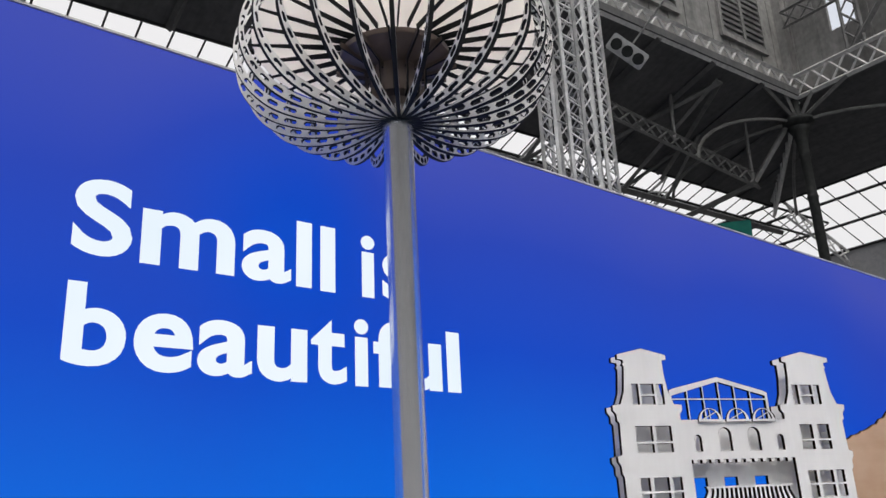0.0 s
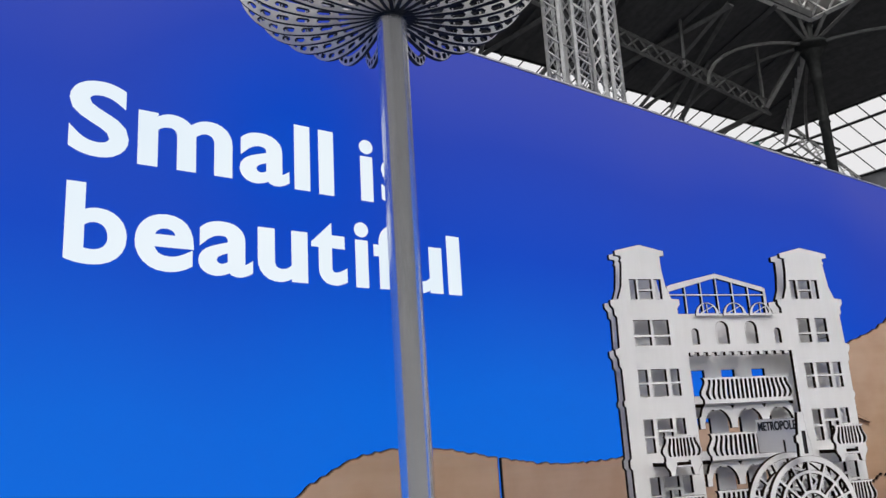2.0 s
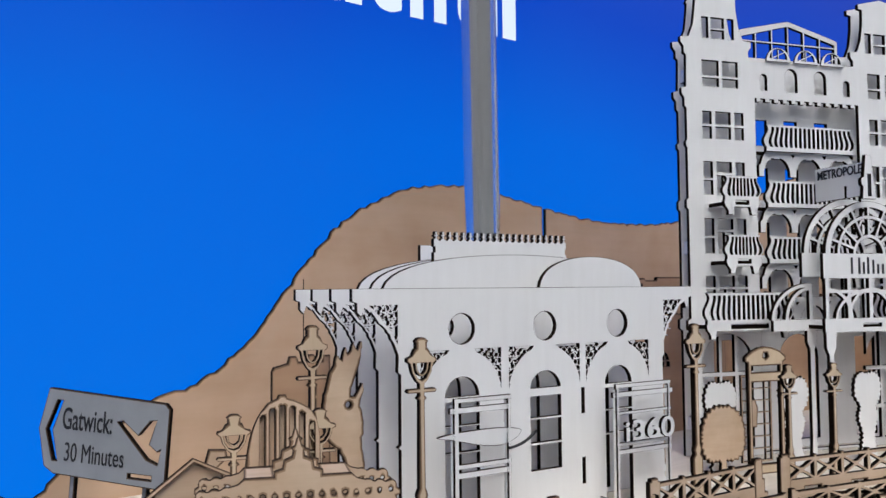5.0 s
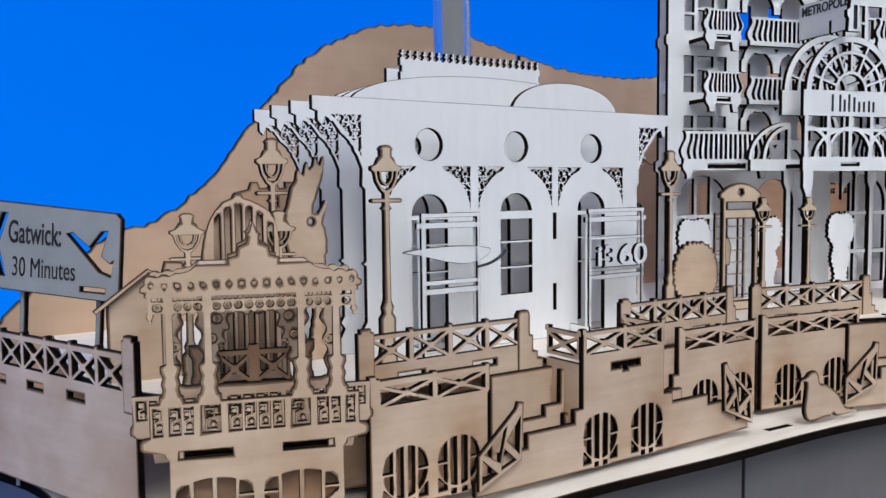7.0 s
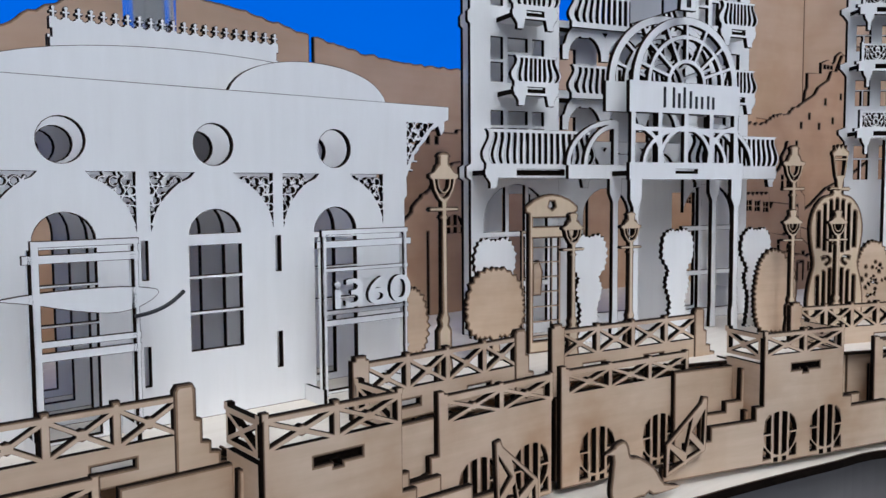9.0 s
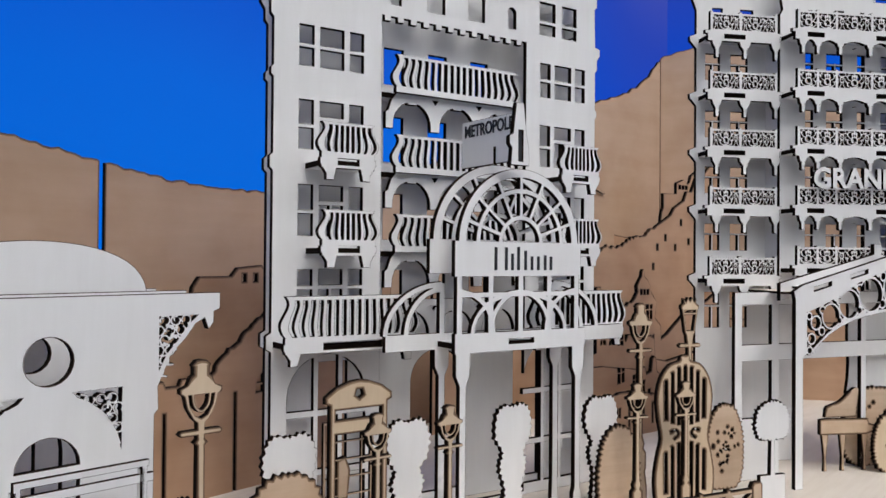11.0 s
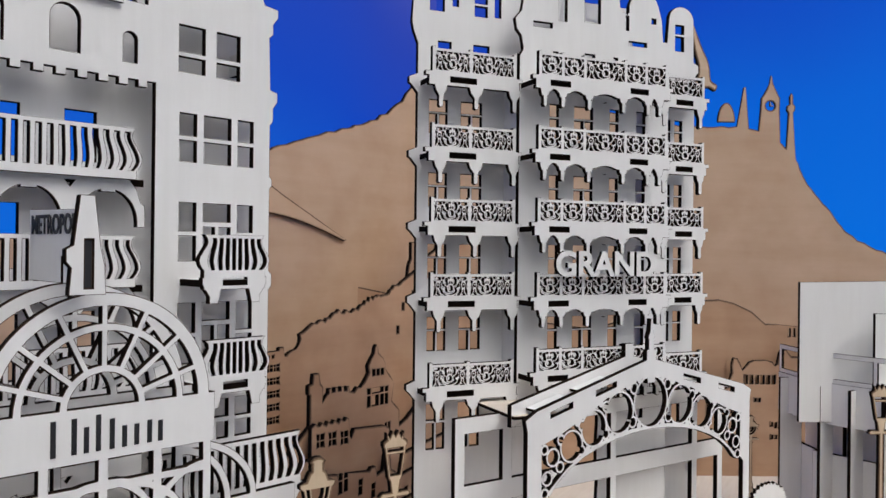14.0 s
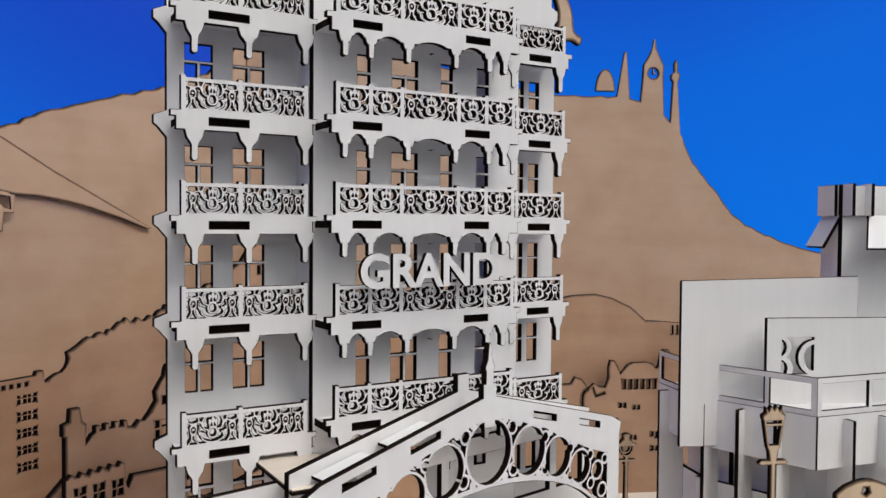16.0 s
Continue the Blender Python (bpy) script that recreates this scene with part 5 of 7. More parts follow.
def figure(cx, lo, t, q, w=0.0027):
    """A slim lace figure: antler curls, a ringed body and spread feet."""
    ops = [(1, circ(cx, lo + t * 0.55, q * 0.62, 12, t * 0.23)), (0, circ(cx, lo + t * 0.55, q * 0.30, 10, t * 0.12)), (1, R(cx - 0.0018, lo + t * 0.52, cx + 0.0018, lo + t * 0.62))]
    for s in (-1, 1):
        ops.append((1, line(smooth([(cx, lo + t * 0.74), (cx + s * q * 0.35, lo + t * 0.80), (cx + s * q * 0.80, lo + t * 0.84), (cx + s * q * 0.75, lo + t * 1.02)], 3), w)))
        ops.append((1, line(smooth([(cx + s * q * 0.30, lo + t * 0.38), (cx + s * q * 0.25, lo + t * 0.20), (cx + s * q * 0.80, lo - t * 0.02)], 3), w)))
        ops.append((1, line(smooth([(cx + s * q * 1.02, lo + t * 0.30), (cx + s * q * 0.78, lo + t * 0.42), (cx + s * q * 0.88, lo + t * 0.62), (cx + s * q * 1.02, lo + t * 0.66)], 2), w * 0.8)))
    return ops


def urn(cx, lo, t, q, w=0.0029):
    """A wide lace figure: a pot with a crown of leaves in a curling bowl."""
    body = smooth([(cx - q * 0.28, lo + t * 0.16), (cx - q * 0.44, lo + t * 0.36), (cx - q * 0.24, lo + t * 0.62), (cx + q * 0.24, lo + t * 0.62), (cx + q * 0.44, lo + t * 0.36), (cx + q * 0.28, lo + t * 0.16)], 3, True)
    mid = lo + t * 0.38
    ops = [(1, body), (0, [(cx + (x - cx) * 0.55, mid + (z - mid) * 0.55) for x, z in body])]
    for x in (-0.26, 0.0, 0.26):
        ops.append((1, circ(cx + q * x, lo + t * (0.80 if x else 0.86), q * 0.15, 8, t * 0.14)))
        ops.append((1, R(cx + q * x - 0.001, lo + t * 0.58, cx + q * x + 0.001, lo + t * 0.8)))
    ops.append((1, R(cx - 0.0015, lo + t * 0.9, cx + 0.0015, lo + t * 1.02)))
    for s in (-1, 1):
        ops.append((1, line(smooth([(cx, lo - t * 0.02), (cx + s * q * 0.50, lo + t * 0.06), (cx + s * q * 0.86, lo + t * 0.18), (cx + s * q * 0.82, lo + t * 0.38), (cx + s * q * 0.62, lo + t * 0.36)], 3), w)))
        ops.append((1, line(smooth([(cx + s * q * 0.38, lo + t * 0.50), (cx + s * q * 0.66, lo + t * 0.55), (cx + s * q * 0.84, lo + t * 0.76), (cx + s * q * 0.62, lo + t * 1.02)], 3), w)))
        ops.append((1, line([(cx + s * q * 0.80, lo + t * 0.30), (cx + s * q * 1.03, lo + t * 0.46)], w * 0.8)))
        ops.append((1, line([(cx + s * q * 0.80, lo + t * 0.72), (cx + s * q * 1.03, lo + t * 0.86)], w * 0.8)))
    return ops


def lace(x0, x1, z, h, plan):
    """A pierced railing: dark gaps with pale figures, in panels between small posts. The plan names each panel's figures."""
    ops = [(1, R(x0, z, x1, z + h))]
    wide = {"u": 1.0, "f": 0.52}
    unit = (x1 - x0 - 0.005 * (len(plan) + 1)) / sum(wide[c] for p in plan for c in p)
    x, posts = x0 + 0.005, [x0 + 0.0025]
    lo, hi = z + 0.0035, z + h - 0.0045
    for p in plan:
        w = unit * sum(wide[c] for c in p)
        ops.append((0, R(x, lo, x + w, hi)))
        for c in p:
            k = unit * wide[c]
            ops += (urn if c == "u" else figure)(x + k / 2, lo, hi - lo, k / 2)
            x += k
        posts.append(x + 0.0025)
        x += 0.005
    for x in posts:
        ops.append((1, R(x - 0.0028, z, x + 0.0028, z + h + 0.003)))
    return ops


def pendants(x0, x1, z, drops, depth=0.045, slots=()):
    """The fascia under a balcony, scalloped between hanging brackets."""
    ops = [(1, R(x0 - 0.006, z - 0.021, x1 + 0.006, z + 0.001)), (1, R(x0 - 0.012, z - 0.006, x1 + 0.012, z + 0.001))]
    for x, w in drops:
        ops.append((1, [(x - w, z - 0.018), (x + w, z - 0.018), (x + w * 0.75, z - 0.030), (x + w * 0.5, z - 0.034), (x + 0.0036, z - depth + 0.012), (x + 0.0036, z - depth), (x - 0.0036, z - depth), (x - 0.0036, z - depth + 0.012), (x - w * 0.5, z - 0.034), (x - w * 0.75, z - 0.030)]))
        ops.append((1, circ(x, z - depth - 0.002, 0.0042, 8)))
    for a, b2 in slots:
        ops.append((0, R(a, z - 0.015, b2, z - 0.006)))
    return ops


def wing_balcony(x0, x1, drops, n, slots):
    return lace(x0, x1, 0, 0.038, n) + pendants(x0, x1, 0, drops, 0.05, slots)


grand = thing("lace_balcony_hotel", GRAND, "white laser-cut plywood hotel model with five tiers of lace balconies", "model building")
left_drops = [(-0.216, 0.012), (-0.153, 0.014), (-0.083, 0.012)]
wing = right = bay = None
bay_drops = [(-0.050, 0.010), (-0.016, 0.010), (0.035, 0.010), (0.104, 0.010), (0.155, 0.010), (0.180, 0.009)]
bay_ops = lace(-0.062, 0.196, 0, 0.038, ("u", "u", "fuf", "u", "u")) + pendants(-0.062, 0.196, 0, bay_drops, 0.044, ((-0.04, -0.002), (0.118, 0.155)))
bay_ops += [(1, circ(0.070, -0.03, 0.005, 8)), (1, R(0.062, -0.028, 0.078, -0.018))]
for a, b2 in ((-0.050, -0.016), (-0.016, 0.035), (0.035, 0.104), (0.104, 0.155), (0.155, 0.180)):
    m_ = (a + b2) / 2
    bay_ops += [(1, R(a, -0.026, b2, -0.018)), (0, circ(m_, -0.034, (b2 - a) / 2 - 0.008, 10, 0.013, 0, 180))]
for z, z_bay in zip(FLOORS, BAY_FLOORS):
    z0, zb = z - 0.036, z_bay - 0.036
    if wing is None:
        wing = sheet("balcony", wing_balcony(-0.231, -0.080, left_drops, ("fuf", "fuff"), ((-0.20, -0.153),)), grand, m=pose(0, 0, z0))
        right = sheet("balcony", wing_balcony(0.205, 0.316, [(0.225, 0.012), (0.308, 0.010)], ("f", "fuf"), ((0.252, 0.29),)), grand, m=pose(0, 0, z0))
        bay = sheet("bay_balcony", bay_ops, grand, m=pose(0, -0.045, zb))
        lf = sheet("balcony_floor", [(1, R(-0.232, 0, -0.08, 0.05))], grand, flat=True, m=pose(0, 0.006, z0 - 0.006))
        rf = sheet("balcony_floor", [(1, R(0.2, 0, 0.315, 0.05))], grand, flat=True, m=pose(0, 0.006, z0 - 0.006))
        bf = sheet("balcony_floor", [(1, R(-0.07, 0, 0.20, 0.045))], grand, flat=True, m=pose(0, -0.039, zb - 0.006))
    else:
        again(wing, grand, pose(0, 0, z0))
        again(right, grand, pose(0, 0, z0))
        again(bay, grand, pose(0, -0.045, zb))
        again(lf, grand, pose(0, 0.006, z0 - 0.006))
        again(rf, grand, pose(0, 0.006, z0 - 0.006))
        again(bf, grand, pose(0, -0.039, zb - 0.006))

# rear wall with its ledges, attic and windows
edge_l = [(-0.237, DECK)]
for z in reversed(FLOORS):
    edge_l += [(-0.237, z - 0.062), (-0.247, z - 0.050), (-0.252, z - 0.046), (-0.252, z - 0.036), (-0.237, z - 0.03)]
edge_l += [(-0.237, 2.00), (-0.245, 2.02), (-0.248, 2.035), (-0.243, 2.10)]
wall = [(1, edge_l + [(-0.250, 2.072), (-0.226, 2.078), (-0.222, 2.098), (-0.182, 2.100), (-0.180, 2.115), (-0.160, 2.118), (-0.156, 2.100), (-0.142, 2.100), (-0.138, 2.122), (-0.104, 2.124), (-0.09, 2.108), (0.19, 2.108), (0.19, 2.0), (0.335, 2.0), (0.335, DECK)])]
for z in FLOORS:
    zb = z - 0.128
    hh = 0.056 if z > 1.55 else 0.075
    zt = z - 0.071
    for a, b2 in ((-0.216, -0.183), (-0.158, -0.119), (0.252, 0.278), (0.288, 0.306)):
        wall += [(0, R(a, zt - hh, b2, zt)), (1, R(a, zt - hh * 0.42, b2, zt - hh * 0.36))]
        if b2 - a > 0.03:
            wall.append((1, R((a + b2) / 2 - 0.002, zt - hh, (a + b2) / 2 + 0.002, zt - hh * 0.4)))
for a, b2, z0, z1 in ((-0.201, -0.177, 1.994, 2.007), (-0.136, -0.106, 1.994, 2.007), (-0.216, -0.190, 2.057, 2.088), (-0.175, -0.164, 2.068, 2.104), (-0.134, -0.110, 2.056, 2.074), (-0.134, -0.110, 2.078, 2.094), (-0.096, -0.084, 2.058, 2.1)):
    wall.append((0, R(a, z0, b2, z1)))
wall += [(0, R(0.0, DECK, 0.16, 2.0)), (0, R(-0.012, DECK - 0.01, 0.2, 1.38))]
sheet("rear_wall", wall, grand, -0.05)
bay_wall = [(1, [(-0.073, DECK), (0.235, DECK), (0.235, 1.97), (0.296, 1.972), (0.297, 1.985), (0.303, 1.992), (0.303, 2.004), (0.292, 2.010), (0.291, 2.085)] +
             circ(0.263, 2.085, 0.028, 12, 0.024, 0, 180) + [(0.234, 2.075), (0.231, 2.040), (0.222, 2.040), (0.219, 2.078)] + circ(0.180, 2.078, 0.036, 12, 0.050, 0, 180)[2:] +
             [(0.128, 2.092), (0.126, 2.115), (0.108, 2.118), (0.106, 2.150), (0.050, 2.150), (0.047, 2.118), (0.026, 2.118), (0.024, 2.150), (-0.012, 2.150), (-0.015, 2.112), (-0.048, 2.112), (-0.052, 2.085), (-0.066, 2.085), (-0.070, 2.062), (-0.082, 2.048), (-0.079, 2.030), (-0.070, 2.020), (-0.066, 1.998), (-0.073, 1.985)])]
for z in BAY_FLOORS:
    zt, hh = z - 0.072, 0.062
    for a, b2 in ((-0.014, 0.004), (0.035, 0.073), (0.108, 0.126), (0.165, 0.184)):
        bay_wall += [(0, R(a, zt - hh, b2, zt)), (1, R(a, zt - hh * 0.40, b2, zt - hh * 0.34))]
    bay_wall.append((1, R(0.053, z - 0.14, 0.057, zt - 0.02)))
for a, b2, z0, z1 in ((0.002, 0.019, 2.053, 2.108), (0.054, 0.087, 2.057, 2.118), (0.135, 0.147, 2.084, 2.100), (0.140, 0.147, 2.052, 2.078), (0.196, 0.206, 2.070, 2.080), (0.249, 0.269, 2.058, 2.075), (0.249, 0.269, 2.027, 2.054), (-0.008, 0.002, 1.991, 1.999), (0.055, 0.076, 1.994, 2.002), (0.115, 0.124, 1.992, 2.001), (-0.047, -0.010, 2.038, 2.047), (0.147, 0.186, 2.026, 2.034)):
    bay_wall.append((0, R(a, z0, b2, z1)))
bay_wall += [(0, ragged([(-0.10, 1.40), (0.088, 1.40), (0.088, 1.22), (0.082, 1.19), (0.092, 1.15), (0.088, DECK - 0.01)], 0.03, 0.002, 3) + [(-0.10, DECK - 0.01)])]
sheet("bay_wall", bay_wall, grand, -0.002)
for x in (-0.073, 0.229):
    sheet("bay_side", [(1, R(0.006, 1.40, 0.05, 1.99))], grand, m=pose(x, 0.0, 0, 0, 0, 90) @ pose(0, -0.006, 0))
letters("sign_letters", "GRAND", (-0.038, 1.617, 0.158, 1.660), grand, white, 0.056, 0.008, 0.03, edge=char, label="white block letters standing on a balcony")

# glazed entrance canopy of the tall hotel
CAN = pose(2.566, 0.685, 0, 0, 0, -29.5)
porch = thing("entrance_canopy", CAN, "white gabled entrance canopy with pierced rings on slim posts", "canopy")


def gable_top(k=0.0):
    return [(-0.282, 1.395 - k), (-0.286, 1.412), (-0.262, 1.424), (0.0, 1.486), (0.262, 1.424), (0.286, 1.412), (0.282, 1.395 - k)]


def ringed_gable():
    ops = [(1, gable_top() + [(0.282, DECK), (0.262, DECK), (0.262, 1.285), (0.245, 1.30)] + [(0.25 * math.cos(radians(a)), 1.255 + 0.115 * math.sin(radians(a))) for a in range(20, 161, 10)] + [(-0.245, 1.30), (-0.262, 1.285), (-0.262, DECK), (-0.282, DECK)])]
    rings = ((0.0, 1.415, 0.040), (0.078, 1.404, 0.031), (0.138, 1.386, 0.026), (0.188, 1.364, 0.0215))
    upper = [(0.0, 1.458), (0.05, 1.447), (0.11, 1.428), (0.163, 1.403), (0.21, 1.385), (0.252, 1.372)]
    under_ = [(0.252, 1.285), (0.235, 1.305), (0.2, 1.331), (0.15, 1.355), (0.1, 1.368), (0.05, 1.375), (0.0, 1.377)]
    for s in (-1, 1):
        ops.append((0, [(s * x, z) for x, z in upper + under_]))
    small = ((0.043, 1.440, 0.0085), (0.046, 1.386, 0.0085), (0.110, 1.417, 0.0075), (0.111, 1.374, 0.0075), (0.165, 1.393, 0.007), (0.166, 1.355, 0.007), (0.211, 1.376, 0.007), (0.213, 1.336, 0.0075), (0.228, 1.352, 0.013), (0.240, 1.322, 0.010), (0.245, 1.300, 0.007), (0.246, 1.365, 0.0065),
             (0.030, 1.4525, 0.004), (0.058, 1.4445, 0.004), (0.030, 1.379, 0.004), (0.062, 1.376, 0.004), (0.097, 1.431, 0.004), (0.122, 1.4225, 0.004), (0.097, 1.369, 0.004), (0.126, 1.363, 0.004), (0.153, 1.407, 0.004), (0.176, 1.398, 0.004), (0.152, 1.355, 0.004), (0.180, 1.343, 0.004))
    for s in (-1, 1):
        for x, z, r in rings:
            ops.append((1, circ(s * x, z, r + 0.0045, 22)))
        for x, z, r in small:
            ops.append((1, circ(s * x, z, r + 0.0025, 10)))
        for x, z, r in small[:12]:
            ops.append((0, circ(s * x, z, r - 0.002, 9)))
        for x, z, r in rings:
            ops.append((0, circ(s * x, z, r, 22)))
    ops += [(1, R(-0.010, 1.445, 0.010, 1.458))]
    for x in (0.11, 0.21):
        z = 1.486 - x * 0.2366
        for s in (-1, 1):
            ops.append((0, [(s * (x - 0.024), z - 0.011 + 0.0057), (s * (x + 0.024), z - 0.011 - 0.0057), (s * (x + 0.024), z - 0.02 - 0.0057), (s * (x - 0.024), z - 0.02 + 0.0057)]))
    ops += [(1, R(-0.012, 1.47, 0.012, 1.50)), (1, [(-0.007, 1.50), (0.007, 1.50), (0.007, 1.515), (0.009, 1.52), (0.004, 1.53), (0.002, 1.55), (-0.002, 1.55), (-0.004, 1.53), (-0.009, 1.52), (-0.007, 1.515)])]
    return ops


sheet("gable", [(q, [(x * 0.935, z) for x, z in p]) for q, p in ringed_gable()], porch)
sheet("rear_gable", [(1, [(-0.255, 1.426), (0.0, 1.486), (0.255, 1.426), (0.255, 1.392), (0.0, 1.450), (-0.255, 1.392)]), (1, R(-0.01, 1.48, 0.01, 1.505))], porch, -0.048)
slope = math.degrees(math.atan(0.2366))
for s in (-1, 1):
    for x in (0.105, 0.195):
        sheet("roof_slat", [(1, R(-0.034, 0.012, 0.034, 0.046))], porch, thick=0.004, flat=True, m=pose(s * x, 0, 1.484 - x * 0.2366 - 0.010) @ pose(0, 0, 0, 0, s * slope, 0))
frame_ops = [(1, R(-0.332, DECK, 0.30, 1.407))]
for a, b2 in ((-0.314, -0.241), (-0.222, -0.004), (0.010, 0.21), (0.225, 0.285)):
    frame_ops += [(0, R(a, DECK + 0.12 if a < -0.3 else DECK, b2, 1.272)), (0, R(a, 1.304, b2, 1.382))]
sheet("side_frame", frame_ops, porch, -0.085)
sheet("roof_panel", [(1, R(-0.145, -0.125, -0.065, 0.02))], porch, thick=0.005, face=pale, flat=True, m=CAN.inverted() @ GRAND @ pose(0, 0, 1.41), label="flat pale roof panel behind the gable")

# ---- sea wall with arches, railings and steps ----
BASE = 0.895


def rail(x0, x1, z0, z1, n, bar=0.006):
    """A timber railing with crossed braces between small posts."""
    ops = [(1, R(x0, z0, x1, z1)), ]
    p = (x1 - x0) / n
    for i in range(n):
        a, b2, lo, hi = x0 + i * p + 0.004, x0 + (i + 1) * p - 0.004, z0 + bar * 0.8, z1 - bar
        ops.append((0, R(a, lo, b2, hi)))
        ops += [(1, seg((a - 0.002, lo), (b2 + 0.002, hi), 0.0045)), (1, seg((a - 0.002, hi), (b2 + 0.002, lo), 0.0045)), (1, circ((a + b2) / 2, (lo + hi) / 2, 0.006, 8))]
    for i in range(n + 1):
        ops.append((1, R(x0 + i * p - 0.004, z1 - 0.004, x0 + i * p + 0.004, z1 + 0.004)))
    return ops


def cellar(c, z0=BASE, r=0.034, h=0.078):
    """A round-headed barred opening at the wall's foot."""
    zc = z0 + h - r
    ops = [(0, circ(c, zc, r, 20)), (0, R(c - r * 0.95, z0 + 0.008, c - r * 0.45, zc - r * 0.55)), (0, R(c + r * 0.45, z0 + 0.008, c + r * 0.95, zc - r * 0.55))]
    ops += [(1, R(c - r * 0.55, z0, c - r * 0.40, z0 + h)), (1, R(c - 0.003, z0, c + 0.003, z0 + h)), (1, R(c + r * 0.40, z0, c + r * 0.55, z0 + h)), (1, R(c - r, zc - 0.0015, c - r * 0.45, zc + 0.0015)), (1, R(c + r * 0.45, zc - 0.0015, c + r, zc + 0.0015))]
    ops += [(0, R(c - r * 0.38, z0 + 0.001, c - 0.004, zc - r * 1.05)), (0, R(c + 0.004, z0 + 0.001, c + r * 0.38, zc - r * 1.05)), (1, line(arc(c, zc, r, 180, 360, 14), 0.003))]
    return ops


def stair_panel(s):
    """The braced handrail panel at the foot of a flight."""
    pts = [(-0.286, 0.905), (-0.216, 0.935), (-0.212, 1.012), (-0.222, 1.014), (-0.226, 1.004), (-0.286, 0.952)]
    ops = [(1, pts), (0, [(-0.281, 0.914), (-0.256, 0.924), (-0.279, 0.945)]), (0, [(-0.250, 0.928), (-0.226, 0.937), (-0.245, 0.955)]), (0, [(-0.276, 0.953), (-0.252, 0.938), (-0.240, 0.985)]), (0, [(-0.220, 0.944), (-0.218, 0.995), (-0.238, 0.965)])]
    return [(q, [(s * -x, z) for x, z in p]) for q, p in ops] if s > 0 else ops


def stair_block(m, flip=False):
    """The projecting stair block: flights down either side of a railed bay with a tab slot and two barred openings."""
    w = thing("stair_block", m, "birch plywood sea wall stair block with railed bay and arched openings", "sea wall", "sea wall blocks")
    k = [(-0.286, BASE), (0.265, BASE), (0.265, 0.915), (0.235, 0.915), (0.235, 0.935), (0.205, 0.935), (0.205, 0.950), (0.165, 0.950), (0.165, 0.966), (0.084, 0.966), (0.084, 0.982), (0.064, 0.982), (0.064, 1.092), (-0.100, 1.092), (-0.100, 0.984), (-0.116, 0.984), (-0.116, 0.965), (-0.200, 0.965), (-0.200, 0.945), (-0.245, 0.945), (-0.245, 0.92), (-0.286, 0.915)]
    sheet("front_panel", [(1, k)] + rail(-0.097, 0.061, 1.054, 1.092, 2) + [(0, R(-0.045, 1.033, 0.012, 1.042)), (0, R(-0.022, 1.028, -0.012, 1.034))] + cellar(-0.066) + cellar(0.028), w, face=birch)
    sheet("backing_panel", [(1, R(-0.11, BASE, 0.075, 0.972))], w, -0.028, face=town_wood)
    sheet("handrail", stair_panel(-1), w, 0.008, 0.006, birch)
    sheet("handrail", [(q, [(x - 0.02, z) for x, z in p]) for q, p in stair_panel(1)], w, 0.008, 0.006, birch)
    sheet("bay_floor", [(1, R(-0.10, 0.006, 0.064, 0.10))], w, flat=True, face=pale, m=pose(0, 0, 1.043))
    for x0, x1 in ((-0.215, -0.06), (0.03, 0.19)):
        sheet("stair_wall", [(1, R(x0, BASE, x1, 1.034))], w, -0.062, face=birch)
    steps = [(-0.06, BASE), (-0.06, 1.034), (-0.108, 1.034), (-0.109, 0.986), (-0.138, 0.986), (-0.138, 0.971), (-0.185, 0.971), (-0.185, BASE)]
    sheet("flight_side", [(1, steps)], w, -0.038, face=birch)
    sheet("flight_side", [(1, mirror(steps, -0.018))], w, -0.038, face=birch)
    for x in (-0.100, 0.058):
        sheet("bay_side", [(1, R(0.006, BASE, 0.075, 1.046))] + rail(0.006, 0.075, 1.052, 1.090, 1), w, face=birch, m=pose(x, 0, 0, 0, 0, 90) @ pose(0, -0.006, 0))
    return w


stair_block(pose(0.975, 0.963, 0, 0, 0, -3.5))
stair_block(pose(1.722, 0.8235, 0, 0, 0, -19) @ pose(0.02, 0, 0))
stair_block(pose(2.21, 0.42, 0, 0, 0, -48))


def wall_bay(m, x0, x1, arches_at, n, stepped=False, label="birch plywood sea wall bay with braced railing and barred arches"):
    w = thing("sea_wall_bay", m, label, "sea wall", "sea wall bays")
    ops = [(1, [(x0 - 0.012, BASE), (x1, BASE), (x1, 1.022), (x1 + 0.004, 1.026), (x1 + 0.004, 1.06), (x0 - 0.002, 1.06), (x0 - 0.002, 1.066), (x0 - 0.012, 1.066)])] + rail(x0, x1, 1.022, 1.058, n)
    if stepped:
        ops.insert(1, (1, [(x0, BASE), (x0, 0.989), (x0 - 0.025, 0.990), (x0 - 0.025, 0.970), (x0 - 0.036, 0.967), (x0 - 0.065, 0.967), (x0 - 0.065, BASE)]))
    for c in arches_at:
        ops += cellar(c)
    sheet("wall_panel", ops, w, face=birch)
    sheet("backing_panel", [(1, R(x0, BASE, x1, 1.015))], w, -0.026, face=town_wood)
    return w


wall_bay(pose(0.65, 1.012, 0, 0, 0, -3.5), -0.083, 0.083, (-0.045, 0.036), 2)
wall_bay(pose(1.25, 0.998, 0, 0, 0, -3.5), -0.105, 0.080, (-0.052, 0.040), 2, True)
wall_bay(pose(1.25, 0.998, 0, 0, 0, -3.5) @ pose(0.105, 0, 0, 0, 0, -7), 0.006, 0.245, (0.062, 0.185), 3)
wall_bay(pose(1.98, 0.73, 0, 0, 0, -32), -0.09, 0.09, (-0.05, 0.04), 2)


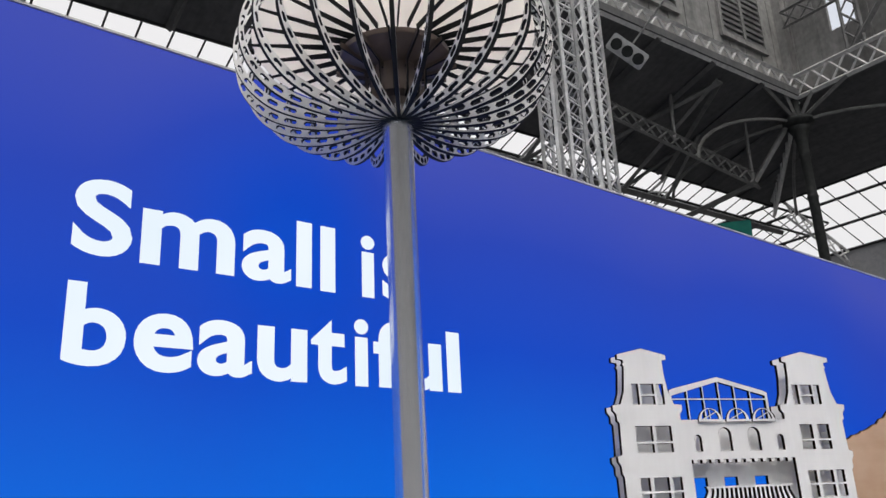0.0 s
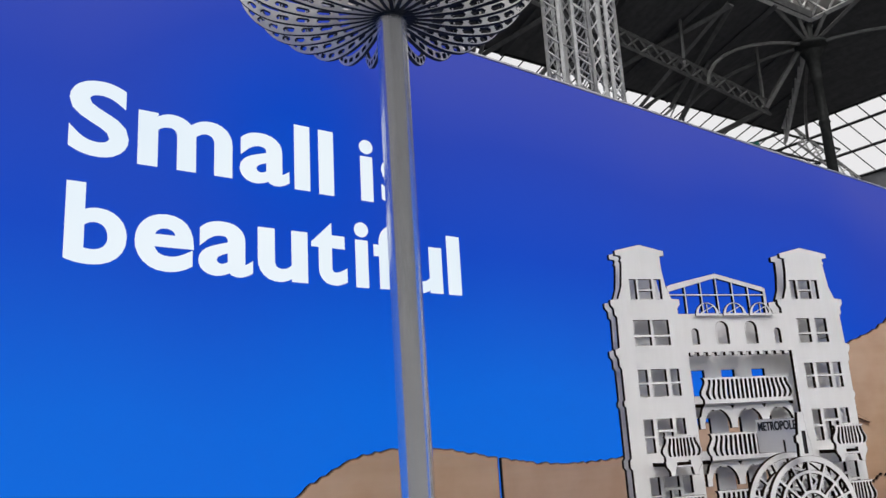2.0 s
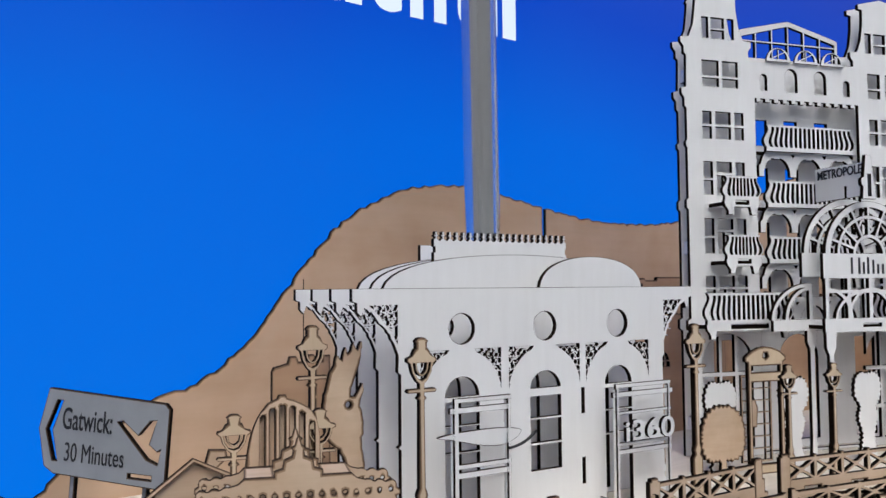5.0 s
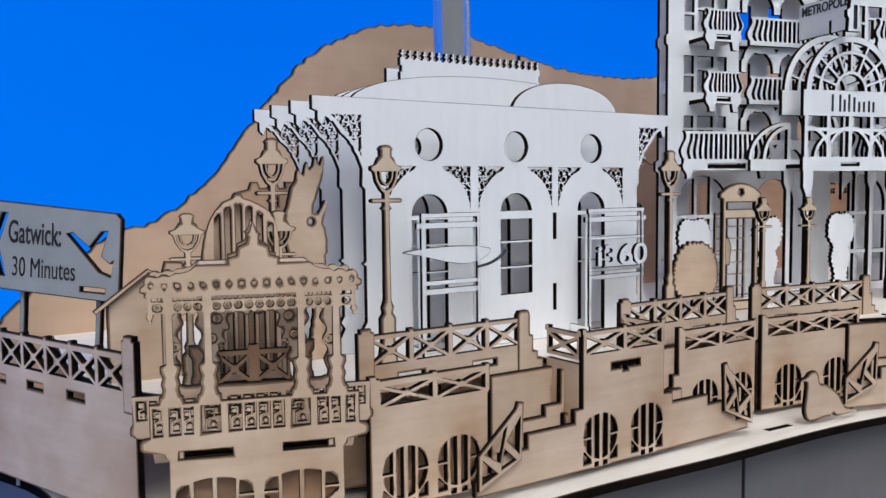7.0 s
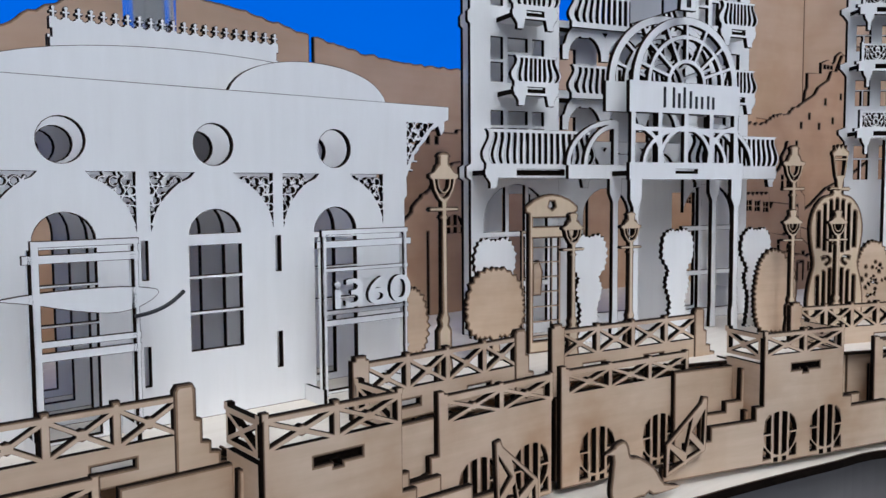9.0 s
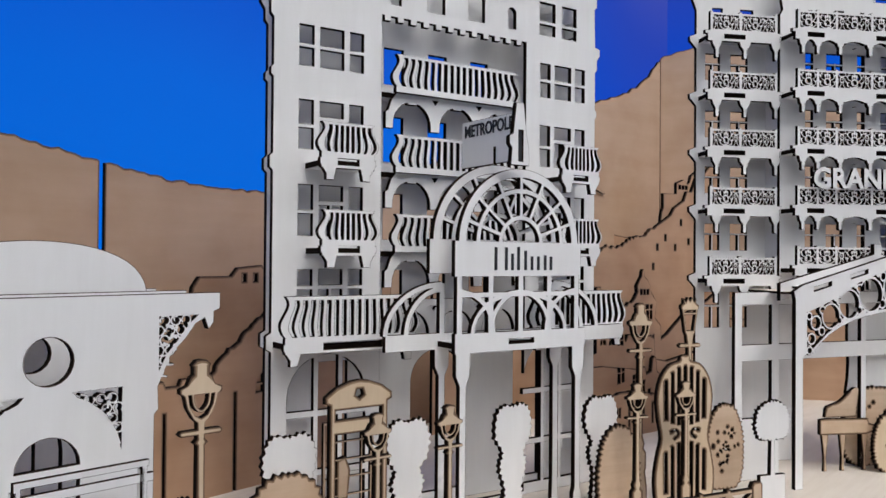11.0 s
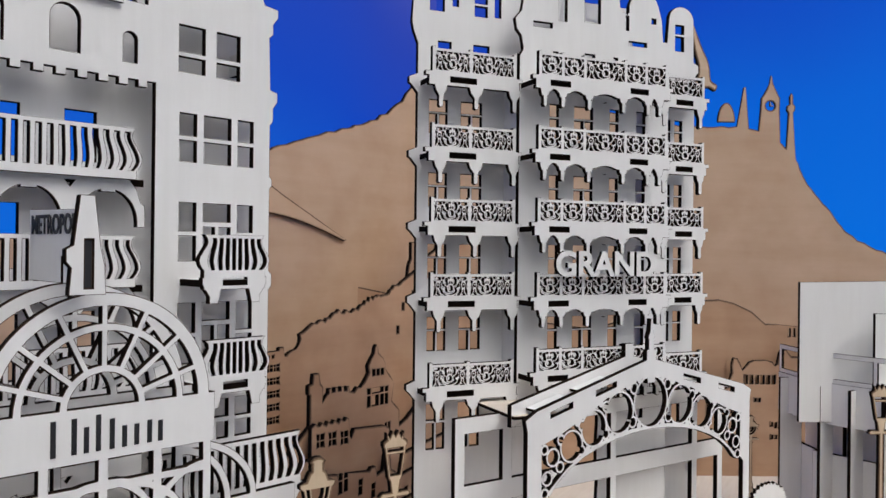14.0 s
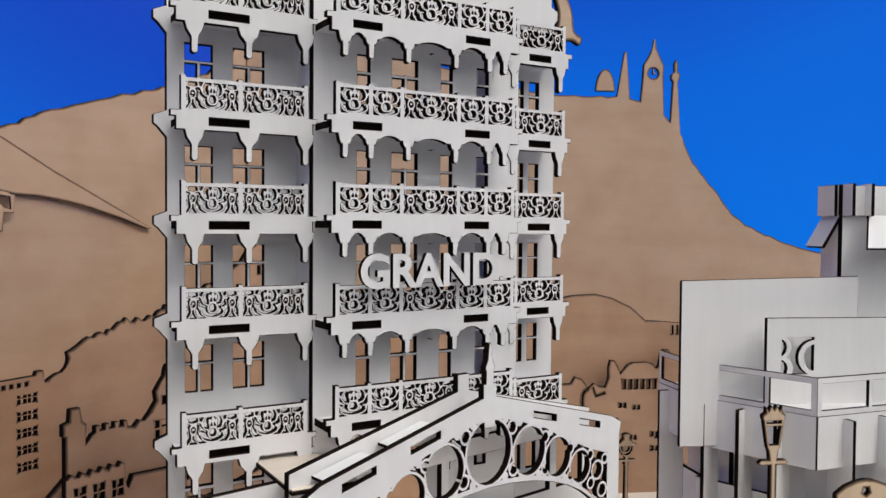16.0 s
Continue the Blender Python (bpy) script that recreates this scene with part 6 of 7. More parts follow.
def deck_rail(m, x0, x1, n, end=True):
    w = thing("promenade_railing", m, "birch plywood promenade railing with braced panels and stout end posts", "railing", "promenade railings")
    ops = [(1, R(x0 + 0.018, 1.03, x1 - 0.018, 1.066))] + rail(x0 + 0.018, x1 - 0.018, 1.064, 1.108, n)
    sheet("end_post", [(1, R(x0, 0.98, x0 + 0.024, 1.112)), (1, R(x0 + 0.004, 1.11, x0 + 0.02, 1.117))], w, 0.001, face=birch)
    sheet("stepped_post", [(1, [(x1 - 0.026, 0.93), (x1 + 0.062, 0.93), (x1 + 0.062, 0.978), (x1 + 0.034, 0.978), (x1 + 0.034, 1.032), (x1 + 0.022, 1.034), (x1 + 0.022, 1.045), (x1 + 0.012, 1.047), (x1 + 0.012, 1.057), (x1 + 0.003, 1.059), (x1 + 0.003, 1.081), (x1 - 0.003, 1.083), (x1 - 0.003, 1.112), (x1 - 0.006, 1.118), (x1 - 0.022, 1.118), (x1 - 0.026, 1.112)])], w, 0.001, face=birch)
    for i in range(2):
        ops.append((0, R(x0 + 0.06 + i * 0.12, 1.046, x0 + 0.10 + i * 0.12, 1.054)))
    sheet("rail_panel", ops, w, face=birch)
    return w


deck_rail(pose(0.85, 1.048, 0, 0, 0, -3), -0.284, 0.0, 4)
deck_rail(pose(1.2, 1.036, 0, 0, 0, -2), -0.166, 0.125, 4)
deck_rail(pose(1.378, 1.028, 0, 0, 0, -12), -0.006, 0.307, 4)
deck_rail(pose(1.83, 0.895, 0, 0, 0, -25), 0.0, 0.26, 4)
# closing wall under the deck
fascia = thing("promenade_wall", pose(0, 0, 0), "plain birch plywood wall under the promenade deck", "sea wall")
pts = deck_line[10:]
for a, c in list(zip(pts[::5], pts[5::5])):
    d = math.hypot(c[0] - a[0], c[1] - a[1])
    sheet("fascia_panel", [(1, R(0, BASE, d, 1.034))], fascia, face=birch, m=pose(a[0], a[1] + 0.02, 0, 0, 0, math.degrees(math.atan2(c[1] - a[1], c[0] - a[0]))))

# ---- pier kiosk with pierced parapet ----
PIER = pose(0.4295, 1.0685, 0, 0, 0, -21.5)
pier = thing("pier_pavilion", PIER, "birch plywood pier pavilion with pierced parapet and shaped gable", "model building")


def meander(x0, x1, z0, z1):
    ops = [(0, R(x0, z0, x1, z1))]
    n = max(1, round((x1 - x0) / 0.0155))
    p = (x1 - x0) / n
    for i in range(n):
        a, m_ = x0 + i * p, z0 + (z1 - z0) / 2
        t = z1 - z0
        ops += [(1, line([(a + p * 0.15, z1 - t * 0.12), (a + p * 0.6, z1 - t * 0.12), (a + p * 0.6, m_ + t * 0.08), (a + p * 0.2, m_), (a + p * 0.2, z0 + t * 0.12), (a + p * 0.75, z0 + t * 0.12)], 0.0026)), (1, circ(a + p * 0.55, m_ - t * 0.2, 0.0035, 8)), (1, R(a + p - 0.0016, z0, a + p + 0.0016, z1)), (1, circ(a + p * 0.35, m_ + t * 0.25, 0.0028, 6))]
    return ops


def both(half):
    """A loop from its right half, given from the bottom up."""
    return half + [(-x, z) for x, z in reversed(half) if x]


def kiosk_gable():
    """Cornice and stepped gable with a finial; scalloped over the outer columns, pierced by a row of small holes."""
    ops = [(1, both([(0.0, 1.184), (0.112, 1.184), (0.112, 1.188), (0.116, 1.190), (0.116, 1.195), (0.112, 1.198), (0.108, 1.204), (0.085, 1.206), (0.066, 1.211), (0.060, 1.217), (0.027, 1.217), (0.0275, 1.223), (0.018, 1.226), (0.0165, 1.235), (0.0075, 1.239), (0.0062, 1.245), (0.0085, 1.248), (0.0042, 1.251), (0.0026, 1.257), (0.0, 1.262)]))]
    for k in range(4):
        for s_ in (-1, 1):
            ops.append((1, circ(s_ * (0.105 - k * 0.0131), 1.200 + k * 0.001, 0.0072, 10)))
    for k in range(17):
        ops.append((0, circ((k - 8) * 0.0131, 1.1955, 0.0026, 8)))
    return ops


def fringe(a, b2, z0=1.167, z1=1.185):
    """A fretted band of rings and petals hung between two columns."""
    ops = [(1, R(a - 0.002, z0, b2 + 0.002, z1))]
    n = max(1, round((b2 - a) / 0.0115))
    p = (b2 - a) / n
    for i in range(n):
        x = a + (i + 0.5) * p
        ops += [(0, circ(x, z0 + 0.006, p * 0.36, 8, 0.0042)), (1, circ(x, z0 + 0.0055, p * 0.15, 6)), (0, R(x - p * 0.42, z1 - 0.0052, x - p * 0.06, z1 - 0.0015)), (0, R(x + p * 0.06, z1 - 0.0052, x + p * 0.42, z1 - 0.0015)), (1, circ(x - p / 2, z0, 0.0028, 6))]
    return ops


def kiosk_arch(c):
    """A flattened round opening with three upright bars and a cross-piece, its lights running down to the board."""
    ops = [(0, circ(c, 0.966, 0.041, 28, 0.0215))]
    for s_ in (-1, 1):
        ops += [(0, R(c + s_ * 0.0125 - 0.0085, BASE, c + s_ * 0.0125 + 0.0085, 0.962)), (0, [(c + s_ * 0.026, BASE), (c + s_ * 0.038, BASE), (c + s_ * 0.038, 0.940), (c + s_ * 0.026, 0.934)])]
        ops += [(1, R(c + s_ * 0.0235 - 0.0022, BASE, c + s_ * 0.0235 + 0.0022, 0.987)), (1, R(c + s_ * 0.032 - 0.0095, 0.9645, c + s_ * 0.032 + 0.0095, 0.9672))]
    return ops + [(1, R(c - 0.0028, BASE, c + 0.0028, 0.989)), (1, line(arc(c, 0.966, 0.0405, 200, 252, 6, 0.0212), 0.003)), (1, line(arc(c, 0.966, 0.0405, 288, 340, 6, 0.0212), 0.003))]


ops = [(1, both([(0.0, BASE - 0.008), (0.0925, BASE - 0.008), (0.0925, 1.010), (0.0965, 1.013), (0.0965, 1.018), (0.118, 1.020), (0.1215, 1.024), (0.1215, 1.031), (0.118, 1.035), (0.111, 1.036), (0.111, 1.071), (0.0, 1.071)]))]
for a, b2 in ((-0.107, -0.096), (-0.091, -0.065), (-0.058, -0.037), (-0.030, 0.030), (0.037, 0.058), (0.065, 0.091), (0.096, 0.107)):
    ops += meander(a, b2, 1.037, 1.0665)
ops += [(0, R(-0.083, 1.0105, -0.027, 1.0195)), (0, R(0.026, 1.0105, 0.082, 1.0195))] + kiosk_arch(-0.047) + kiosk_arch(0.0455)
ops += kiosk_gable()
for x in (-0.0885, -0.0495, 0.0485, 0.0865):
    ops.append((1, both([(0.0, 1.069), (0.0125, 1.069), (0.0125, 1.078), (0.0098, 1.080), (0.0085, 1.086), (0.0100, 1.092), (0.0082, 1.099), (0.0105, 1.105), (0.0105, 1.111), (0.0042, 1.113), (0.0034, 1.187), (0.0, 1.187)])))
    ops[-1] = (1, [(px + x, pz) for px, pz in ops[-1][1]])
for a, b2 in ((-0.106, -0.093), (-0.084, -0.054), (-0.045, 0.044), (0.053, 0.082), (0.091, 0.105)):
    ops += fringe(a, b2)
for s_ in (-1, 1):
    ops += [(1, R(s_ * 0.1068 - 0.0016, 1.164, s_ * 0.1068 + 0.0016, 1.186)), (1, circ(s_ * 0.1068, 1.164, 0.0038, 8)), (1, circ(s_ * 0.1068, 1.1585, 0.0022, 6))]
sheet("front_screen", ops, pier, 0.08, 0.006, face=birch)
for x0, x1 in ((-0.083, -0.077), (0.075, 0.082)):
    sheet("slot_tab", [(1, R(x0, 1.0105, x1, 1.0195))], pier, 0.078, 0.006, face=birch)
sheet("backing_panel", [(1, R(-0.088, BASE - 0.008, 0.088, 1.008))], pier, 0.062, face=town_wood)
# the rear screen repeats the gable, with leafy cut-outs in place of columns
ops = [(1, both([(0.0, 0.99), (0.112, 0.99), (0.117, 1.018), (0.130, 1.019), (0.137, 1.024), (0.137, 1.031), (0.134, 1.036), (0.134, 1.067), (0.0, 1.067)])), (1, R(-0.100, 1.06, 0.100, 1.19))] + kiosk_gable()
for a, b2 in ((-0.129, -0.105), (-0.098, -0.062), (-0.054, -0.036), (-0.030, 0.030), (0.036, 0.054), (0.062, 0.098), (0.105, 0.129)):
    ops += meander(a, b2, 1.040, 1.0615)
wave = [(0.042, 1.075), (0.044, 1.092), (0.036, 1.102), (0.041, 1.113), (0.031, 1.121), (0.034, 1.133), (0.026, 1.139), (0.029, 1.151), (0.018, 1.157), (0.006, 1.153), (0.0, 1.158)]
ops.append((0, both([(0.0, 1.075)] + smooth(wave, 3))))
for c in (-0.070, 0.070):
    ops.append((0, smooth([(c - 0.013, 1.078), (c - 0.010, 1.098), (c - 0.015, 1.110), (c - 0.009, 1.121), (c - 0.013, 1.134), (c - 0.006, 1.146), (c - 0.009, 1.158), (c + 0.009, 1.158), (c + 0.005, 1.145), (c + 0.013, 1.133), (c + 0.008, 1.120), (c + 0.014, 1.108), (c + 0.009, 1.096), (c + 0.013, 1.078)], 3, True)))
for x, z in ((-0.040, 1.150), (-0.046, 1.128), (-0.034, 1.118), (0.040, 1.150), (0.046, 1.128), (0.034, 1.118), (0.018, 1.165), (-0.018, 1.165), (-0.086, 1.120), (0.086, 1.120), (-0.056, 1.165), (0.056, 1.165)):
    ops += [(0, circ(x, z, 0.0052, 7)), (1, circ(x, z, 0.0018, 6))]
sheet("rear_screen", ops, pier, 0.02, 0.006, face=birch)
hub_rail = rail(-0.042, -0.002, 1.067, 1.109, 1, 0.006) + rail(0.002, 0.042, 1.067, 1.109, 1, 0.006) + [(1, both([(0.0, 1.063), (0.007, 1.063), (0.007, 1.070), (0.005, 1.074), (0.005, 1.106), (0.007, 1.110), (0.0055, 1.115), (0.0, 1.115)]))]
for x in (-0.062, 0.060):
    hub_rail += [(1, [(x + dx, z) for dx, z in both([(0.0, 1.04), (0.0095, 1.04), (0.0095, 1.078), (0.0075, 1.082), (0.0075, 1.100), (0.0110, 1.106), (0.0110, 1.117), (0.0, 1.117)])])]
# browner wood puts the shade within the kiosk into the railing's colour
sheet("inner_railing", hub_rail, pier, 0.0, 0.009, face=town_wood)
sheet("floor_panel", [(1, R(-0.110, -0.072, 0.110, -0.021))], pier, flat=True, thick=0.005, face=birch, m=pose(0, 0, 1.036))
for x0, x1 in ((-0.060, -0.027), (0.027, 0.060)):
    sheet("roof_panel", [(1, R(x0, -0.073, x1, -0.021))], pier, flat=True, thick=0.005, face=birch, m=pose(0, 0, 1.2165))
for x in (-0.0925, 0.0865):
    sheet("side_wall", [(1, R(-0.073, BASE - 0.008, 0.04, 1.03))], pier, thick=0.006, face=birch, m=pose(x, 0, 0, 0, 0, 90) @ pose(0, -0.006, 0))
# flank of the pier running back
flank = thing("pier_flank", pose(0.318, 1.158, 0, 0, 0, 107.5), "birch plywood flank wall with braced railing", "sea wall")
sheet("wall_panel", [(1, R(0, BASE, 0.62, 1.052))] + rail(0.0, 0.60, 1.050, 1.102, 10, 0.008) + [(0, R(0.07 + i * 0.1, 1.030, 0.11 + i * 0.1, 1.040)) for i in range(5)], flank, face=birch, m=pose(0, 0, 0, 0, 0, 180) @ pose(-0.62, 0, 0))
sheet("end_post", [(1, R(0.596, 1.03, 0.622, 1.118)), (1, R(0.600, 1.116, 0.618, 1.124))], flank, face=birch, m=pose(0, 0, 0, 0, 0, 180) @ pose(-0.62, -0.001, 0))
shed = thing("striped_dome", pose(0.438, 1.129, 0, 0, 0, -8), "birch plywood striped dome cut-out with long slits", "dome")
ops = [(1, [(-0.046, 1.04), (0.054, 1.04), (0.054, 1.20)] + smooth([(0.053, 1.235), (0.048, 1.258), (0.037, 1.273), (0.018, 1.283)], 3) + [(0.009, 1.286), (0.007, 1.291), (-0.002, 1.291), (-0.004, 1.286)] + smooth([(-0.016, 1.281), (-0.030, 1.262), (-0.040, 1.234), (-0.045, 1.198)], 3))]
for k, z in enumerate((1.267, 1.274, 1.277, 1.275, 1.267, 1.254)):
    ops.append((0, arch(-0.0235 + k * 0.0132 - 0.0036, 1.07, -0.0235 + k * 0.0132 + 0.0036, z)))
sheet("dome_panel", ops, shed, thick=0.006, face=birch)
sheet("backing_panel", [(1, [(-0.042, 1.04), (0.051, 1.04), (0.051, 1.20), (0.044, 1.256), (0.012, 1.281), (-0.006, 1.281), (-0.030, 1.254), (-0.042, 1.20)])], shed, -0.010, 0.006, face=birch)
gab = thing("gabled_shed", pose(0.35, 1.30, 0, 0, 0, -8), "birch plywood gabled house cut-out", "house")
sheet("house_panel", [(1, [(-0.024, 1.03), (0.072, 1.03), (0.072, 1.166), (0.062, 1.172), (0.078, 1.186), (0.076, 1.198), (0.052, 1.200), (0.046, 1.178), (0.029, 1.187), (-0.024, 1.147)])], gab, face=birch)
sheet("roof_panel", [(1, line([(-0.040, 1.137), (0.029, 1.189), (0.080, 1.163)], 0.006))], gab, 0.008, 0.006, face=birch)
tower = thing("castle_tower", pose(0.61, 1.47, 0, 0, 0, -8), "brown birch plywood battlemented tower cut-out", "tower")
sheet("tower_panel", [(1, [(-0.036, 1.03), (0.07, 1.03), (0.07, 1.31), (0.055, 1.31), (0.055, 1.30), (0.045, 1.30), (0.04, 1.312), (0.03, 1.312), (0.025, 1.30), (0.012, 1.30), (0.008, 1.31), (-0.004, 1.31), (-0.008, 1.298), (-0.032, 1.292), (-0.036, 1.285)]), (0, R(-0.028, 1.222, -0.014, 1.236))] + [(0, R(0.032, 1.19 + i * 0.026, 0.042, 1.206 + i * 0.026)) for i in range(4)], tower, face=town_wood)
fig = thing("ornamental_cutout", pose(0.605, 1.27, 0, 0, 0, -6), "plain wavy birch plywood cut-out beside the pavilion", "cut-out")
sheet("panel", [(1, ragged(smooth([(0.0, 1.04), (0.008, 1.12), (-0.004, 1.175), (-0.030, 1.20), (-0.034, 1.25), (-0.026, 1.29), (-0.016, 1.31), (-0.012, 1.325), (-0.004, 1.318), (0.002, 1.336), (0.008, 1.326), (0.016, 1.344), (0.022, 1.332), (0.03, 1.345), (0.026, 1.31), (0.014, 1.28), (0.012, 1.262), (0.022, 1.262), (0.030, 1.28), (0.034, 1.27), (0.028, 1.245), (0.034, 1.22), (0.030, 1.18), (0.040, 1.12), (0.045, 1.04)], 3, True), 0.006, 0.0016, 7)), (0, circ(0.008, 1.248, 0.005, 8))], fig, face=birch)

# direction sign on two posts
SIGN = pose(0.349, 1.325, 0.0477, 0, 0, -46) @ Matrix.Scale(0.97, 4) @ pose(0, 0, 1.25, 0, 4.5, 0) @ pose(0, 0, -1.25)
sign = thing("direction_sign", SIGN, "grey road sign with black words, arrow and aeroplane cut-outs", "sign")
sheet("sign_board", [(1, [(-0.192, 1.145), (-0.175, 1.135), (0.0, 1.13), (0.008, 1.138), (0.008, 1.248), (0.0, 1.256), (-0.192, 1.262), (-0.205, 1.20)]), (0, [(-0.178, 1.155), (-0.170, 1.155), (-0.182, 1.20), (-0.167, 1.245), (-0.176, 1.245), (-0.192, 1.20)]),
                     (0, [(-0.075, 1.222), (-0.066, 1.224), (-0.040, 1.205), (-0.022, 1.228), (-0.012, 1.230), (-0.022, 1.194), (-0.008, 1.184), (-0.002, 1.19), (-0.006, 1.166), (-0.024, 1.172)]), (0, R(-0.052, 1.142, -0.014, 1.149))], sign, thick=0.009, face=grey_sign)
sign_face = bpy.data.objects["sign_board"]
letters("sign_words", "Gatwick:", (-0.165, 1.203, -0.083, 1.236), sign_face, ink, 0.0003, 0.0006, 0.009)
letters("sign_words", "30 Minutes", (-0.158, 1.156, -0.060, 1.184), sign_face, ink, 0.0003, 0.0006, 0.0)
for x in (-0.15, -0.03):
    sheet("sign_post", [(1, R(-0.004, 0.842, 0.004, 1.135))], sign, m=pose(x, 0.012, 0), face=grey_sign)

# ---- steel tower with its petal crown ----
TOWER = pose(0.950, 1.362, 1.5, -0.25, -0.42, 0) @ pose(0, 0, -1.5)
spire = thing("observation_tower", TOWER, "brushed steel pole carrying a crown of laser-cut steel petals", "tower")
bm = bmesh.new()
prof = [(0.0335, 1.04), (0.0335, 2.585), (0.0350, 2.588), (0.0350, 2.604), (0.031, 2.608), (0.030, 2.66)]
ringv = []
for r_, z in prof:
    ringv.append([bm.verts.new((r_ * math.cos(2 * math.pi * i / 40), r_ * math.sin(2 * math.pi * i / 40), z)) for i in range(40)])
for a, c in zip(ringv, ringv[1:]):
    for i in range(40):
        bm.faces.new((a[i], a[(i + 1) % 40], c[(i + 1) % 40], c[i]))
mesh_of("pole", bm, steel, spire, pose(0, 0, 0), smooth_faces=True)


def petal():
    """One crown petal: a slotted band that swings out from the pole and curls back to the hub."""
    outer = smooth([(0.028, 2.606), (0.09, 2.597), (0.18, 2.596), (0.27, 2.618), (0.33, 2.665), (0.36, 2.73), (0.357, 2.81), (0.32, 2.885), (0.255, 2.93), (0.18, 2.93), (0.115, 2.89)], 6)
    band, k = 0.0235, len(outer)
    innr = []
    for i, p in enumerate(outer):
        a, c = outer[max(i - 1, 0)], outer[min(i + 1, k - 1)]
        dx, dz = c[0] - a[0], c[1] - a[1]
        d = math.hypot(dx, dz)
        w = band * (0.35 + 0.65 * math.sin(math.pi * min(1, (i + 3) / (k * 0.62))) if i < k * 0.55 else 0.62)
        w = max(w, 0.011)
        innr.append((p[0] - dz / d * w, p[1] + dx / d * w))
    ops = [(1, outer + innr[::-1])]
    for i in range(6, k - 4, 3):
        rim_a, rim_b = [], []
        for j, t in ((0, 0.5), (0.25, 0.28), (1.75, 0.26), (2.05, 0.5)):
            i0, f = i + int(j), j - int(j)
            p = [outer[i0][q] + (outer[i0 + 1][q] - outer[i0][q]) * f for q in (0, 1)]
            r2 = [innr[i0][q] + (innr[i0 + 1][q] - innr[i0][q]) * f for q in (0, 1)]
            rim_a.append((p[0] + (r2[0] - p[0]) * t, p[1] + (r2[1] - p[1]) * t))
            rim_b.append((p[0] + (r2[0] - p[0]) * (1 - t), p[1] + (r2[1] - p[1]) * (1 - t)))
        ops.append((0, rim_a + rim_b[::-1][1:-1]))
    return ops


one = None
for i in range(28):
    m = pose(0, 0, 0, 0, 0, 360 * i / 28 + 4)
    if one is None:
        one = sheet("petal", petal(), spire, thick=0.009, face=laser_steel, edge=black_iron, m=m)
    else:
        again(one, spire, m)
hub = [(0.030, 2.64), (0.034, 2.66), (0.058, 2.665), (0.058, 2.735), (0.112, 2.752), (0.128, 2.762), (0.128, 2.775), (0.06, 2.785)]
bm = bmesh.new()
ringv = [[bm.verts.new((r_ * math.cos(2 * math.pi * i / 32), r_ * math.sin(2 * math.pi * i / 32), z)) for i in range(32)] for r_, z in hub]
for a, c in zip(ringv, ringv[1:]):
    for i in range(32):
        bm.faces.new((a[i], a[(i + 1) % 32], c[(i + 1) % 32], c[i]))
bm.faces.new(ringv[-1])
mesh_of("hub", bm, hub_brown, spire, pose(0, 0, 0))
arm = None
for i in range(14):
    m = pose(0, 0, 0, 0, 0, 360 * i / 14)
    if arm is None:
        arm = sheet("hub_bracket", [(1, [(0.05, 2.65), (0.068, 2.66), (0.073, 2.73), (0.145, 2.755), (0.145, 2.768), (0.05, 2.76)]), (0, R(0.055, 2.68, 0.066, 2.72))], spire, thick=0.004, face=hub_brown, edge=black_iron, m=m)
        spoke = sheet("spoke", [(1, [(0.11, 2.81), (0.33, 2.905), (0.33, 2.909), (0.11, 2.815)])], spire, thick=0.002, face=black_iron, edge=black_iron, m=pose(0, 0, 0, 0, 0, 360 * i / 14 + 12))
    else:
        again(arm, spire, m)
        again(spoke, spire, pose(0, 0, 0, 0, 0, 360 * i / 14 + 12))


disc = [(1, circ(0, 0, 0.325, 48)), (0, circ(0, 0, 0.05, 32))]
sheet("pod_disc", disc, spire, thick=0.004, face=frosted, edge=frosted, flat=True, m=pose(0, 0, 2.812), label="cream frosted disc inside the crown")
rib = None
for i in range(28):
    m = pose(0, 0, 0, 0, 0, 360 * i / 28 + 9)
    if rib is None:
        rib = sheet("disc_rib", [(1, [(0.10, 2.790), (0.30, 2.800), (0.345, 2.802), (0.345, 2.807), (0.10, 2.807)])], spire, thick=0.003, face=black_iron, edge=black_iron, m=m)
    else:
        again(rib, spire, m)


# ---- street lamps ----
def lamp_ops(h):
    """A cast street lamp in outline: swelling foot, ladder bar, tulip lantern and stepped cap. Its foot is at z = 0."""
    k = h / 0.315
    half = [(0.014, 0.0), (0.014, 0.02), (0.010, 0.045), (0.012, 0.05), (0.012, 0.075), (0.007, 0.082), (0.009, 0.09), (0.005, 0.10), (0.0042, 0.225), (0.008, 0.228), (0.0042, 0.232), (0.0042, 0.236), (0.022, 0.236), (0.025, 0.239), (0.022, 0.242), (0.0042, 0.242), (0.0042, 0.249), (0.009, 0.253), (0.016, 0.265), (0.019, 0.278), (0.024, 0.281), (0.024, 0.286), (0.016, 0.289), (0.012, 0.298), (0.009, 0.30), (0.009, 0.308), (0.011, 0.31), (0.006, 0.315), (0.0, 0.316)]
    ops = [(1, [(x, z) for x, z in half] + [(-x, z) for x, z in reversed(half)])]
    ops.append((0, [(-0.015, 0.279), (0.015, 0.279), (0.013, 0.268), (0.007, 0.257), (0.0, 0.254), (-0.007, 0.257), (-0.013, 0.268)]))
    ops.append((1, line(smooth([(-0.010, 0.281), (-0.008, 0.268), (0.0, 0.261), (0.008, 0.268), (0.010, 0.281)], 3), 0.0032)))
    return [(s, [(x * (0.55 + 0.45 * k), z * k) for x, z in p]) for s, p in ops]


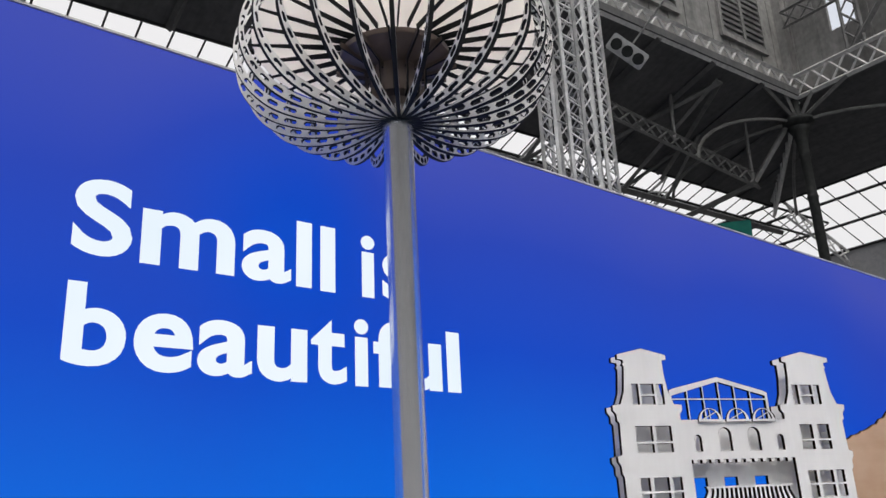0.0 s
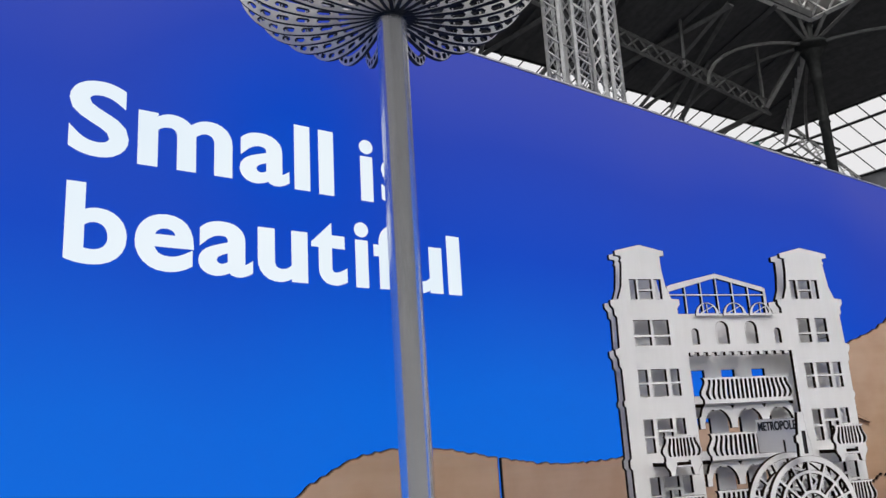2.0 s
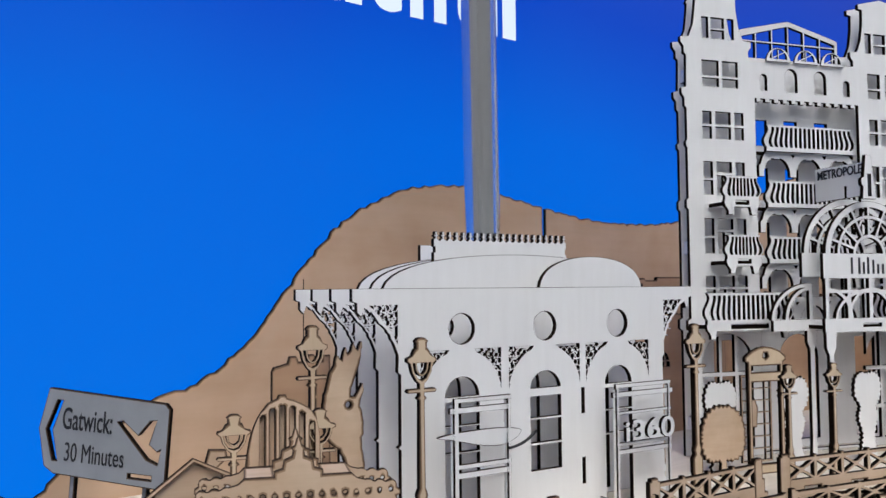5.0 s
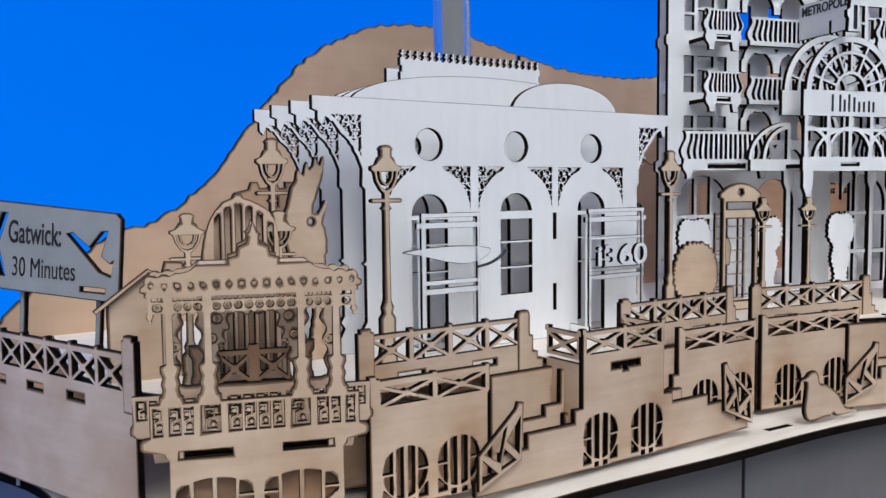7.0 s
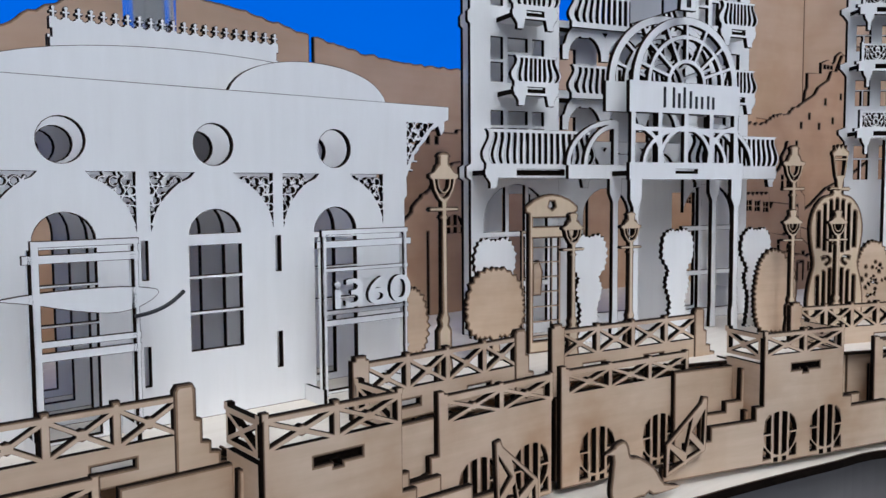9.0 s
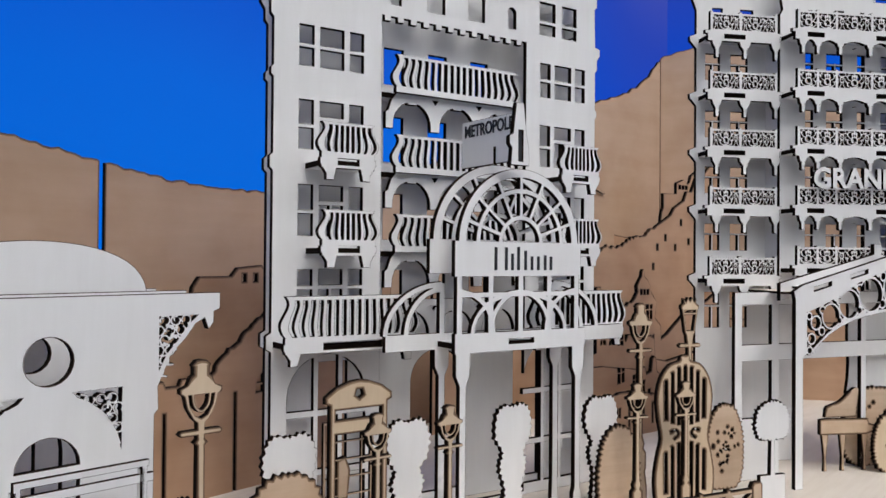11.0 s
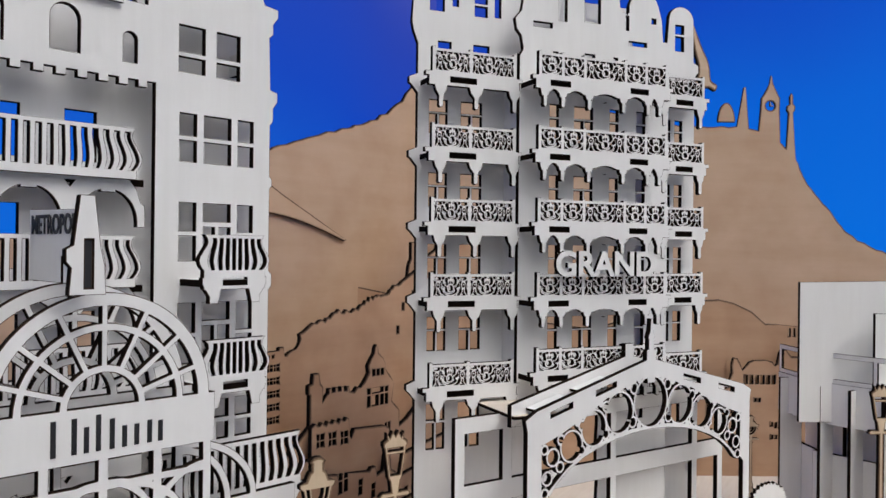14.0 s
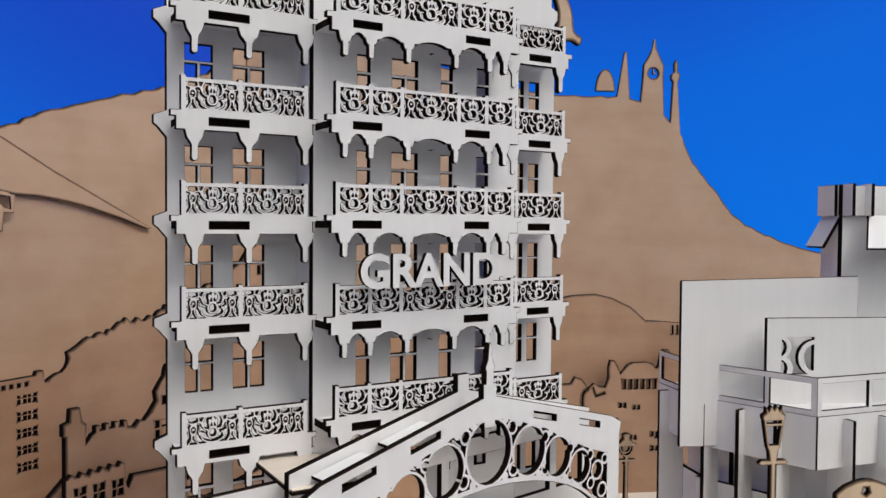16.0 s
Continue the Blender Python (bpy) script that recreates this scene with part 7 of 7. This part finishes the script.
def coach_lamp_ops(h):
    """A tall lamp with a tapering lantern under a crown."""
    k = h / 0.37
    half = [(0.012, 0.0), (0.012, 0.03), (0.006, 0.045), (0.005, 0.27), (0.022, 0.27), (0.027, 0.274), (0.022, 0.279), (0.007, 0.279), (0.009, 0.295), (0.012, 0.30), (0.019, 0.345), (0.021, 0.348), (0.021, 0.354), (0.015, 0.358), (0.015, 0.368), (0.010, 0.36), (0.005, 0.37), (0.0, 0.362)]
    ops = [(1, half + [(-x, z) for x, z in reversed(half)]), (0, [(-0.008, 0.304), (0.008, 0.304), (0.013, 0.335), (-0.013, 0.335)]), (0, R(-0.013, 0.340, 0.013, 0.344))]
    return [(s, [(x * k, z * k) for x, z in p]) for s, p in ops]


def lamp(x, y, top, z0=DECK, kind=0, turn=-15):
    t = thing("street_lamp", pose(x, y, z0, 0, 0, turn), "pale birch plywood street lamp cut-out with tulip lantern" if not kind else "birch plywood coach lamp cut-out with crowned lantern", "lamp", "street lamps")
    ops = (coach_lamp_ops if kind else lamp_ops)(top - z0)
    sheet("lamp_panel", ops, t, face=lampwood)
    sheet("foot", [(1, R(-0.012, -0.012, 0.012, 0.012))], t, flat=True, thick=0.003, face=birch, m=pose(0, 0.003, 0.004))
    return t


lamp(0.659, 1.133, 1.355, turn=-4)
lamp(1.240, 1.106, 1.358, turn=-8)
lamp(1.477, 1.072, 1.272, turn=-12)
lamp(1.588, 1.044, 1.271, turn=-15)
lamp(0.562, 1.290, 1.371, turn=-6)
lamp(0.384, 1.150, 1.268, turn=-14)
lamp(0.492, 1.124, 1.269, turn=-14)
lamp(2.088, 1.008, 1.391, turn=-28)
lamp(2.245, 0.982, 1.398, kind=1, turn=-30)
lamp(1.953, 0.948, 1.269, turn=-28)
lamp(2.040, 0.903, 1.267, turn=-28)
lamp(3.03, 0.335, 1.405, kind=1, turn=-60)
lamp(3.30, 0.60, 1.27, turn=-60)

# ---- phone box ----
box_t = thing("telephone_box", pose(1.530, 1.158, DECK, 0, 0, -14), "pale birch plywood telephone box cut-out with glazing bars", "telephone box")
ops = [(1, [(-0.046, 0), (0.046, 0), (0.046, 0.228), (0.053, 0.231), (0.053, 0.240), (0.036, 0.252), (0.016, 0.259), (0.0, 0.261), (-0.016, 0.259), (-0.036, 0.252), (-0.053, 0.240), (-0.053, 0.231), (-0.046, 0.228)]), (0, R(-0.037, 0.208, 0.037, 0.221)), (0, circ(0.0, 0.242, 0.007, 5, None, 54, 414)), (0, R(-0.037, 0.02, 0.037, 0.188))]
sheet("front_panel", ops, box_t, face=lampwood)
bars = [(1, R(-0.040, 0.018, 0.040, 0.20))]
for i in range(7):
    for x0, x1 in ((-0.036, -0.023), (-0.021, 0.021), (0.023, 0.036)):
        bars.append((0, R(x0, 0.022 + i * 0.025, x1, 0.0448 + i * 0.025)))
sheet("glazing_frame", bars, box_t, -0.03, 0.005, face=birch)
sheet("telephone", [(1, [(-0.018, 0.09), (0.0, 0.09), (0.004, 0.13), (-0.004, 0.15), (-0.018, 0.145)])], box_t, -0.03, face=birch)


# ---- bushes and trees ----
ROUND = [(0.30, 0.0), (0.47, 0.12), (0.54, 0.35), (0.52, 0.6), (0.42, 0.82), (0.22, 0.97), (0.0, 1.0)]
STACK = [(0.36, 0.0), (0.30, 0.10), (0.25, 0.30), (0.34, 0.42), (0.38, 0.52), (0.30, 0.60), (0.48, 0.70), (0.53, 0.82), (0.44, 0.94), (0.25, 0.99), (0.0, 0.97)]


def leafy(loop, step, amp, seed):
    """Breaks an outline into pointed leaves."""
    rnd, out, k = random.Random(seed), [], 0
    for a, c in zip(loop, loop[1:] + loop[:1]):
        d = math.hypot(c[0] - a[0], c[1] - a[1])
        m = max(1, round(d / step))
        for j in range(m):
            t, o = j / m, (amp if k % 2 else -amp * 0.5) * rnd.uniform(0.4, 1.2)
            out.append((a[0] + (c[0] - a[0]) * t + (c[1] - a[1]) / max(d, 1e-9) * o, a[1] + (c[1] - a[1]) * t - (c[0] - a[0]) / max(d, 1e-9) * o))
            k += 1
    return out


def bush(x, y, z0, w, h, mat, seed, trunk=0.0, turn=-15, label="", form=ROUND, dots=0, planter=False):
    t = thing("tree" if trunk else "bush", pose(x, y, z0, 0, 0, turn), label or "plywood bush cut-out with jagged leafy edge", "tree" if trunk else "bush")
    rnd = random.Random(seed)
    half = smooth([(px * w, trunk + pz * (h - trunk)) for px, pz in form], 4)
    ops = []
    if trunk:
        ops.append((1, [(-w * 0.09, 0), (w * 0.09, 0), (w * 0.05, trunk + 0.012), (-w * 0.05, trunk + 0.012)]))
    if planter:
        ops.append((1, R(-w * 0.4, 0, w * 0.4, trunk * 0.45)))
    ops.append((1, leafy(half + [(-px, pz) for px, pz in reversed(half)][1:], 0.0048, 0.0034, seed)))
    for _ in range(dots):
        a, q = rnd.uniform(0, 6.28), math.sqrt(rnd.random()) * 0.8
        ops.append((0, leafy(circ(w * 0.45 * q * math.cos(a), trunk + (h - trunk) * (0.52 + 0.4 * q * math.sin(a)), rnd.uniform(0.0016, 0.0034), 6), 0.004, 0.0006, seed)))
    sheet("cutout", ops, t, face=mat)
    return t


POT = "white plywood topiary cut-out with jagged edge"
bush(1.435, 1.195, DECK, 0.102, 0.143, birch, 3, 0.03, form=ROUND)
bush(1.455, 1.215, DECK, 0.075, 0.190, white, 4, label=POT, form=STACK)
bush(1.640, 1.165, DECK, 0.072, 0.190, white, 5, label=POT, form=STACK)
bush(1.828, 1.105, DECK, 0.072, 0.195, white, 6, label=POT, form=STACK)
bush(2.012, 1.045, DECK, 0.075, 0.192, white, 7, label=POT, form=STACK)
bush(1.962, 0.985, DECK, 0.080, 0.155, birch, 8, turn=-25)
bush(2.256, 0.917, DECK, 0.080, 0.160, birch, 9, turn=-30, dots=34, label="round birch plywood bush cut-out pierced with small leaves")
bush(2.223, 0.820, DECK, 0.068, 0.180, white, 10, 0.112, turn=-32, label="white plywood ball tree cut-out in a planter", planter=True)
bush(2.646, 0.7405, DECK, 0.15, 0.165, birch, 12, turn=-40, dots=26)
bush(2.6136, 0.6955, DECK, 0.10, 0.125, lampwood, 13, turn=-40, dots=14)
bush(2.735, 0.665, DECK, 0.11, 0.15, birch, 11, turn=-40, dots=20)
bush(2.93, 0.53, DECK, 0.08, 0.17, white, 14, 0.09, turn=-45, label="white plywood ball tree cut-out in a planter", planter=True)
bush(1.345, 1.30, DECK, 0.06, 0.11, birch, 15)

# ---- double bass, piano, gulls ----
bass = thing("double_bass", pose(2.085, 0.924, DECK, 0, 0, -30), "birch plywood double bass cut-out with long slits", "musical instrument")
half = [(0.0, 0.0), (0.05, 0.0), (0.062, 0.05), (0.056, 0.095), (0.049, 0.125), (0.055, 0.16), (0.058, 0.195), (0.050, 0.228), (0.032, 0.250), (0.012, 0.256), (0.009, 0.264), (0.0, 0.266)]
hs = smooth(half, 3)
ops = [(1, hs + [(-x, z) for x, z in reversed(hs)])]
for i in range(7):
    x = -0.039 + i * 0.013
    k = 1 - (x / 0.052) ** 2
    ops += [(0, arch(x - 0.0032, 0.165 - 0.02 * k, x + 0.0032, 0.205 + 0.042 * k, 6)), (0, arch(x - 0.0032, 0.045 - 0.03 * k, x + 0.0032, 0.088 + 0.030 * k, 6))]
for s in (-1, 1):
    ops.append((0, line(smooth([(s * 0.022, 0.122), (s * 0.014, 0.130), (s * 0.018, 0.138), (s * 0.030, 0.135)], 3), 0.003)))
sheet("body", ops, bass, face=lampwood)
piano = thing("grand_piano", GRAND @ pose(0.05, -0.052, DECK), "birch plywood grand piano cut-out with raised lid", "musical instrument")
sheet("case", [(1, [(-0.065, 0.075), (-0.065, 0.106), (-0.045, 0.108), (0.045, 0.106), (0.047, 0.096), (0.060, 0.093), (0.060, 0.080), (0.040, 0.074)])], piano, face=birch)
sheet("lid", [(1, smooth([(-0.046, 0.108), (-0.043, 0.128), (-0.030, 0.134), (-0.010, 0.142), (0.010, 0.160), (0.022, 0.168), (0.032, 0.166)], 3) + [(0.026, 0.108)])], piano, -0.011, face=birch)
for x in (-0.052, -0.012, 0.038):
    sheet("leg", [(1, [(x - 0.004, 0.0), (x + 0.004, 0.0), (x + 0.003, 0.03), (x + 0.008, 0.076), (x - 0.008, 0.076), (x - 0.003, 0.03)])], piano, -0.002, 0.006, face=birch)
sheet("stool", [(1, R(0.068, 0.052, 0.108, 0.066)), (1, [(0.072, 0.0), (0.078, 0.0), (0.082, 0.055), (0.074, 0.055)]), (1, [(0.098, 0.0), (0.104, 0.0), (0.102, 0.055), (0.094, 0.055)])], piano, 0.0, face=birch)


def gull(x, y, z, turn, size, flip=1, up=False):
    t = thing("seagull", pose(x, y, z, 0, 0, turn), "pale birch plywood seagull cut-out standing on the edge", "seagull")
    if up:
        pts = [(0.0, 0.0), (0.03, 0.005), (0.045, 0.0), (0.05, 0.012), (0.035, 0.02), (0.03, 0.05), (0.01, 0.085), (-0.008, 0.12), (-0.014, 0.115), (-0.006, 0.075), (0.004, 0.045), (0.002, 0.022), (-0.006, 0.012)]
    else:
        pts = [(-0.012, 0.0), (0.028, 0.004), (0.05, 0.002), (0.105, 0.006), (0.075, 0.016), (0.055, 0.042), (0.028, 0.06), (0.012, 0.064), (0.008, 0.078), (0.0, 0.087), (-0.014, 0.084), (-0.02, 0.078), (-0.034, 0.072), (-0.02, 0.068), (-0.022, 0.04), (-0.024, 0.018)]
    ops = [(1, smooth([(px * size * flip, pz * size) for px, pz in (pts if flip > 0 else pts[::-1])], 3, True))]
    if not up:
        ops.append((0, [(0.03 * size, 0.0), (0.055 * size, 0.0), (0.045 * size, 0.008 * size)]))
    sheet("body", ops, t, thick=0.007, face=birch)
    return t


gull(1.372, 0.905, 0.892, -12, 1.0)
gull(2.80, 0.655, 1.965, -40, 1.0, 1, True)

# ---- round conference hall at the far end ----
hall = thing("round_hall_model", pose(3.15, 0.42, 0, 0, 0, -64), "white laser-cut plywood model of a drum-shaped hall with fins", "model building")
sheet("upper_wall", [(1, [(-0.075, 1.30), (0.262, 1.30), (0.262, 1.606), (-0.075, 1.598)])], hall, 0.0)
emblem = [(0, R(0.088, 1.437, 0.148, 1.502)), (1, circ(0.088, 1.484, 0.020, 14)), (0, circ(0.081, 1.484, 0.016, 12)), (1, circ(0.090, 1.448, 0.021, 14)), (0, circ(0.083, 1.447, 0.016, 12)), (1, circ(0.150, 1.466, 0.032, 18)), (0, circ(0.154, 1.466, 0.024, 16)), (1, R(0.148, 1.43, 0.20, 1.505)), (1, R(0.062, 1.42, 0.088, 1.505)), (1, R(0.088, 1.42, 0.148, 1.437))]
sheet("lower_wall", [(1, R(0.060, 1.30, 0.60, 1.536))] + emblem, hall, 0.05)
sheet("tower_wall", [(1, R(0.241, 1.30, 0.62, 1.773))], hall, -0.02)
sheet("tower_return", [(1, R(0.0, 1.50, 0.055, 1.775))], hall, m=pose(0.241, 0.087, 0, 0, 0, -90))
for x in (0.241, 0.278, 0.345, 0.415):
    sheet("tower_fin", [(1, R(0.0, 1.716, 0.03, 1.775))], hall, thick=0.006, m=pose(x, 0.02, 0, 0, 0, -90))
sheet("tower_cap", [(1, R(0.0, 1.716, 0.055, 1.774))], hall, thick=0.006, m=pose(0.230, 0.083, 0, 0, 0, -90))
sheet("tower_cap", [(1, R(0.247, 1.716, 0.62, 1.772))], hall, -0.008)
sheet("flared_eave", [(1, [(0.0, 0.0), (0.0, -0.005), (-0.026, -0.072), (0.35, -0.072), (0.35, 0.0)])], hall, 0.0, 0.006, m=pose(0.278, 0.0, 1.718, -34))
sheet("flared_eave", [(1, [(0.0, 0.0), (0.055, 0.0), (0.055, -0.068), (0.0, -0.068)])], hall, 0.0, 0.006, m=pose(0.241, 0.083, 1.718, 0, 0, -90) @ pose(0, 0, 0, -30))
facets = [(-0.045, -0.175), (-0.033, -0.041), (0.101, 0.140), (0.284, 0.095), (0.46, 0.062)]
fins_at = ((0.35,), (0.16, 0.45, 0.75), (0.33, 0.74), (0.3, 0.7))
for (xa, oa), (xb, ob_), where in zip(facets, facets[1:], fins_at):
    d = math.hypot(xb - xa, ob_ - oa)
    m = pose(xa, -oa, 0, 0, 0, math.degrees(math.atan2(-(ob_ - oa), xb - xa)))
    holes = [(0, R(0.010, 1.392, d * 0.62 - 0.004, 1.437)), (0, R(d * 0.62 + 0.004, 1.392, d - 0.010, 1.437))] if d > 0.15 else [(0, R(0.010, 1.392, d - 0.010, 1.437))]
    sheet("balustrade", [(1, R(0, 1.381, d, 1.447))] + holes, hall, thick=0.006, m=m)
    sheet("drum_wall", [(1, R(0, 1.294, d, 1.383))], hall, m=m @ pose(0, -0.002, 0))
    sheet("base_wall", [(1, R(-0.01, DECK, d + 0.01, 1.225))], hall, m=m @ pose(0, 0.03, 0))
    sheet("inner_wall", [(1, R(-0.01, DECK, d + 0.01, 1.33))], hall, m=m @ pose(0, 0.07, 0))
    for f in where:
        sheet("fin", [(1, R(-0.022, DECK, 0.03, 1.376))], hall, thick=0.007, m=m @ pose(f * d, 0, 0, 0, 0, 90))
sheet("roof_panel", [(1, [(-0.036, 0.165), (-0.024, 0.045), (0.102, -0.132), (0.284, -0.088), (0.44, -0.055), (0.44, 0.1)])], hall, flat=True, m=pose(0, 0, 1.384))
box2 = copy_thing(box_t, pose(3.02, 0.20, DECK, 0, 0, -60))
